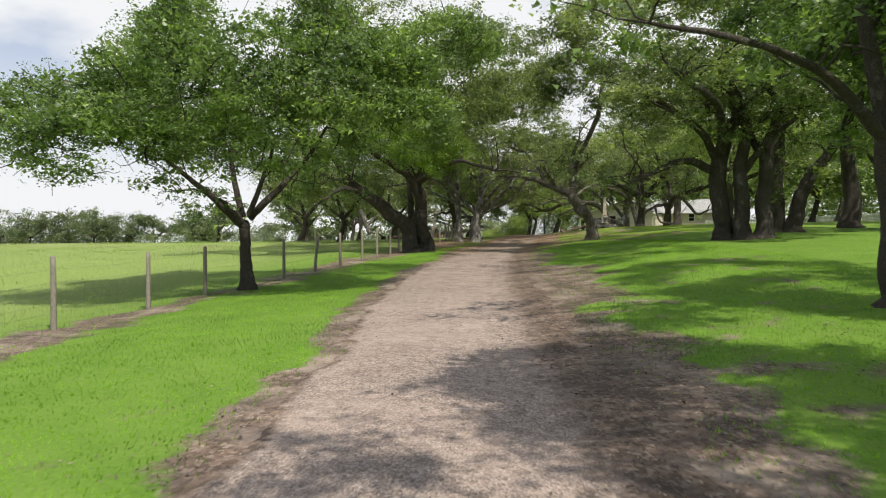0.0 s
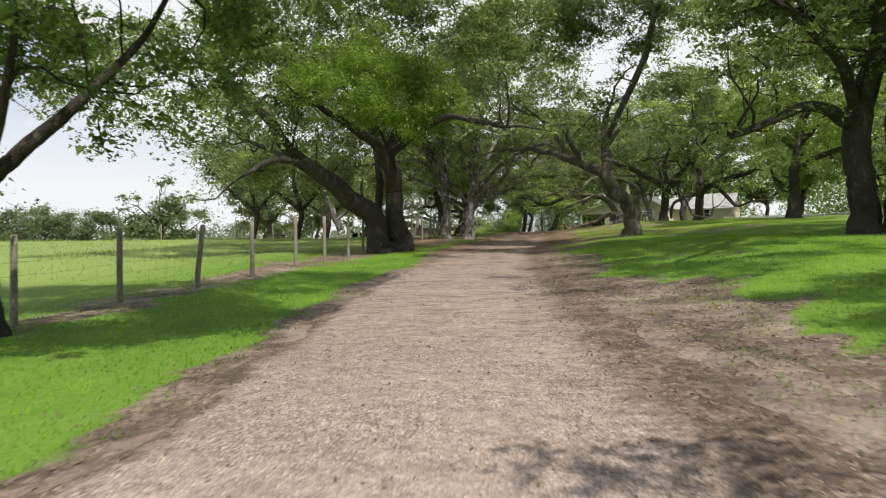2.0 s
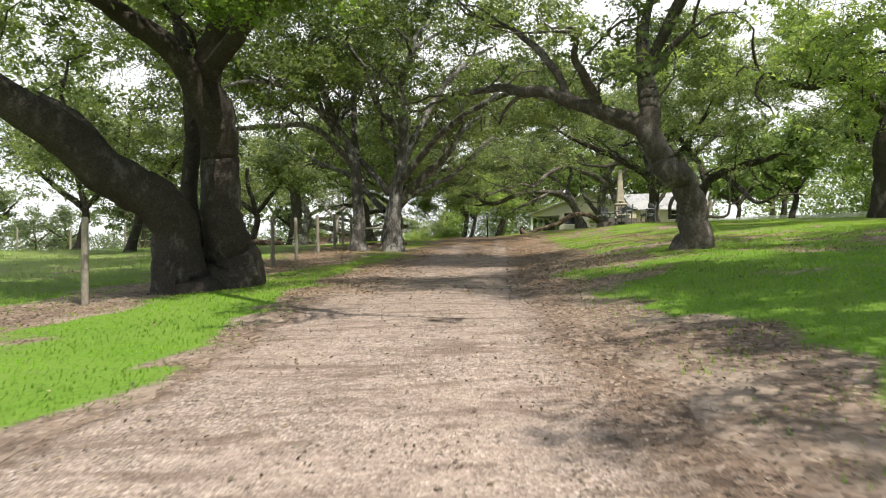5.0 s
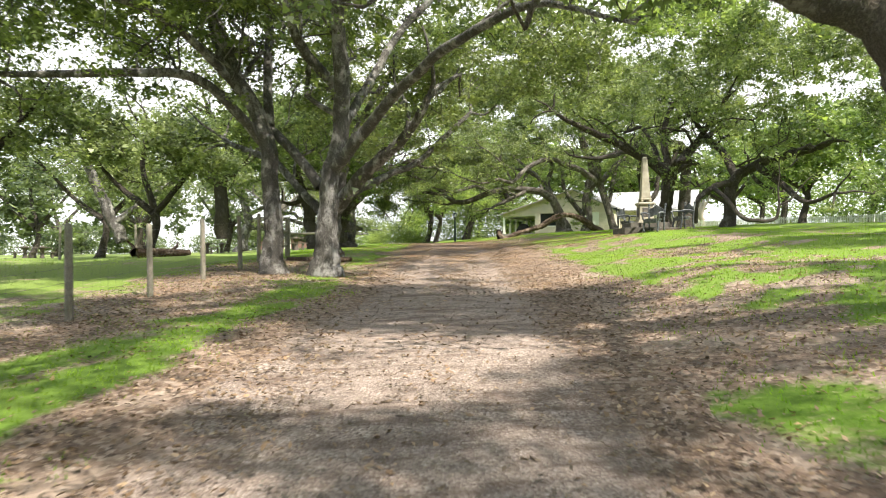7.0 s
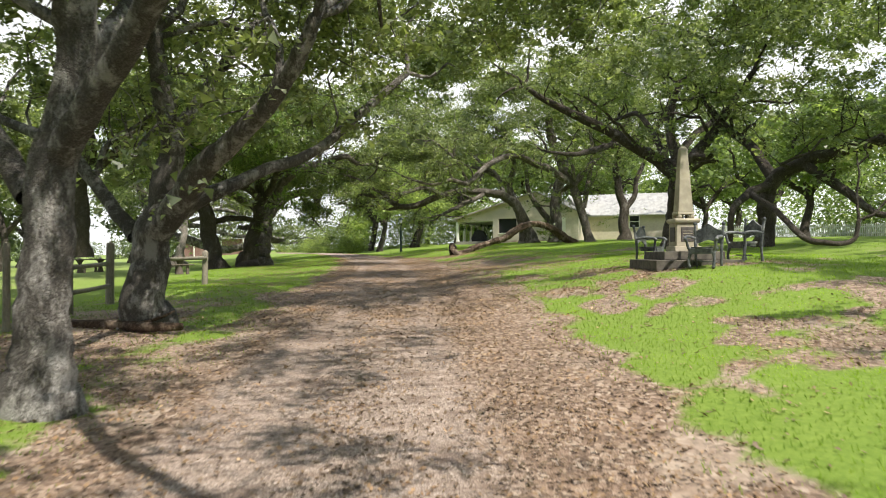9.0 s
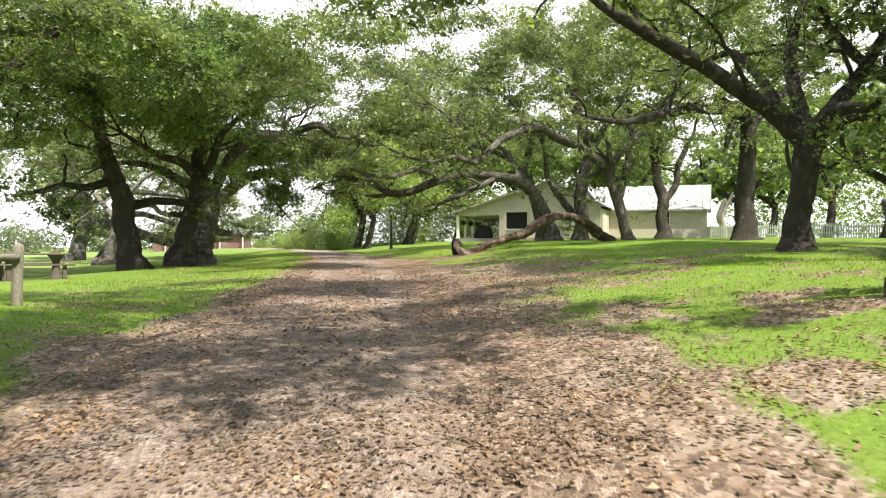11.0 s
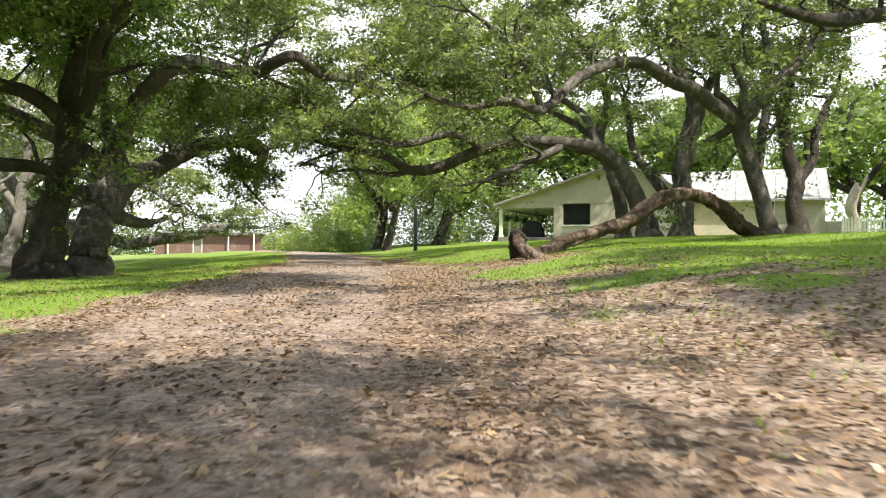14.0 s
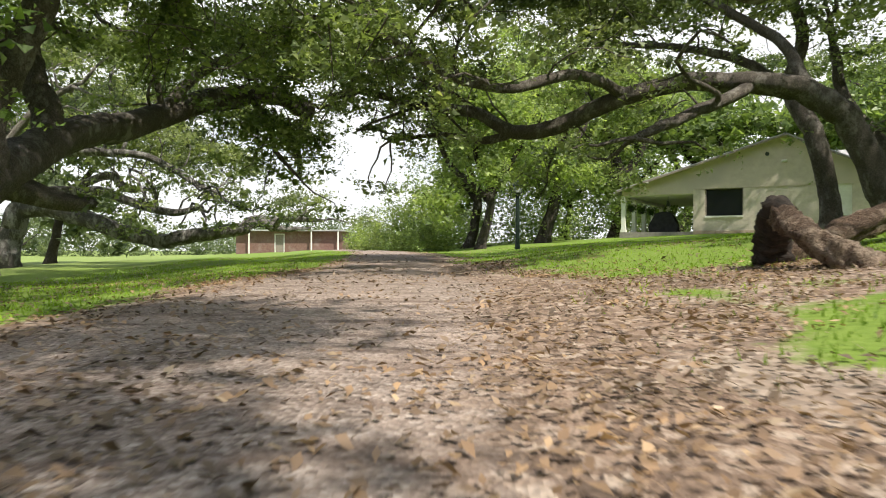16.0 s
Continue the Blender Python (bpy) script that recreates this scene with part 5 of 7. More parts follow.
tree(4.20, 92.60, [
    [(0.03, -0.10, 0.00, 0.46), (0.05, 0.00, 0.63, 0.41), (0.06, 0.30, 1.21, 0.41), (0.18, 0.60, 1.75, 0.40)],
    [(0.14, 0.50, 1.55, 0.38), (0.25, 1.90, 2.22, 0.36), (0.30, 4.20, 2.93, 0.32), (0.85, 6.70, 3.73, 0.29), (1.81, 9.00, 4.66, 0.26), (2.63, 10.00, 4.88, 0.25), (3.32, 10.60, 4.76, 0.24), (3.60, 10.80, 4.69, 0.23)],
    [(0.18, 0.55, 1.70, 0.32), (0.26, 0.80, 2.66, 0.28), (0.60, 0.80, 3.70, 0.26), (1.15, 0.70, 4.65, 0.25), (2.00, 0.40, 5.45, 0.24), (2.80, 2.40, 5.90, 0.22), (3.60, 4.50, 6.25, 0.20), (4.96, 3.40, 6.65, 0.17), (5.80, 4.30, 6.35, 0.14), (7.10, 5.00, 6.35, 0.08)],
    [(0.36, 2.30, 2.35, 0.24), (0.13, 2.60, 3.05, 0.24), (-0.07, 2.70, 3.52, 0.22), (-0.31, 3.00, 4.40, 0.17), (-0.60, 3.60, 5.60, 0.10)],
    [(0.30, 0.80, 2.80, 0.24), (-0.30, 0.50, 3.20, 0.21), (-1.00, 0.00, 3.60, 0.18), (-1.80, -0.60, 4.00, 0.14), (-2.90, -1.20, 4.10, 0.09)],
    [(2.39, 9.40, 4.70, 0.12), (2.85, 9.20, 3.90, 0.09), (3.10, 8.80, 3.20, 0.07), (3.60, 9.00, 2.60, 0.04)],
    [(0.85, 6.70, 3.85, 0.14), (1.60, 7.60, 5.00, 0.12), (2.90, 8.40, 5.90, 0.09), (4.20, 9.60, 6.60, 0.05)],
], [(0.90, -3.20, 5.60, 2.53, 2.99, 1.20), (3.85, 2.85, 4.90, 2.60, 2.30, 1.10), (0.55, 3.30, 5.40, 2.64, 2.64, 1.30), (2.20, 6.70, 4.90, 2.60, 2.30, 1.10), (2.60, 8.20, 3.30, 1.20, 1.30, 0.90), (3.50, 9.20, 3.10, 1.30, 1.30, 0.90), (4.40, 7.80, 5.40, 2.53, 2.30, 1.20), (1.10, 10.00, 5.90, 2.76, 2.76, 1.20), (0.33, 1.20, 6.40, 2.99, 2.76, 1.20), (6.16, -3.75, 7.90, 4.60, 4.37, 1.50), (1.00, 4.00, 8.40, 4.60, 4.60, 1.80)],
    'old pale-patched live oak with a great sawn-off limb', count=118000, size=0.12, bark=BARK_MID)
tree(-5.50, 112.60, [
    [(0.00, 0.00, 0.00, 0.50), (0.30, 0.00, 1.20, 0.46), (0.70, 0.00, 2.20, 0.44), (0.60, 0.20, 3.60, 0.38), (0.00, 0.50, 5.50, 0.28), (-0.60, 0.60, 7.50, 0.18)],
    [(0.60, 0.00, 2.35, 0.38), (1.51, -0.10, 2.47, 0.37), (2.71, -0.20, 2.21, 0.36), (4.65, -0.40, 1.61, 0.35), (6.35, -0.60, 1.14, 0.31), (8.05, -0.80, 1.38, 0.27), (9.70, -0.80, 1.58, 0.24), (10.03, -0.70, 1.90, 0.24), (10.49, -0.60, 1.98, 0.23), (10.87, -0.40, 1.75, 0.20)],
    [(10.37, -0.60, 1.93, 0.16), (11.62, 0.90, 2.10, 0.12), (12.69, 1.60, 2.05, 0.07)],
    [(0.65, 0.00, 2.90, 0.24), (2.87, -0.60, 3.10, 0.20), (4.61, -1.60, 2.97, 0.18), (6.28, -2.60, 2.47, 0.15), (7.74, -3.10, 2.14, 0.13), (8.84, -3.60, 2.34, 0.09)],
    [(2.80, -0.60, 3.10, 0.17), (4.83, -1.60, 3.63, 0.16), (5.57, -2.10, 3.13, 0.14), (6.50, -2.60, 2.99, 0.09)],
    [(0.60, 0.10, 3.40, 0.22), (3.20, -2.40, 4.30, 0.18), (6.71, -4.60, 4.11, 0.13), (7.94, -4.60, 3.70, 0.12), (8.77, -4.60, 3.18, 0.10), (9.39, -4.60, 2.87, 0.06)],
], [(5.00, -1.00, 4.90, 4.00, 3.00, 1.10), (9.00, -1.50, 3.90, 2.50, 2.00, 0.90), (3.00, 0.00, 7.50, 5.00, 5.00, 2.20), (-3.00, 0.00, 6.50, 4.50, 4.50, 2.00), (7.00, 1.00, 6.20, 3.50, 3.50, 1.40), (4.50, -1.20, 1.30, 1.60, 1.20, 0.40), (11.80, 1.20, 2.60, 1.40, 1.20, 0.60)],
    'pale-barked live oak with a long low limb over the grass', leaves=OAK_GREY, count=64000, size=0.14, bark=BARK_PALE)
tree(-9.00, 80.60, [
    [(1.10, -0.15, 0.87, 0.33), (0.64, -0.09, 1.82, 0.30), (0.18, -0.03, 3.09, 0.27), (-0.59, 0.06, 4.67, 0.22), (-1.51, 0.18, 6.26, 0.16)],
    [(0.64, -0.09, 1.82, 0.19), (1.90, -0.26, 2.76, 0.16), (3.16, -0.43, 3.69, 0.11)],
], [(0.00, 0.00, 6.32, 5.17, 5.17, 2.46), (2.20, -2.20, 4.60, 3.45, 3.45, 1.79)],
    'pale leaning oak standing beyond the fence', leaves=OAK_GREY, bark=BARK_PALE, count=16000)
tree(-2.80, 86.00, [
    [(-0.72, 0.09, 0.94, 0.44), (-0.78, 0.09, 2.60, 0.38), (-0.95, 0.10, 4.44, 0.35), (-0.38, 0.03, 6.27, 0.28), (-1.46, 0.15, 8.49, 0.19)],
    [(-0.84, 0.09, 4.07, 0.25), (-2.94, 0.34, 5.93, 0.22), (-4.76, 0.57, 6.68, 0.16)],
    [(-0.77, 0.08, 4.44, 0.22), (1.44, -0.20, 6.26, 0.19), (2.91, -0.39, 7.71, 0.13)],
], [(0.00, 0.00, 7.47, 5.75, 5.75, 2.69), (-3.30, -1.10, 5.75, 4.02, 4.02, 1.79), (3.30, 0.00, 5.75, 3.45, 3.45, 1.68)],
    'live oak beyond the field fence', count=22000)
tree(-1.58, 103.65, [
    [(-0.11, 0.02, 0.00, 0.49), (-0.03, 0.01, 0.08, 0.41), (0.11, -0.02, 0.83, 0.31), (0.28, -0.06, 1.59, 0.23), (0.39, -0.08, 2.79, 0.19), (0.67, -0.15, 4.44, 0.15), (0.37, -0.07, 5.94, 0.10)],
    [(0.34, -0.07, 2.34, 0.15), (-0.79, 0.19, 3.83, 0.13), (-1.96, 0.46, 5.02, 0.08)],
    [(0.45, -0.10, 3.24, 0.13), (1.84, -0.42, 4.75, 0.10), (3.00, -0.68, 5.36, 0.08)],
], [(0.00, 0.00, 7.47, 4.60, 4.60, 2.24), (-3.30, -1.10, 5.75, 2.88, 2.88, 1.34), (2.75, 0.00, 6.21, 2.88, 2.88, 1.34)],
    'pale bleached oak with a broad flaring foot in the field', leaves=OAK_GREY, bark=BLEACHED, count=16000)

# ---------------------------------------------------------------- plan of the smaller things
FAR_TREES = [(-100, 166, 8.3, 12.8), (-91, 162, 7.7, 12.0), (-84, 165, 8.3, 12.0), (-77, 162, 7.7, 11.2), (-70, 165, 7.4, 10.4), (-64, 163, 6.7, 8.8), (-56, 165, 7.4, 10.4), (-50, 163, 8.0, 11.2), (-44, 190, 5.8, 8.8),
             (-115, 172, 8.3, 14.4), (-22, 112, 9.0, 9.0), (-16, 118, 10.0, 9.0), (-18, 96, 8.0, 8.0), (-13, 104, 9.0, 9.0), (-8, 122, 10.0, 9.0), (-27, 88, 6.0, 7.0)]
FIELD_TREES = [(-5.2, 74, 7.2, 7), (-9.5, 82, 7.6, 8), (-9.0, 64, 7.6, 7.5), (-13.5, 70, 8.5, 9)]
BACK_TREES = [ (22.5, 136, 9, 8), (28, 140, 12, 12), (35, 136, 13, 12), (43, 132, 13, 12), (50, 122, 12, 12),
              (48, 108, 12, 11), (42, 96, 11, 10), (46, 86, 12, 12), (38, 76, 11, 11), (40, 62, 11, 11), (33, 52, 10, 10), (36, 40, 11, 11), (27, 33, 10, 9), (26, 22, 10, 9), (24, 150, 15, 13), (36, 148, 15, 14), (48, 142, 15, 14), (58, 128, 14, 13), (58, 108, 14, 13), (56, 90, 14, 13), (52, 70, 13, 12), (46, 52, 13, 12), (44, 32, 12, 12)]
PALE_TREES = [(15.0, 123, 10.5, 8), (19.7, 129, 15, 11), (25.5, 133, 15, 11), (15.0, 131, 13, 7)]
FENCE_A = [(-9.6, 4.0), (-9.3, 8.0), (-8.9, 12.0), (-8.48, 16.05), (-8.0, 20.0), (-7.38, 22.85), (-6.75, 25.45), (-6.02, 27.9), (-5.28, 30.5), (-4.6, 33.0),
           (-3.9, 35.6), (-3.46, 38.7), (-3.0, 42.0), (-2.75, 45.6), (-1.75, 48.8), (-1.15, 51.4), (-0.8, 55.0), (-0.25, 57.9), (0.26, 61.0), (0.5, 64.0), (0.85, 66.6)]
FENCE_B = [(-24, 80), (-20.5, 79), (-17, 78.3), (-13.5, 77.8), (-10, 77.5), (-6.5, 77.4)]
LOG_AT = (14.41, 89.4)
LOG_ROWS = [("stub", [(0.10, 0.0, -0.2, 0.22), (0.06, -0.1, 0.1, 0.19), (0.0, -0.25, 0.3, 0.165), (-0.06, -0.42, 0.47, 0.165), (-0.12, -0.55, 0.60, 0.12)]),
            ("broken_limb", [(-0.10, -0.5, 0.50, 0.10), (-0.17, -0.85, 0.42, 0.105), (-0.18, -1.2, 0.28, 0.11), (-0.10, -1.5, 0.13, 0.13), (0.02, -1.75, -0.02, 0.15)]),
            ("limb", [(0.0, -0.1, 0.06, 0.15), (0.81, 0.50, 0.13, 0.14), (1.57, 0.93, 0.43, 0.145), (2.62, 1.31, 0.74, 0.16), (3.60, 1.69, 0.99, 0.18), (4.57, 2.08, 1.56, 0.19), (5.42, 2.50, 1.80, 0.18), (6.37, 2.89, 1.80, 0.18), (7.32, 3.29, 1.43, 0.20), (8.17, 3.70, 0.95, 0.23), (9.07, 4.10, 0.66, 0.26)])]
PICKETS = [(38.8, 108.9), (42.6, 104.0), (46.5, 96.0), (48, 80.0)]
MONUMENT_AT, MONUMENT_TURN = (14.42, 65.7), -10.0
CHAIRS = [(14.12, 64.33, -50, 0.0), (15.62, 65.1, -85, 0.0), (14.30, 67.05, 40, 0.0)]
LAMP_AT = (15.76, 114.6)
TABLES = [(0.35, 83.6, 25), (-15, 88, 60), (-5.5, 96, 40)]
SHED_AT = (-3.0, 171.0, -6)

# ---------------------------------------------------------------- far trees and hedges
def far_tree(x, y, h, w, label="far-off green tree at the edge of the field", count=6000, leaves=FAR_LEAF, leaf=None, low=0.35):
    rx, ry = w / 2, w / 2
    limbs = [[(0, 0, 0, 0.027 * h), (0.05 * h, 0, 0.25 * h, 0.022 * h), (-0.03 * h, 0.05 * h, 0.55 * h, 0.015 * h), (0, 0, 0.8 * h, 0.01 * h)],
             [(0.03 * h, 0, 0.25 * h, 0.022 * h), (0.2 * w, 0, 0.45 * h, 0.015 * h), (0.32 * w, 0, 0.6 * h, 0.008 * h)],
             [(0.03 * h, 0, 0.28 * h, 0.022 * h), (-0.2 * w, 0.1 * w, 0.45 * h, 0.015 * h), (-0.32 * w, 0, 0.62 * h, 0.008 * h)]]
    blobs = [(0, 0, 0.6 * h, rx * 0.6, ry * 0.6, 0.3 * h)]
    for k in range(7):
        a, r = rng.uniform(0, 6.28), rng.uniform(0.3, 0.75)
        blobs.append((rx * r * math.cos(a), ry * r * math.sin(a), h * rng.uniform(low, 0.85), rx * rng.uniform(0.28, 0.5), ry * rng.uniform(0.28, 0.5), h * rng.uniform(0.1, 0.2)))
    return tree(x, y, limbs, blobs, label, leaves=leaves, count=count, size=leaf or 0.03 * h + 0.13, branchy=0.3, name="far_tree", group="far trees", cluster=0.08 * w)


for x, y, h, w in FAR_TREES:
    far_tree(x, y, h, w, leaves=HAZED_LEAF, low=0.1)
for x, y, h, w in BACK_TREES:
    far_tree(x, y, h, w, "leafy tree closing the view behind the house", 6000, FAR_LEAF)


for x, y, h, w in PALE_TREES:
    far_tree(x, y, h, w, "sunlit pale green tree where the lane bends away", 30000, LIT_PALE_LEAF, 0.21, low=0.12)
for x, y, h, w in FIELD_TREES:
    far_tree(x, y, h, w, "bushy oak standing in the field beyond the fence", 21000, OAK_GREY, 0.16)


def hedge(x0, y0, x1, y1, h, depth, n, label, leaves=HAZED_LEAF, leaf=None):
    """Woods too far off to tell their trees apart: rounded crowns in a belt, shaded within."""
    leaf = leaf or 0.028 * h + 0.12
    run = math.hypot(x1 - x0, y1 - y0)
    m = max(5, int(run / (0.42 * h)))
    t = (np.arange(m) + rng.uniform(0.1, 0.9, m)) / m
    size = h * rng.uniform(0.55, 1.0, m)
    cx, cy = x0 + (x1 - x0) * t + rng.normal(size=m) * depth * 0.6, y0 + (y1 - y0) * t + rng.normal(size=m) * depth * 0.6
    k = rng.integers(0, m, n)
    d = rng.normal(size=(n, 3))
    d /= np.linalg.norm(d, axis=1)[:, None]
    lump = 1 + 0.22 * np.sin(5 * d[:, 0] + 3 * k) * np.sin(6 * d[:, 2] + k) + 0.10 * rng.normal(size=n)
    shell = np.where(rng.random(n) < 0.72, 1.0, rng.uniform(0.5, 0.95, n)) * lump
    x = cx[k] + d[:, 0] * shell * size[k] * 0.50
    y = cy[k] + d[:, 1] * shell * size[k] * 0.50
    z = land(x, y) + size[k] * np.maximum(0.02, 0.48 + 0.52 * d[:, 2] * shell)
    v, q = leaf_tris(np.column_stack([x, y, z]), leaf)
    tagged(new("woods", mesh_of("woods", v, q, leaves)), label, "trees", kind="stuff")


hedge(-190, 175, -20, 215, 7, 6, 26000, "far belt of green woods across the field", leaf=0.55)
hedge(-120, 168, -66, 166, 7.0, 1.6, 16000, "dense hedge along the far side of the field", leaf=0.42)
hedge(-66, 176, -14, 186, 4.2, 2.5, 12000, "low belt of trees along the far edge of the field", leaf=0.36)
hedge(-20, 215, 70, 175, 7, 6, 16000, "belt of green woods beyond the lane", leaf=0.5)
hedge(30, 150, 110, 120, 13, 6, 15000, "green woods behind the house", FAR_LEAF, 0.5)
hedge(60, 130, 90, 20, 13, 6, 11000, "green woods at the back of the lawn", FAR_LEAF, 0.5)
hedge(51, 104, 57, 64, 7.5, 1.5, 22000, "dark green trees behind the white fence", FAR_LEAF, 0.32)
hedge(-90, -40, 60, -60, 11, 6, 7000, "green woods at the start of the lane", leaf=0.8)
hedge(8.0, 127.5, 14, 125, 3.0, 0.6, 13000, "bright green bushes where the lane bends away", LIT_PALE_LEAF, 0.13)
hedge(12, 136, 34, 131, 6.5, 1.6, 26000, "thick green shrubs between the lane and the house", FAR_LEAF, 0.22)
hedge(5, 160, 14, 142, 2.4, 0.8, 9000, "low bushes where the lane goes out of sight", LIT_PALE_LEAF, 0.2)

# ---------------------------------------------------------------- pasture fence
POST_WOOD = grainy("weathered_post_wood", (0.16, 0.14, 0.11), (0.33, 0.30, 0.25), 12, 2, stretch=(6, 6, 1), stain=(0.14, 0.16, 0.10))
WIRE = material("fence_wire", (0.16, 0.155, 0.15), 0.6)
WIRE.node_tree.nodes["Principled BSDF"].inputs["Metallic"].default_value = 0.8


def fence_post(x, y, h, r, lean=0.0):
    root = thing("fence_post", (x, y, at(x, y)), "round weathered wooden fence post", "fence post", "pasture fence posts", rng.uniform(0, 360))
    rows = np.array([(0, 0, -0.3, r * 1.05), (0, 0, 0.3, r), (lean * 0.5, 0, h * 0.6, r * 0.97), (lean, 0, h, r * 0.93)])
    v, q = tube(spline(rows, 3), 10, 0.05)
    part("shaft", mesh_of("shaft", v, q, POST_WOOD, True), POST_WOOD, root)
    bm = cone_bm(r * 0.93, r * 0.6, h - 0.005, h + 0.03, 10, (lean, 0))
    part("post_top", bm, POST_WOOD, root)
    return root


def fence_line(posts, heights, wires):
    for x, y in posts:
        fence_post(x, y, 1.48 * rng.uniform(0.95, 1.08), 0.062, rng.normal() * 0.03)
    strands = []
    for h in heights:
        for (xa, ya), (xb, yb) in zip(posts[:-1], posts[1:]):
            n = 5
            t = np.linspace(0, 1, n)
            sag = -0.03 * np.sin(np.pi * t)
            rows = np.column_stack([xa + (xb - xa) * t + 0.07, ya + (yb - ya) * t, at(xa, ya) * (1 - t) + at(xb, yb) * t + h + sag, np.full(n, 0.0020)])
            strands.append(tube(rows, 4))
    if wires:
        for (xa, ya), (xb, yb) in zip(posts[:-1], posts[1:]):
            n = max(2, int(math.hypot(xb - xa, yb - ya) / 0.3))
            for t in np.linspace(0, 1, n):
                x, y = xa + (xb - xa) * t + 0.07, ya + (yb - ya) * t
                z = at(xa, ya) * (1 - t) + at(xb, yb) * t
                strands.append(tube(np.array([(x, y, z + 0.02, 0.0011), (x, y, z + 1.05, 0.0011)]), 3))
    v, q = joined(strands)
    tagged(new("fence_wire", mesh_of("fence_wire", v, q, WIRE)), "woven wire stock fence strung between wooden posts", "wire fence", "pasture fence")


fence_line(FENCE_A, (0.05, 0.22, 0.40, 0.60, 0.82, 1.05, 1.33), True)
fence_line(FENCE_B, (0.2, 0.5, 0.8, 1.05), False)

# ---------------------------------------------------------------- fallen arching limb
DEADWOOD = bark_material("dead_limb_wood", (0.055, 0.034, 0.024), (0.22, 0.15, 0.105), (0.40, 0.31, 0.235), 0.04)
CHARRED = grainy("rotten_stub_wood", (0.010, 0.008, 0.007), (0.045, 0.034, 0.027), 12, 2, relief=0.03)


def gnarled(v, line, depth):
    """Pushes the skin of a limb in and out: long furrows along it, knots and breaks across it."""
    near = ((v[:, None, :] - line[None, :, :3]) ** 2).sum(2).argmin(1)
    c, r = line[near, :3], line[near, 3:4]
    out = v - c
    a = np.arctan2(out[:, 2], out[:, 0] + out[:, 1])
    f = value_noise(a * 3.0, near * 0.11, 3) + 0.7 * value_noise(a * 7.0, near * 0.35, 5) + 0.5 * value_noise(a * 1.5, near * 0.8, 7) - 1.1
    return c + out * (1 + depth * 1.6 * f[:, None])


def dead_limb():
    x, y = LOG_AT
    root = thing("fallen_limb", (x, y, at(x, y)), "dead barkless oak limb arching over the grass", "fallen limb")
    for name, rows in LOG_ROWS:
        line = spline(np.array(rows) * [1, 1, 1, 1.02], 16)
        v, q = tube(line, 20, 0.16)
        v = gnarled(v, line, 0.26 if name == "stub" else 0.27)
        wood = CHARRED if name == "stub" else DEADWOOD
        part(name, mesh_of(name, v, q, wood, True), wood, root)


dead_limb()

# ---------------------------------------------------------------- house
SIDING = grainy("cream_boards", (0.47, 0.405, 0.325), (0.56, 0.49, 0.40), 4, 0.5, 0.7, 0.002, stain=(0.43, 0.38, 0.315))
BRICK = grainy("cream_painted_brick", (0.49, 0.43, 0.355), (0.59, 0.53, 0.445), 7, 0.8, 0.8, 0.004, stain=(0.43, 0.375, 0.315))
TRIM = grainy("white_trim_paint", (0.70, 0.69, 0.65), (0.80, 0.79, 0.75), 6, 1, 0.6, 0.001)
ROOF = grainy("pale_metal_roof", (0.24, 0.24, 0.236), (0.46, 0.458, 0.45), 3, 0.5, 0.45, 0.001, (1, 1, 0.3), stain=(0.42, 0.41, 0.39))
DARKWOOD = grainy("dark_fascia", (0.20, 0.17, 0.14), (0.30, 0.26, 0.22), 8, 1)
BLACK = grainy("black_cover_cloth", (0.010, 0.010, 0.011), (0.03, 0.03, 0.032), 5, 1, 0.6, 0.01)
IRON = grainy("dark_iron", (0.02, 0.028, 0.026), (0.05, 0.06, 0.055), 14, 2, 0.5, 0.002)
LAMP_IRON = grainy("dark_green_lamp_paint", (0.010, 0.020, 0.016), (0.028, 0.045, 0.036), 14, 2, 0.4, 0.001)
GLASS = material("window_glass", (0.02, 0.022, 0.024), 0.05)
GLASS.node_tree.nodes["Principled BSDF"].inputs["Specular IOR Level"].default_value = 0.6
CONCRETE = grainy("porch_concrete", (0.20, 0.185, 0.165), (0.30, 0.28, 0.25), 9, 1)
POTPLANT = leaf_material("hanging_fern", (0.03, 0.06, 0.015), (0.06, 0.12, 0.03), (0.1, 0.17, 0.05))

OLD_BRICK = grainy("faded_pink_brick", (0.34, 0.24, 0.19), (0.50, 0.39, 0.31), 7, 0.9, 0.9, 0.004, stain=(0.56, 0.49, 0.39))
DARKSTONE_JOINT = grainy("old_mortar", (0.36, 0.32, 0.26), (0.46, 0.42, 0.35), 12, 1)

HOUSE_AT, HOUSE_TURN, HOUSE_Z = (26.2, 118.66), -33.0, 4.0


def prism(bm, pts, y0, y1):
    """A slab: the outline pts (x, z) from y0 to y1."""
    a = [bm.verts.new((x, y0, z)) for x, z in pts]
    b = [bm.verts.new((x, y1, z)) for x, z in pts]
    bm.faces.new(a)
    bm.faces.new(b[::-1])
    for k in range(len(pts)):
        bm.faces.new((a[k - 1], a[k], b[k], b[k - 1])[::-1])
    bmesh.ops.recalc_face_normals(bm, faces=bm.faces)


def prism_bm(pts, y0, y1):
    bm = bmesh.new()
    prism(bm, pts, y0, y1)
    return bm


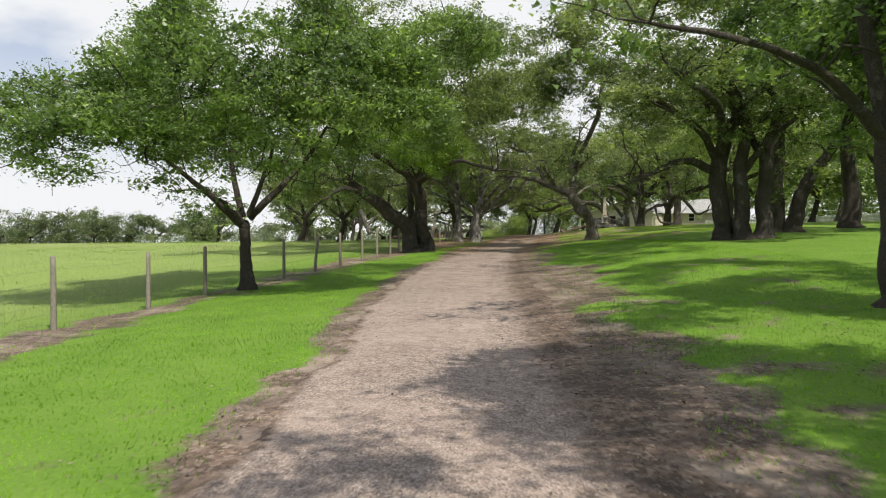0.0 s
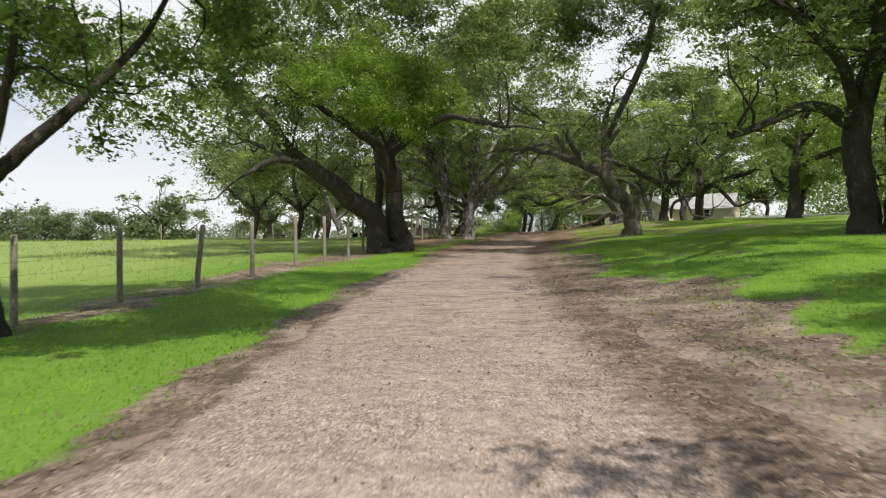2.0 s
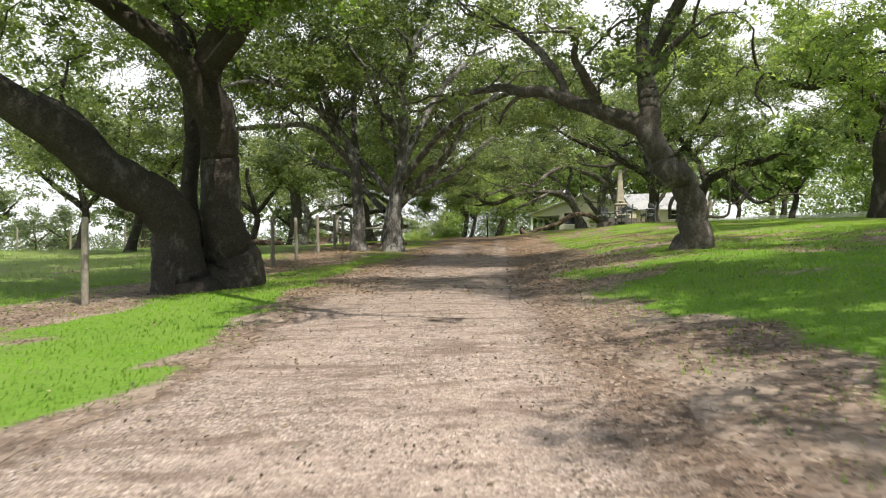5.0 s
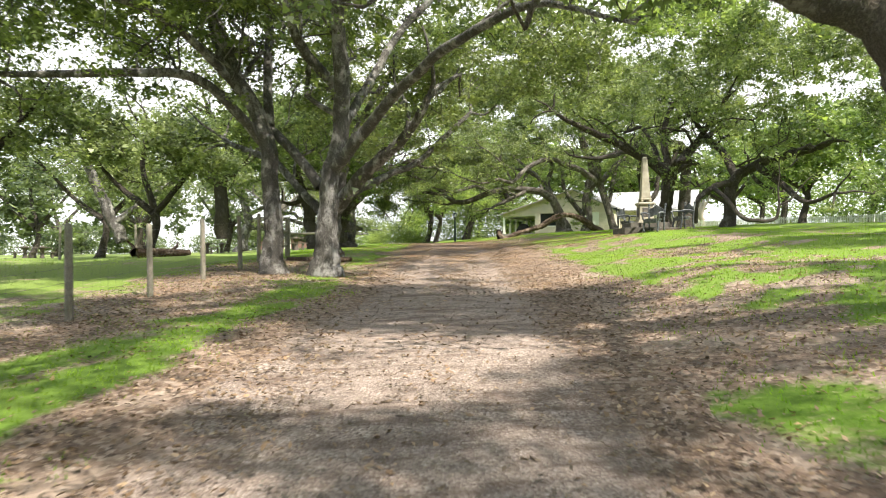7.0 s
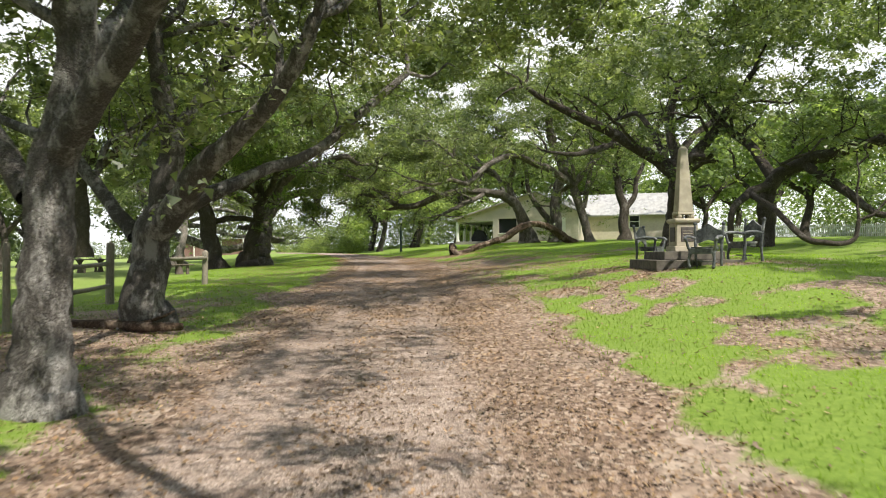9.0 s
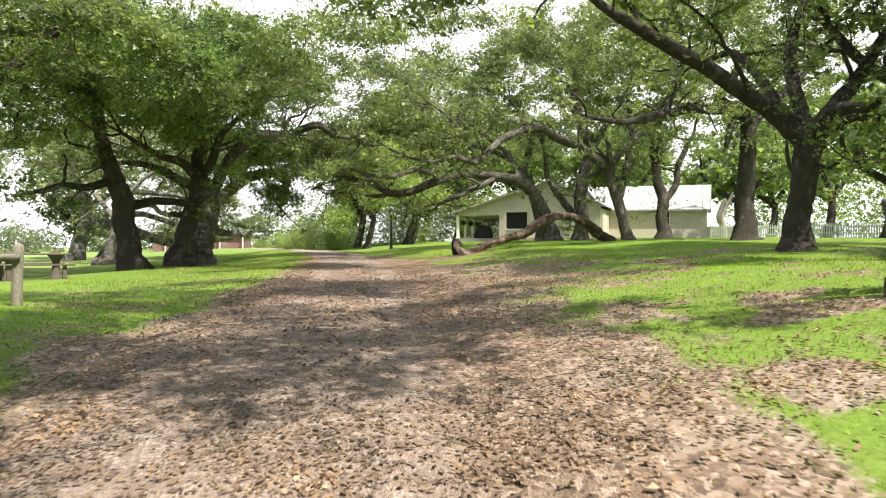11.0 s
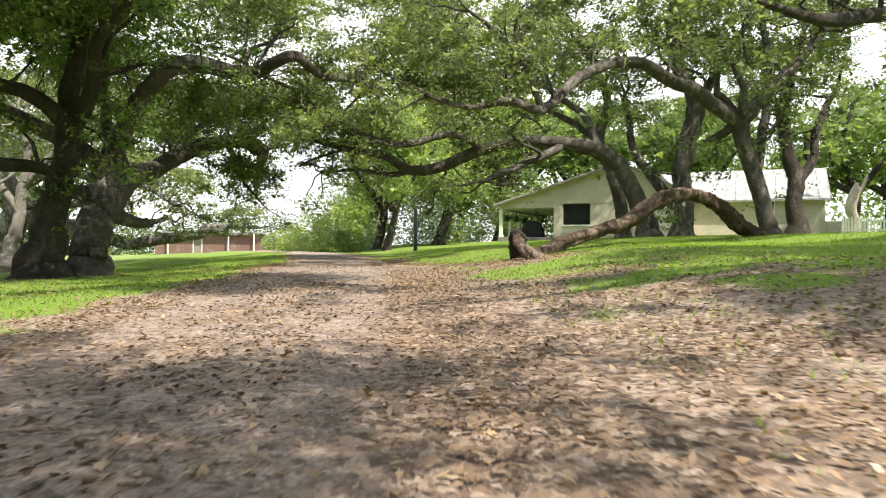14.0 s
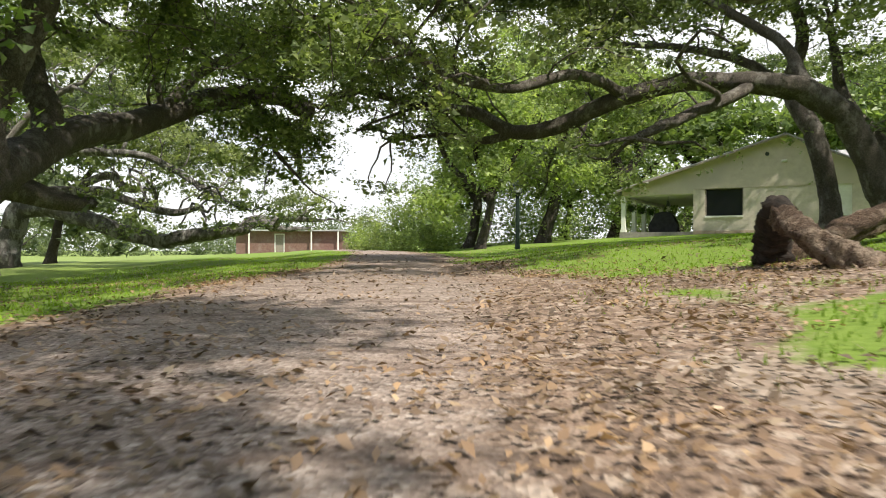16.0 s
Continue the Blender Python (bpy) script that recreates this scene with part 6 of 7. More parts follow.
def roof_slab(root, x0, z0, x1, z1, y0, y1, thick=0.05, ribs=True):
    """A sloping sheet from (x0, z0) to (x1, z1), with raised seams."""
    part("roof", prism_bm([(x0, z0), (x1, z1), (x1, z1 + thick), (x0, z0 + thick)], y0, y1), ROOF, root)
    roof = root.children[-1]
    if ribs:
        for yy in np.arange(y0 + 0.3, y1, 0.6):
            part("roof_seam", prism_bm([(x0, z0 + thick + 0.002), (x1, z1 + thick + 0.002), (x1, z1 + thick + 0.035), (x0, z0 + thick + 0.035)], yy - 0.02, yy + 0.02), ROOF, roof)


def house():
    # local x along the front to the right, y back into the house, z up from the base
    root = thing("house", (*HOUSE_AT, HOUSE_Z), "single-storey cream house with a pale metal roof and porch", "house", turn=HOUSE_TURN)
    L, R, A = -0.75, 7.6, 3.6               # wall's ends and ridge
    depth = 11.0
    eave_r, apex, seam = 2.62, 4.72, 2.3
    slope_l = (apex - 2.2) / (A + 4.75)
    zl = lambda x: apex - (A - x) * slope_l if x < A else apex - (x - A) * (apex - eave_r) / (R + 0.35 - A)
    # lower storey of painted brick, with the window opening left free
    wx0, wx1, wz0, wz1 = -0.17, 1.66, 0.86, 2.26
    for pts in ([(L, -0.4), (R, -0.4), (R, wz0), (L, wz0)], [(L, wz0), (wx0, wz0), (wx0, wz1), (L, wz1)],
                [(wx1, wz0), (5.2, wz0), (5.2, wz1), (wx1, wz1)], [(6.4, wz0), (R, wz0), (R, wz1), (6.4, wz1)]):
        part("wall", prism_bm(pts, 0, 0.2), BRICK, root)
    gable = [(L, wz1), (R, wz1), (R, zl(R)), (A, apex), (L, zl(L))]
    part("gable", prism_bm(gable, -0.03, 0.2), SIDING, root)
    part("porch_gable", prism_bm([(-4.45, 2.02), (L, 2.02), (L, zl(L)), (-4.45, zl(-4.45))], -0.02, 0.12), SIDING, root)
    part("seam_board", box_bm(L, R, -0.045, -0.03, wz1 - 0.012, wz1 + 0.018), SIDING, root)
    for k, z in enumerate(np.arange(-0.2, wz1 - 0.1, 0.2)):
        for a, b in (((L, wx0), (wx1, 5.2), (6.4, R)) if wz0 - 0.1 < z < wz1 else ((L, R),)):
            part("course", box_bm(a, b, -0.012, 0.002, z, z + 0.196, bevel=0.002), BRICK, root)
    brick = box_bm(-0.10, 0.10, -0.022, -0.002, -0.36, -0.29, bevel=0.004)
    brick_me = bpy.data.meshes.new("brick")
    brick.to_mesh(brick_me)
    brick.free()
    brick_me.materials.append(OLD_BRICK)
    plinth = part("plinth", box_bm(L, R, -0.016, -0.012, -0.4, 0.12), DARKSTONE_JOINT, root)
    for row in range(6):
        for k in range(int((R - L) / 0.215)):
            ob = new("brick", brick_me)
            ob.parent = plinth
            ob.matrix_local = pose(L + 0.11 + 0.215 * k + (0.05 if row % 2 else 0.0), 0, 0.08 * row, 0, 0, 0)
    # picture window
    win = part("window", prism_bm([(wx0, wz0 - 0.09), (wx1, wz0 - 0.09), (wx1, wz0), (wx0, wz0)], -0.06, 0.2), TRIM, root)
    part("pane", box_bm(wx0, wx1, 0.12, 0.14, wz0, wz1), GLASS, win)
    for a in ((wx0, wx0 + 0.05, wz0, wz1), (wx1 - 0.05, wx1, wz0, wz1), (wx0, wx1, wz1 - 0.05, wz1)):
        part("frame", box_bm(a[0], a[1], 0.06, 0.12, a[2], a[3]), DARKWOOD, win)
    # second window, with closed white blinds
    w2 = part("window", box_bm(5.2, 6.4, -0.03, 0.15, wz0 - 0.08, wz0), TRIM, root)
    part("pane", box_bm(5.2, 6.4, 0.06, 0.08, wz0, wz1), TRIM, w2)
    for z in np.arange(wz0 + 0.04, wz1, 0.07):
        part("slat", box_bm(5.25, 6.35, 0.045, 0.058, z, z + 0.05), TRIM, w2)
    # side and back walls
    part("wall", box_bm(L, L + 0.2, 0.2, depth, -0.4, 2.7), BRICK, root)
    part("wall", box_bm(R - 0.2, R, 0.2, depth, -0.4, 2.5), BRICK, root)
    part("wall", box_bm(L + 0.2, R - 0.2, depth - 0.2, depth, -0.4, 2.6), BRICK, root)
    # roof
    y0, y1 = -0.45, depth + 0.4
    roof_slab(root, -4.75, zl(-4.75) + 0.02, A, apex + 0.02, y0, y1)
    roof_slab(root, R + 0.35, zl(R + 0.35) + 0.02, A, apex + 0.02, y0, y1)
    part("fascia", prism_bm([(-4.75, zl(-4.75) - 0.07), (A, apex - 0.07), (A, apex + 0.02), (-4.75, zl(-4.75) + 0.02)], y0 - 0.03, y0), DARKWOOD, root)
    part("fascia", prism_bm([(A, apex - 0.07), (R + 0.35, zl(R + 0.35) - 0.07), (R + 0.35, zl(R + 0.35) + 0.02), (A, apex + 0.02)], y0 - 0.03, y0), DARKWOOD, root)
    part("eave_board", box_bm(-4.79, -4.75, y0, y1, zl(-4.75) - 0.1, zl(-4.75) + 0.06), TRIM, root)
    # vent and flood lamp in the gable
    bm = bmesh.new()
    bmesh.ops.create_cone(bm, cap_ends=True, segments=14, radius1=0.1, radius2=0.1, depth=0.05, matrix=Matrix.Translation((2.75, -0.05, 3.85)) @ Matrix.Rotation(radians(90), 4, 'X'))
    part("vent", bm, IRON, root, "dark round gable vent")
    part("flood_lamp", box_bm(3.4, 3.65, -0.16, -0.03, 3.42, 3.52, bevel=0.015), TRIM, root, "small white flood lamp")
    # porch: slab, ceiling, posts and rail beam
    part("porch_floor", box_bm(-4.6, L, 0.0, depth, -0.35, 0.06), CONCRETE, root)
    part("porch_ceiling", box_bm(-4.4, L, 0.14, depth, 2.0, 2.03), TRIM, root)
    part("porch_beam", box_bm(-4.5, -4.32, 0.0, depth, 1.84, 2.0), TRIM, root)
    for k, yy in enumerate((0.02, 2.1, 4.2, 6.3, 8.4, 10.4)):
        post = part("porch_post", box_bm(-4.52, -4.30, yy, yy + 0.22, 0.06, 1.84, bevel=0.01), TRIM, root)
        part("post_foot", box_bm(-4.55, -4.27, yy - 0.03, yy + 0.25, 0.06, 0.2), TRIM, post)
        part("post_cap", box_bm(-4.55, -4.27, yy - 0.03, yy + 0.25, 1.74, 1.842), TRIM, post)
    # wing to the right
    b = 5.4
    x0, x1 = R, 15.6
    wing_eave, wing_ridge = 2.6, 4.75
    part("wall", box_bm(x0, x1, b, b + 0.2, -0.4, wing_eave), BRICK, root)
    wing_win = part("window", box_bm(11.62, 12.66, b - 0.07, b - 0.002, 1.26, 1.34), TRIM, root)
    part("pane", box_bm(11.70, 12.58, b - 0.02, b - 0.004, 1.34, 2.45), GLASS, wing_win)
    for c in ((11.62, 11.70, 1.34, 2.52), (12.58, 12.66, 1.34, 2.52), (11.70, 12.58, 2.45, 2.52), (11.70, 12.58, 1.87, 1.92)):
        part("frame", box_bm(c[0], c[1], b - 0.045, b - 0.003, c[2], c[3]), TRIM, wing_win)
    part("wall", box_bm(x1 - 0.2, x1, b + 0.2, b + 6.0, -0.4, wing_eave), BRICK, root)
    part("wing_gable", bm_side(x1, b, wing_eave, wing_ridge), SIDING, root)
    bm = bmesh.new()
    vs = [bm.verts.new(c) for c in ((x0 - 0.4, b - 0.45, wing_eave - 0.12), (x1 + 0.3, b - 0.45, wing_eave - 0.12), (x1 + 0.3, b + 3.0, wing_ridge), (x0 - 2.5, b + 3.0, wing_ridge),
                                    (x0 - 0.4, b - 0.45, wing_eave), (x1 + 0.3, b - 0.45, wing_eave), (x1 + 0.3, b + 3.0, wing_ridge + 0.12), (x0 - 2.5, b + 3.0, wing_ridge + 0.12))]
    for f in ((0, 1, 2, 3), (7, 6, 5, 4), (0, 4, 5, 1), (1, 5, 6, 2), (2, 6, 7, 3), (3, 7, 4, 0)):
        bm.faces.new([vs[k] for k in f])
    bmesh.ops.recalc_face_normals(bm, faces=bm.faces)
    wing_roof = part("roof", bm, ROOF, root, "weathered pale metal roof")
    for xx in np.arange(x0 + 0.2, x1 + 0.3, 0.62):
        bm = bmesh.new()
        vs = [bm.verts.new(c) for c in ((xx - 0.02, b - 0.45, wing_eave + 0.003), (xx + 0.02, b - 0.45, wing_eave + 0.003), (xx + 0.02, b + 3.0, wing_ridge + 0.123), (xx - 0.02, b + 3.0, wing_ridge + 0.123),
                                        (xx - 0.012, b - 0.45, wing_eave + 0.04), (xx + 0.012, b - 0.45, wing_eave + 0.04), (xx + 0.012, b + 3.0, wing_ridge + 0.16), (xx - 0.012, b + 3.0, wing_ridge + 0.16))]
        for f in ((0, 1, 2, 3), (7, 6, 5, 4), (0, 4, 5, 1), (1, 5, 6, 2), (2, 6, 7, 3), (3, 7, 4, 0)):
            bm.faces.new([vs[k] for k in f])
        part("roof_seam", bm, ROOF, wing_roof)
    bm = bmesh.new()
    vs = [bm.verts.new(c) for c in ((x0 - 2.5, b + 3.0, wing_ridge), (x1 + 0.3, b + 3.0, wing_ridge), (x1 + 0.3, b + 6.4, wing_eave), (x0 - 2.5, b + 6.4, wing_eave))]
    bm.faces.new(vs)
    bmesh.ops.solidify(bm, geom=bm.faces[:], thickness=0.1)
    part("roof", bm, ROOF, root)
    part("garden_wall", box_bm(x1 + 0.01, x1 + 2.4, b + 0.1, b + 0.3, -0.4, 1.15, bevel=0.01), BRICK, root)
    return root


def bm_side(x, b, z0, z1):
    bm = bmesh.new()
    pts = [(b, z0), (b + 6.0, z0), (b + 3.0, z1)]
    a = [bm.verts.new((x - 0.18, y, z)) for y, z in pts]
    c = [bm.verts.new((x, y, z)) for y, z in pts]
    bm.faces.new(a)
    bm.faces.new(c[::-1])
    for k in range(3):
        bm.faces.new((a[k - 1], a[k], c[k], c[k - 1]))
    bmesh.ops.recalc_face_normals(bm, faces=bm.faces)
    return bm


house()
HOUSE_M = pose(*HOUSE_AT, HOUSE_Z, 0, 0, HOUSE_TURN)


def by_house(x, y, z=0.0):
    return tuple(HOUSE_M @ Vector((x, y, z)))


def covered_grill():
    root = thing("grill", by_house(-2.6, 1.6, 0.06), "barbecue grill under a black cloth cover on the porch", "grill", turn=HOUSE_TURN)
    bm = bmesh.new()
    box(bm, -0.75, 0.75, -0.32, 0.32, 0.0, 0.95)
    bmesh.ops.subdivide_edges(bm, edges=bm.edges[:], cuts=5, use_grid_fill=True)
    for v in bm.verts:
        k = v.co.z / 0.95
        v.co.x *= 1 - 0.42 * max(0, k - 0.45) ** 1.5 / 0.41 + 0.04 * math.sin(9 * v.co.z + 5 * v.co.y)
        v.co.y *= 1 - 0.35 * max(0, k - 0.6) / 0.4 + 0.05 * math.sin(7 * v.co.x)
        v.co.z *= 1.20 - 0.32 * min(1, abs(v.co.x) / 0.75) ** 2
    part("cover", bm, BLACK, root)


def porch_chair(x, y):
    root = thing("porch_chair", by_house(x, y, 0.06), "dark metal porch chair", "chair", turn=HOUSE_TURN + 20)
    part("seat", box_bm(-0.24, 0.24, -0.24, 0.24, 0.42, 0.46, bevel=0.01), IRON, root)
    for sx in (-0.22, 0.2):
        for sy in (-0.22, 0.2):
            part("leg", box_bm(sx, sx + 0.025, sy, sy + 0.025, 0, 0.42), IRON, root)
    for k in range(5):
        part("back_bar", box_bm(-0.22 + 0.1 * k, -0.2 + 0.1 * k, 0.2, 0.22, 0.46, 0.9), IRON, root)
    part("back_rail", box_bm(-0.24, 0.24, 0.2, 0.225, 0.9, 0.94), IRON, root)


def hanging_basket(x, y):
    root = thing("hanging_basket", by_house(x, y, 1.2), "fern in a hanging basket under the porch", "hanging basket", "porch baskets")
    part("basket", cone_bm(0.09, 0.16, 0.0, 0.18, 12), IRON, root)
    c = rng.normal(size=(420, 3)) * [0.14, 0.14, 0.12] + [0, 0, 0.22]
    v, q = leaf_tris(c, 0.1)
    tagged(part("fern", mesh_of("fern", v, q, POTPLANT), POTPLANT, root), kind="stuff")
    for k in range(3):
        a = k * 2.09
        v, q = tube(np.array([(0.15 * math.cos(a), 0.15 * math.sin(a), 0.18, 0.004), (0, 0, 0.62, 0.004)]), 4)
        part("chain", mesh_of("chain", v, q, IRON), IRON, root)


covered_grill()
porch_chair(-1.35, 2.6)
for yy in (1.1, 3.2, 5.3):
    hanging_basket(-4.25, yy)
fan = thing("porch_lantern", by_house(-2.3, 1.2, 1.45), "dark hanging porch lantern", "lantern")
part("cage", cone_bm(0.1, 0.07, 0.05, 0.32, 8), IRON, fan)
part("hook", cone_bm(0.012, 0.012, 0.32, 0.58, 6), IRON, fan)

# ---------------------------------------------------------------- picket fence
PICKET = grainy("white_picket_paint", (0.62, 0.62, 0.59), (0.78, 0.78, 0.75), 10, 2, 0.6, 0.001, stain=(0.52, 0.52, 0.47))


def picket_shape():
    bm = bmesh.new()
    prism(bm, [(-0.042, 0.06), (0.042, 0.06), (0.042, 0.94), (0, 1.02), (-0.042, 0.94)], -0.011, 0.011)
    me = bpy.data.meshes.new("picket")
    bm.to_mesh(me)
    bm.free()
    me.materials.append(PICKET)
    return me


def picket_fence(points):
    x0, y0 = points[0]
    root = thing("picket_fence", (x0, y0, at(x0, y0)), "white painted wooden picket fence across the lawn", "picket fence")
    me = picket_shape()
    base = Vector((x0, y0, at(x0, y0)))
    n = 0
    for (xa, ya), (xb, yb) in zip(points[:-1], points[1:]):
        d = math.hypot(xb - xa, yb - ya)
        a = math.degrees(math.atan2(yb - ya, xb - xa))
        for s in np.arange(0, d, 0.155):
            x, y = xa + (xb - xa) * s / d, ya + (yb - ya) * s / d
            ob = new("picket", me)
            ob.parent = root
            ob.matrix_local = pose(x - x0, y - y0, at(x, y) - base.z + rng.normal() * 0.006, 0, 0, a)
            n += 1
        for z in (0.28, 0.76):
            k = max(2, int(d / 2.4))
            for j in range(k):
                s0, s1 = d * j / k, d * (j + 1) / k
                xm, ym = xa + (xb - xa) * (s0 + s1) / 2 / d, ya + (yb - ya) * (s0 + s1) / 2 / d
                r = part("rail", box_bm(-(s1 - s0) / 2, (s1 - s0) / 2, 0.012, 0.05, z, z + 0.085), PICKET, root)
                r.matrix_local = pose(xm - x0, ym - y0, at(xm, ym) - base.z, 0, 0, a)
        for s in np.arange(0, d, 2.4):
            x, y = xa + (xb - xa) * s / d, ya + (yb - ya) * s / d
            r = part("fence_stake", box_bm(-0.045, 0.045, 0.05, 0.14, -0.2, 1.0, bevel=0.006), PICKET, root)
            r.matrix_local = pose(x - x0, y - y0, at(x, y) - base.z, 0, 0, a)


picket_fence(PICKETS)

# ---------------------------------------------------------------- monument and garden chairs
STONE = grainy("monument_stone", (0.35, 0.312, 0.24), (0.48, 0.435, 0.345), 6, 1.2, 0.85, 0.004, stain=(0.27, 0.245, 0.20))
DARKSTONE = grainy("dark_plinth_stone", (0.055, 0.05, 0.045), (0.13, 0.118, 0.10), 8, 1.2, 0.85, 0.006, stain=(0.20, 0.18, 0.15))
PLAQUE = grainy("grey_plaque", (0.07, 0.06, 0.06), (0.13, 0.118, 0.115), 12, 2, 0.5, 0.001)
# the pale patches stand in for highlights and sheen on dark metal
CAST = grainy("sheen_patched_metal", (0.035, 0.038, 0.042), (0.13, 0.14, 0.15), 16, 3, 0.3, 0.004, stain=(0.30, 0.31, 0.32))


def frustum_bm(a, b, z0, z1, bevel=0.012):
    bm = bmesh.new()
    vs = [bm.verts.new((sx * a, sy * a, z0)) for sx, sy in ((-1, -1), (1, -1), (1, 1), (-1, 1))]
    ws = [bm.verts.new((sx * b, sy * b, z1)) for sx, sy in ((-1, -1), (1, -1), (1, 1), (-1, 1))]
    bm.faces.new(vs[::-1])
    bm.faces.new(ws)
    for k in range(4):
        bm.faces.new((vs[k - 1], vs[k], ws[k], ws[k - 1]))
    bmesh.ops.recalc_face_normals(bm, faces=bm.faces)
    bmesh.ops.bevel(bm, geom=bm.edges[:], offset=bevel, segments=1, affect='EDGES')
    return bm


def monument():
    x, y = MONUMENT_AT
    root = thing("obelisk", (x, y, at(x, y) - 0.1), "tan stone obelisk on a stepped dark plinth", "obelisk", turn=MONUMENT_TURN)
    part("step", frustum_bm(1.0, 0.99, -0.25, 0.20), DARKSTONE, root, "broad dark stone step")
    part("step", frustum_bm(0.71, 0.70, 0.20, 0.39), DARKSTONE, root, "upper dark stone step")
    part("base_course", frustum_bm(0.32, 0.31, 0.39, 0.51), STONE, root)
    ped = part("pedestal", frustum_bm(0.262, 0.252, 0.51, 1.04), STONE, root)
    part("plaque", box_bm(-0.15, 0.15, -0.272, -0.245, 0.62, 0.96, bevel=0.008), PLAQUE, ped, "grey inscription plaque")
    for k in range(4):
        part("inscription_bar", box_bm(-0.11, 0.11, -0.276, -0.271, 0.86 - 0.06 * k, 0.872 - 0.06 * k), STONE, ped)
    part("plaque", box_bm(-0.272, -0.245, -0.15, 0.15, 0.62, 0.96, bevel=0.008), PLAQUE, ped)
    part("cornice", frustum_bm(0.265, 0.31, 1.04, 1.10), STONE, root)
    part("cornice", frustum_bm(0.31, 0.28, 1.10, 1.16), STONE, root)
    for sx in (-1, 1):
        for sy in (-1, 1):
            bm = bmesh.new()
            bmesh.ops.create_uvsphere(bm, u_segments=10, v_segments=8, radius=0.062, matrix=Matrix.Translation((sx * 0.15, sy * 0.15, 1.208)))
            part("ball_foot", bm, STONE, root)
    part("shaft_base", frustum_bm(0.205, 0.195, 1.255, 1.32), STONE, root)
    part("shaft", frustum_bm(0.178, 0.085, 1.32, 2.80), STONE, root)
    part("shaft_tip", frustum_bm(0.085, 0.05, 2.80, 2.86, 0.004), STONE, root)


def garden_chair(x, y, turn, lift=0.0):
    root = thing("garden_chair", (x, y, at(x, y) + lift), "ornate cast-metal garden armchair on the grass by the monument", "chair", "chairs round the monument", turn)
    bm = bmesh.new()
    bmesh.ops.create_cone(bm, cap_ends=True, segments=18, radius1=0.285, radius2=0.29, depth=0.045, matrix=Matrix.Translation((0, 0, 0.43)))
    part("seat", bm, CAST, root)
    part("apron", cone_bm(0.25, 0.255, 0.34, 0.415, 18), CAST, root)
    # back panel with a wavy crest, spanning from post to post
    bm = bmesh.new()
    xs = np.linspace(-0.29, 0.29, 13)
    crest = [(x, 0.86 + 0.05 * math.cos(x * 11) + 0.05 * max(0, 1 - abs(x) / 0.12)) for x in xs]
    foot = [(x, 0.56 + 0.04 * math.cos(x * 11)) for x in xs[::-1]]
    prism(bm, crest + foot, 0.24, 0.28)
    part("backrest", bm, CAST, root)
    part("front_apron", box_bm(-0.24, 0.24, -0.262, -0.235, 0.30, 0.42, bevel=0.01), CAST, root)
    part("stretcher", box_bm(-0.25, 0.25, -0.02, 0.02, 0.12, 0.15), CAST, root)
    for s in (-1, 1):
        rows = np.array([(s * 0.27, 0.28, 0.0, 0.034), (s * 0.28, 0.25, 0.22, 0.028), (s * 0.28, 0.25, 0.45, 0.034), (s * 0.30, 0.28, 0.75, 0.03), (s * 0.31, 0.31, 0.93, 0.028)])
        v, q = tube(spline(rows, 4), 8, 0.12)
        post = part("back_post", mesh_of("back_post", v, q, CAST, True), CAST, root)
        bm = bmesh.new()
        bmesh.ops.create_uvsphere(bm, u_segments=8, v_segments=6, radius=0.045, matrix=Matrix.Translation((s * 0.31, 0.31, 0.96)))
        part("finial", bm, CAST, post)
        rows = np.array([(s * 0.29, 0.26, 0.64, 0.03), (s * 0.34, 0.05, 0.67, 0.034), (s * 0.345, -0.20, 0.66, 0.038), (s * 0.33, -0.29, 0.61, 0.036)])
        v, q = tube(spline(rows, 4), 8)
        part("armrest", mesh_of("armrest", v, q, CAST, True), CAST, root)
        rows = np.array([(s * 0.32, -0.25, 0.62, 0.03), (s * 0.29, -0.22, 0.45, 0.032), (s * 0.25, -0.19, 0.36, 0.045), (s * 0.27, -0.23, 0.16, 0.03), (s * 0.25, -0.24, 0.0, 0.042)])
        v, q = tube(spline(rows, 4), 8)
        part("leg", mesh_of("leg", v, q, CAST, True), CAST, root)
    return root


monument()
for x, y, turn, lift in CHAIRS:
    garden_chair(x, y, turn, lift)

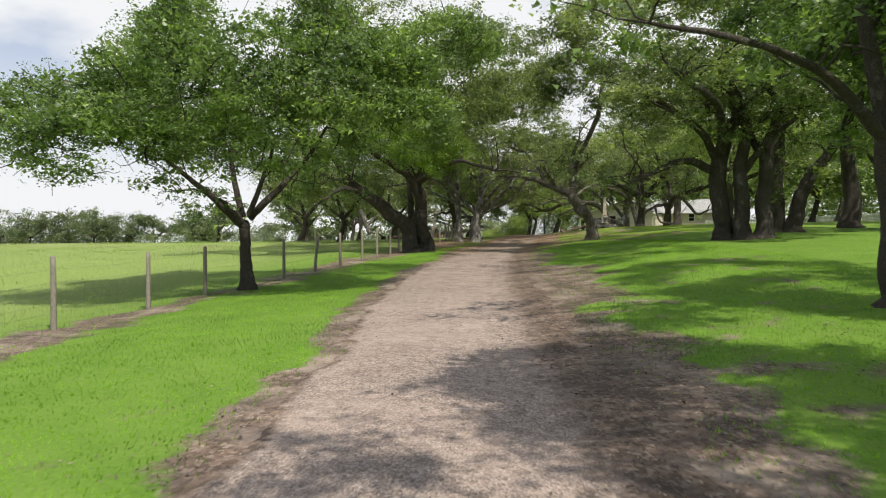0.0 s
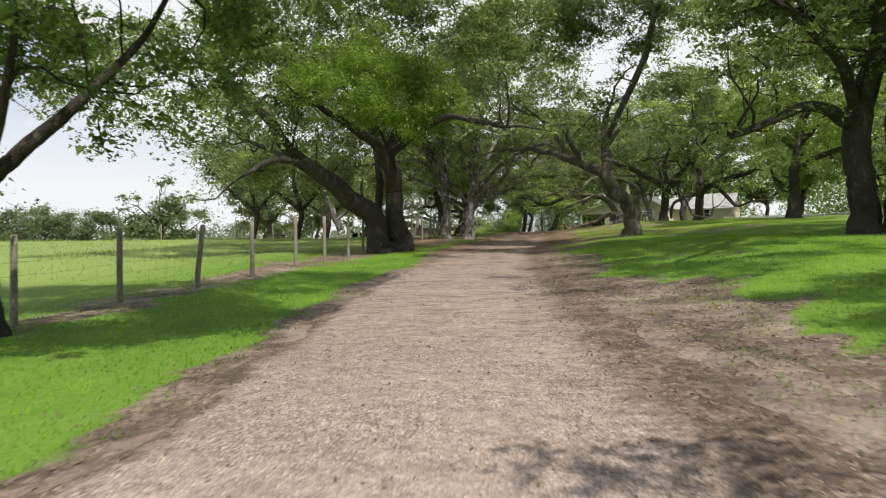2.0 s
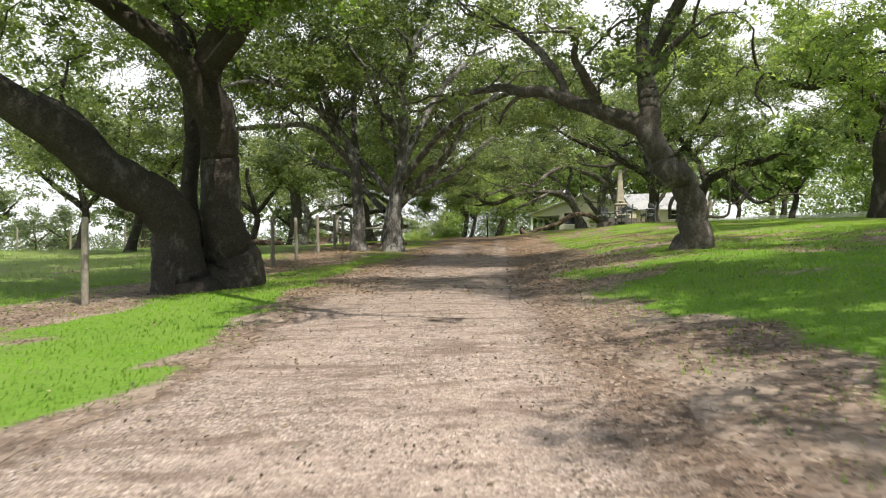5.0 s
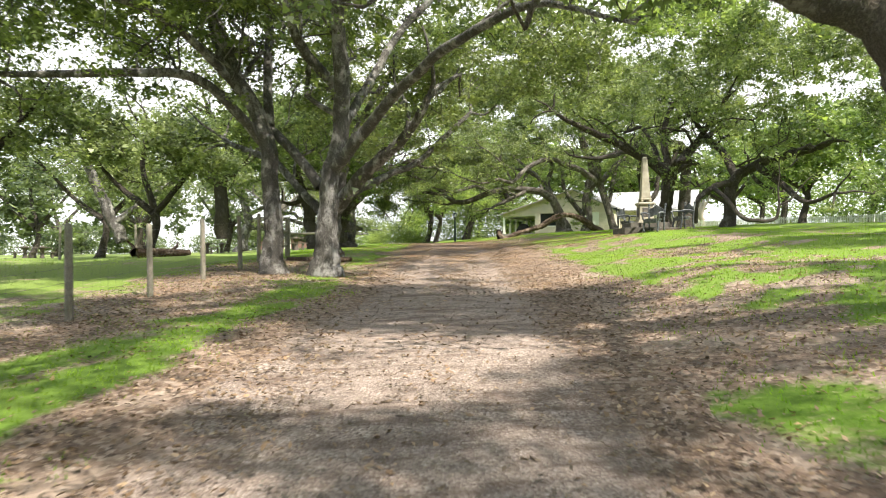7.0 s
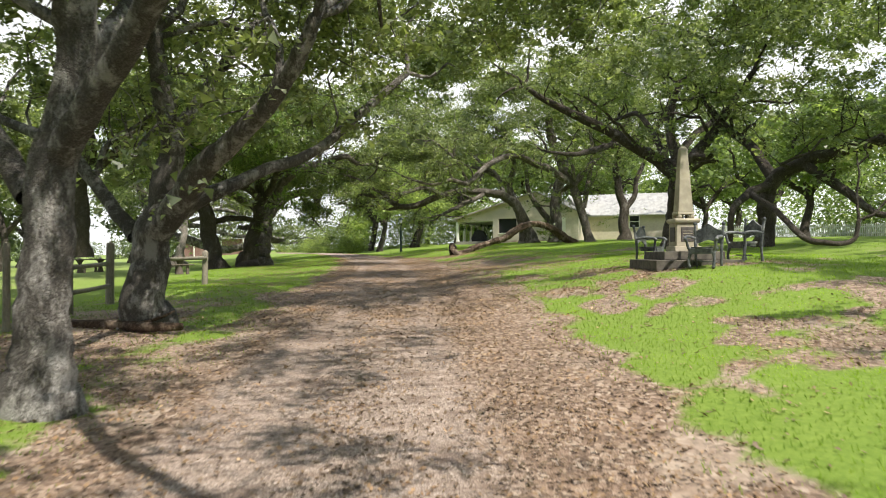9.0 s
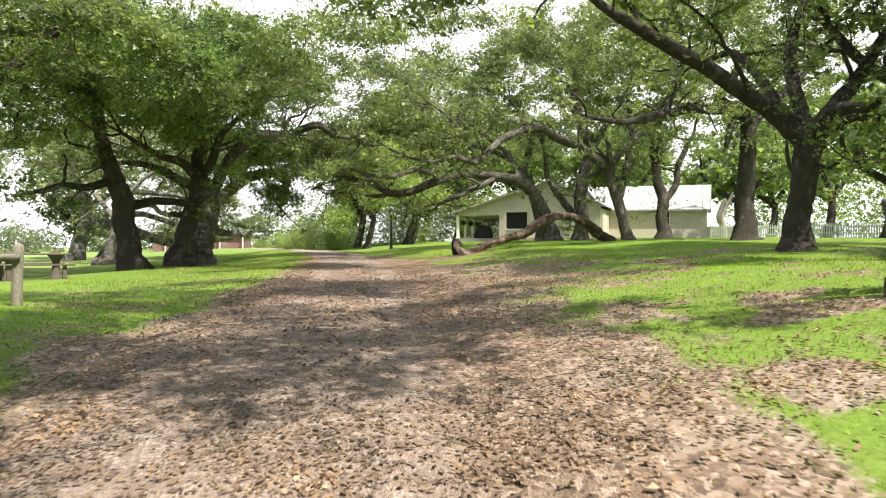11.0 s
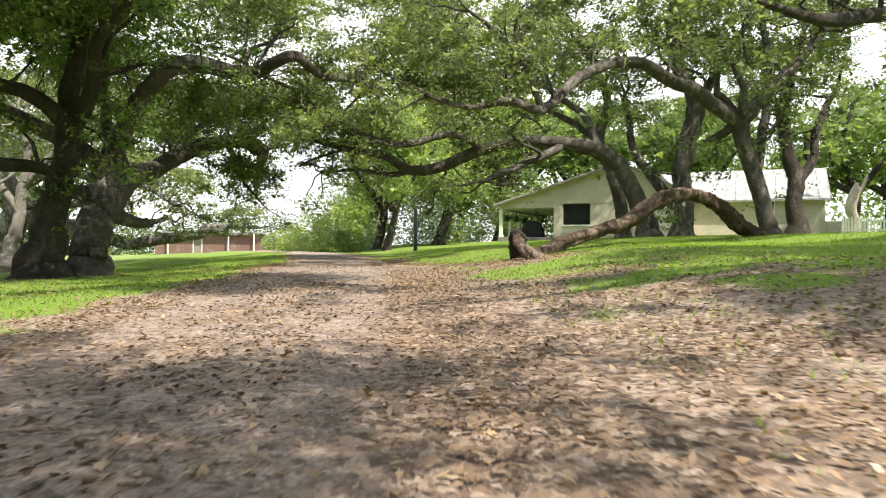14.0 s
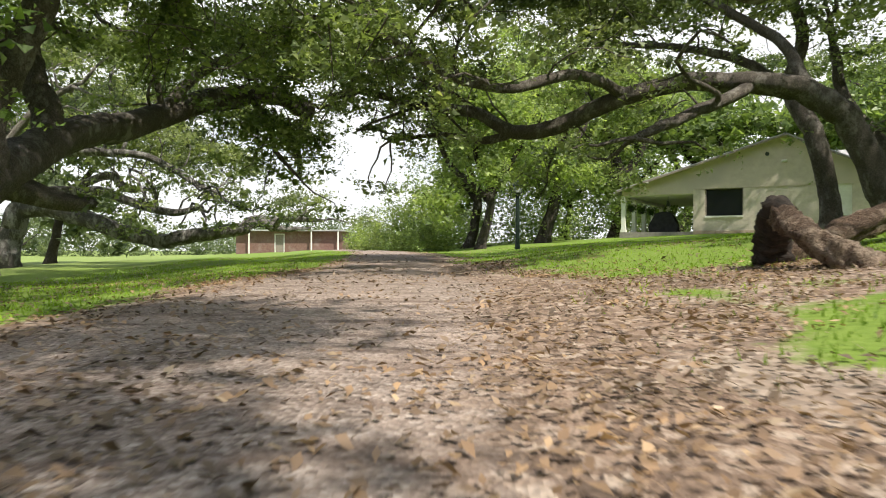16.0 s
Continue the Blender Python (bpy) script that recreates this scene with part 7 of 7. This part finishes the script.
# ---------------------------------------------------------------- lamp post
def lamp_post(x, y):
    root = thing("lamp_post", (x, y, at(x, y)), "dark green lantern post standing beside the lane", "lamp post")
    part("foot", cone_bm(0.15, 0.11, -0.2, 0.25, 12), LAMP_IRON, root)
    part("pole", cone_bm(0.098, 0.088, 0.2, 2.47, 12), LAMP_IRON, root)
    part("collar", cone_bm(0.12, 0.13, 2.40, 2.49, 12), LAMP_IRON, root)
    lan = part("lantern", cone_bm(0.16, 0.26, 2.49, 2.53, 12), LAMP_IRON, root)
    glass = material("lantern_glass", (0.62, 0.66, 0.64), 0.12)
    glass.node_tree.nodes["Principled BSDF"].inputs["Transmission Weight"].default_value = 0.6
    part("glass", cone_bm(0.20, 0.17, 2.53, 2.84, 10), glass, lan)
    for k in range(6):
        a = k * math.pi / 3
        c, s = math.cos(a), math.sin(a)
        rows = np.array([(0.25 * c, 0.25 * s, 2.52, 0.018), (0.285 * c, 0.285 * s, 2.60, 0.018), (0.21 * c, 0.21 * s, 2.72, 0.018), (0.205 * c, 0.205 * s, 2.86, 0.020)])
        v, q = tube(spline(rows, 4), 6)
        part("rib", mesh_of("rib", v, q, LAMP_IRON, True), LAMP_IRON, lan)
    rows = np.array([(0, 0, 2.84, 0.225), (0, 0, 2.92, 0.205), (0, 0, 2.99, 0.13), (0, 0, 3.03, 0.04), (0, 0, 3.09, 0.025)])
    v, q = tube(spline(rows, 3), 14)
    part("cap", mesh_of("cap", v, q, LAMP_IRON, True), LAMP_IRON, lan)


lamp_post(*LAMP_AT)

# ---------------------------------------------------------------- picnic tables
TABLE_WOOD = grainy("grey_table_wood", (0.07, 0.058, 0.048), (0.16, 0.135, 0.11), 10, 2, stretch=(1, 6, 6))


def picnic_table(x, y, turn):
    root = thing("picnic_table", (x, y, at(x, y)), "weathered dark wooden picnic table with benches on the grass", "picnic table", "picnic tables", turn)
    for k in range(5):
        part("tabletop_plank", box_bm(-0.95, 0.95, -0.36 + 0.145 * k, -0.225 + 0.145 * k, 0.72, 0.765, bevel=0.006), TABLE_WOOD, root)
    for s in (-1, 1):
        part("bench", box_bm(-0.95, 0.95, s * 0.72 - 0.14, s * 0.72 + 0.14, 0.42, 0.465, bevel=0.006), TABLE_WOOD, root)
        for e in (-1, 1):
            part("bench_leg", frustum_bm(0.06, 0.05, -0.05, 0.42, 0.004), TABLE_WOOD, root).location = (e * 0.7, s * 0.72, 0)
    for e in (-1, 1):
        rows = np.array([(e * 0.6, 0, -0.05, 0.20), (e * 0.6, 0, 0.3, 0.11), (e * 0.6, 0, 0.55, 0.12), (e * 0.6, 0, 0.72, 0.24)])
        v, q = tube(spline(rows, 4), 10)
        part("pedestal", mesh_of("pedestal", v, q, TABLE_WOOD, True), TABLE_WOOD, root)


for x, y, turn in TABLES:
    picnic_table(x, y, turn)

# ---------------------------------------------------------------- far shed
SHED_BRICK = grainy("red_shed_brick", (0.15, 0.085, 0.07), (0.23, 0.14, 0.115), 6, 0.8, stain=(0.28, 0.21, 0.185))


def shed(x, y, turn):
    root = thing("shed", (x, y, at(x, y)), "long low red-brown shed with a pale roof across the field", "shed", turn=turn)
    part("wall", box_bm(-6.4, -1.6, 0, 6, -0.5, 2.5), SHED_BRICK, root)
    part("wall", box_bm(-1.6, -0.6, 0, 6, 2.05, 2.5), SHED_BRICK, root)
    part("wall", box_bm(-0.6, 6.4, 0, 6, -0.5, 2.5), SHED_BRICK, root)
    part("door", box_bm(-1.6, -0.6, 0.1, 0.15, -0.5, 2.05), DARKWOOD, root)
    for a in ((-1.7, -1.6), (-0.6, -0.5)):
        part("door_frame", box_bm(a[0], a[1], -0.05, 0.1, -0.5, 2.1), TRIM, root)
    part("door_frame", box_bm(-1.7, -0.5, -0.05, 0.1, 2.1, 2.2), TRIM, root)
    part("roof", prism_bm([(-6.9, 2.5), (6.9, 2.5), (6.9, 2.65), (-6.9, 2.65)], -0.8, 6.6), ROOF, root)
    for xx in (-4.6, 2.9, 6.1):
        part("shed_post", box_bm(xx - 0.07, xx + 0.07, -0.75, -0.61, -0.5, 2.5), TRIM, root)


shed(*SHED_AT)


# ---------------------------------------------------------------- hitching rail beyond the pair of oaks
def hitching_rail(ax, ay, bx, by):
    root = thing("hitching_rail", (ax, ay, at(ax, ay)), "weathered wooden hitching rail between two posts on the grass", "rail")
    d, turn = math.hypot(bx - ax, by - ay), math.degrees(math.atan2(by - ay, bx - ax))
    root.matrix_world = pose(ax, ay, at(ax, ay), 0, 0, turn)
    for x in (0.0, d):
        v, q = tube(spline(np.array([(x, 0, -0.3, 0.10), (x, 0, 0.4, 0.095), (x + 0.02, 0, 1.12, 0.09)]), 4), 10, 0.06)
        part("post", mesh_of("post", v, q, POST_WOOD, True), POST_WOOD, root)
    v, q = tube(spline(np.array([(-0.1, -0.12, 0.92, 0.06), (d * 0.5, -0.12, 0.90, 0.055), (d + 0.1, -0.12, 0.93, 0.06)]), 5), 8, 0.06)
    part("rail", mesh_of("rail", v, q, POST_WOOD, True), POST_WOOD, root)


hitching_rail(0.9, 74.6, 2.85, 74.05)


def brace_end(ax, ay, bx, by):
    """The braced end of the stock fence: a second stout post with rails between."""
    root = thing("fence_brace", (bx, by, at(bx, by)), "stout wooden end post with two brace rails closing the stock fence", "fence brace")
    v, q = tube(spline(np.array([(0, 0, -0.3, 0.10), (0, 0, 0.5, 0.095), (0.02, 0, 1.45, 0.09)]), 4), 10, 0.06)
    part("end_post", mesh_of("end_post", v, q, POST_WOOD, True), POST_WOOD, root)
    dz = at(ax, ay) - at(bx, by)
    for h in (0.45, 0.98):
        v, q = tube(spline(np.array([(0, 0, h, 0.05), ((ax - bx) / 2, (ay - by) / 2, h + dz / 2 - 0.01, 0.047), (ax - bx, ay - by, h + dz, 0.05)]), 4), 8, 0.05)
        part("brace_rail", mesh_of("brace_rail", v, q, POST_WOOD, True), POST_WOOD, root)


brace_end(0.85, 66.6, 1.15, 68.9)


def ground_log(x, y, turn, length, r):
    root = thing("log", (x, y, at(x, y)), "weathered fallen log lying in the grass behind the fence", "log", "fallen logs", turn)
    v, q = tube(spline(np.array([(-length / 2, 0, r * 0.7, r), (-length / 6, 0.08, r * 0.85, r * 0.95), (length / 5, -0.05, r * 0.8, r * 0.85), (length / 2, 0.06, r * 0.9, r * 0.6)]), 5), 10, 0.12)
    part("bole", mesh_of("bole", v, q, DEADWOOD, True), DEADWOOD, root)
    v, q = tube(spline(np.array([(length * 0.1, 0, r, r * 0.4), (length * 0.25, 0.25, r * 2.2, r * 0.3), (length * 0.3, 0.5, r * 3.2, r * 0.15)]), 4), 7, 0.1)
    part("broken_branch", mesh_of("broken_branch", v, q, DEADWOOD, True), DEADWOOD, root)


ground_log(-4.4, 73.6, 20, 2.2, 0.2)
ground_log(2.4, 63.9, -28, 2.3, 0.10)
ground_log(-6.2, 76.4, 100, 1.8, 0.24)

# ---------------------------------------------------------------- pale dead trunk behind the pickets
SNAGWOOD = grainy("bleached_dead_wood", (0.30, 0.25, 0.20), (0.52, 0.46, 0.39), 9, 1.5, stretch=(3, 3, 1), relief=0.02)


def dead_snag(x, y):
    root = thing("dead_snag", (x, y, at(x, y)), "bleached dead trunk standing behind the picket fence", "dead tree")
    for name, rows in (("trunk", [(0, 0, -0.2, 0.3), (0.1, 0, 0.8, 0.24), (-0.1, 0.1, 1.6, 0.3), (0.15, 0.1, 2.5, 0.28), (0.3, 0.1, 3.1, 0.12)]),
                       ("broken_limb", [(0.1, 0.1, 2.2, 0.16), (0.6, 0, 2.9, 0.12), (0.9, 0, 3.6, 0.07)])):
        v, q = tube(spline(np.array(rows), 6), 10, 0.15)
        part(name, mesh_of(name, v, q, SNAGWOOD, True), SNAGWOOD, root)


dead_snag(40.9, 110.6)
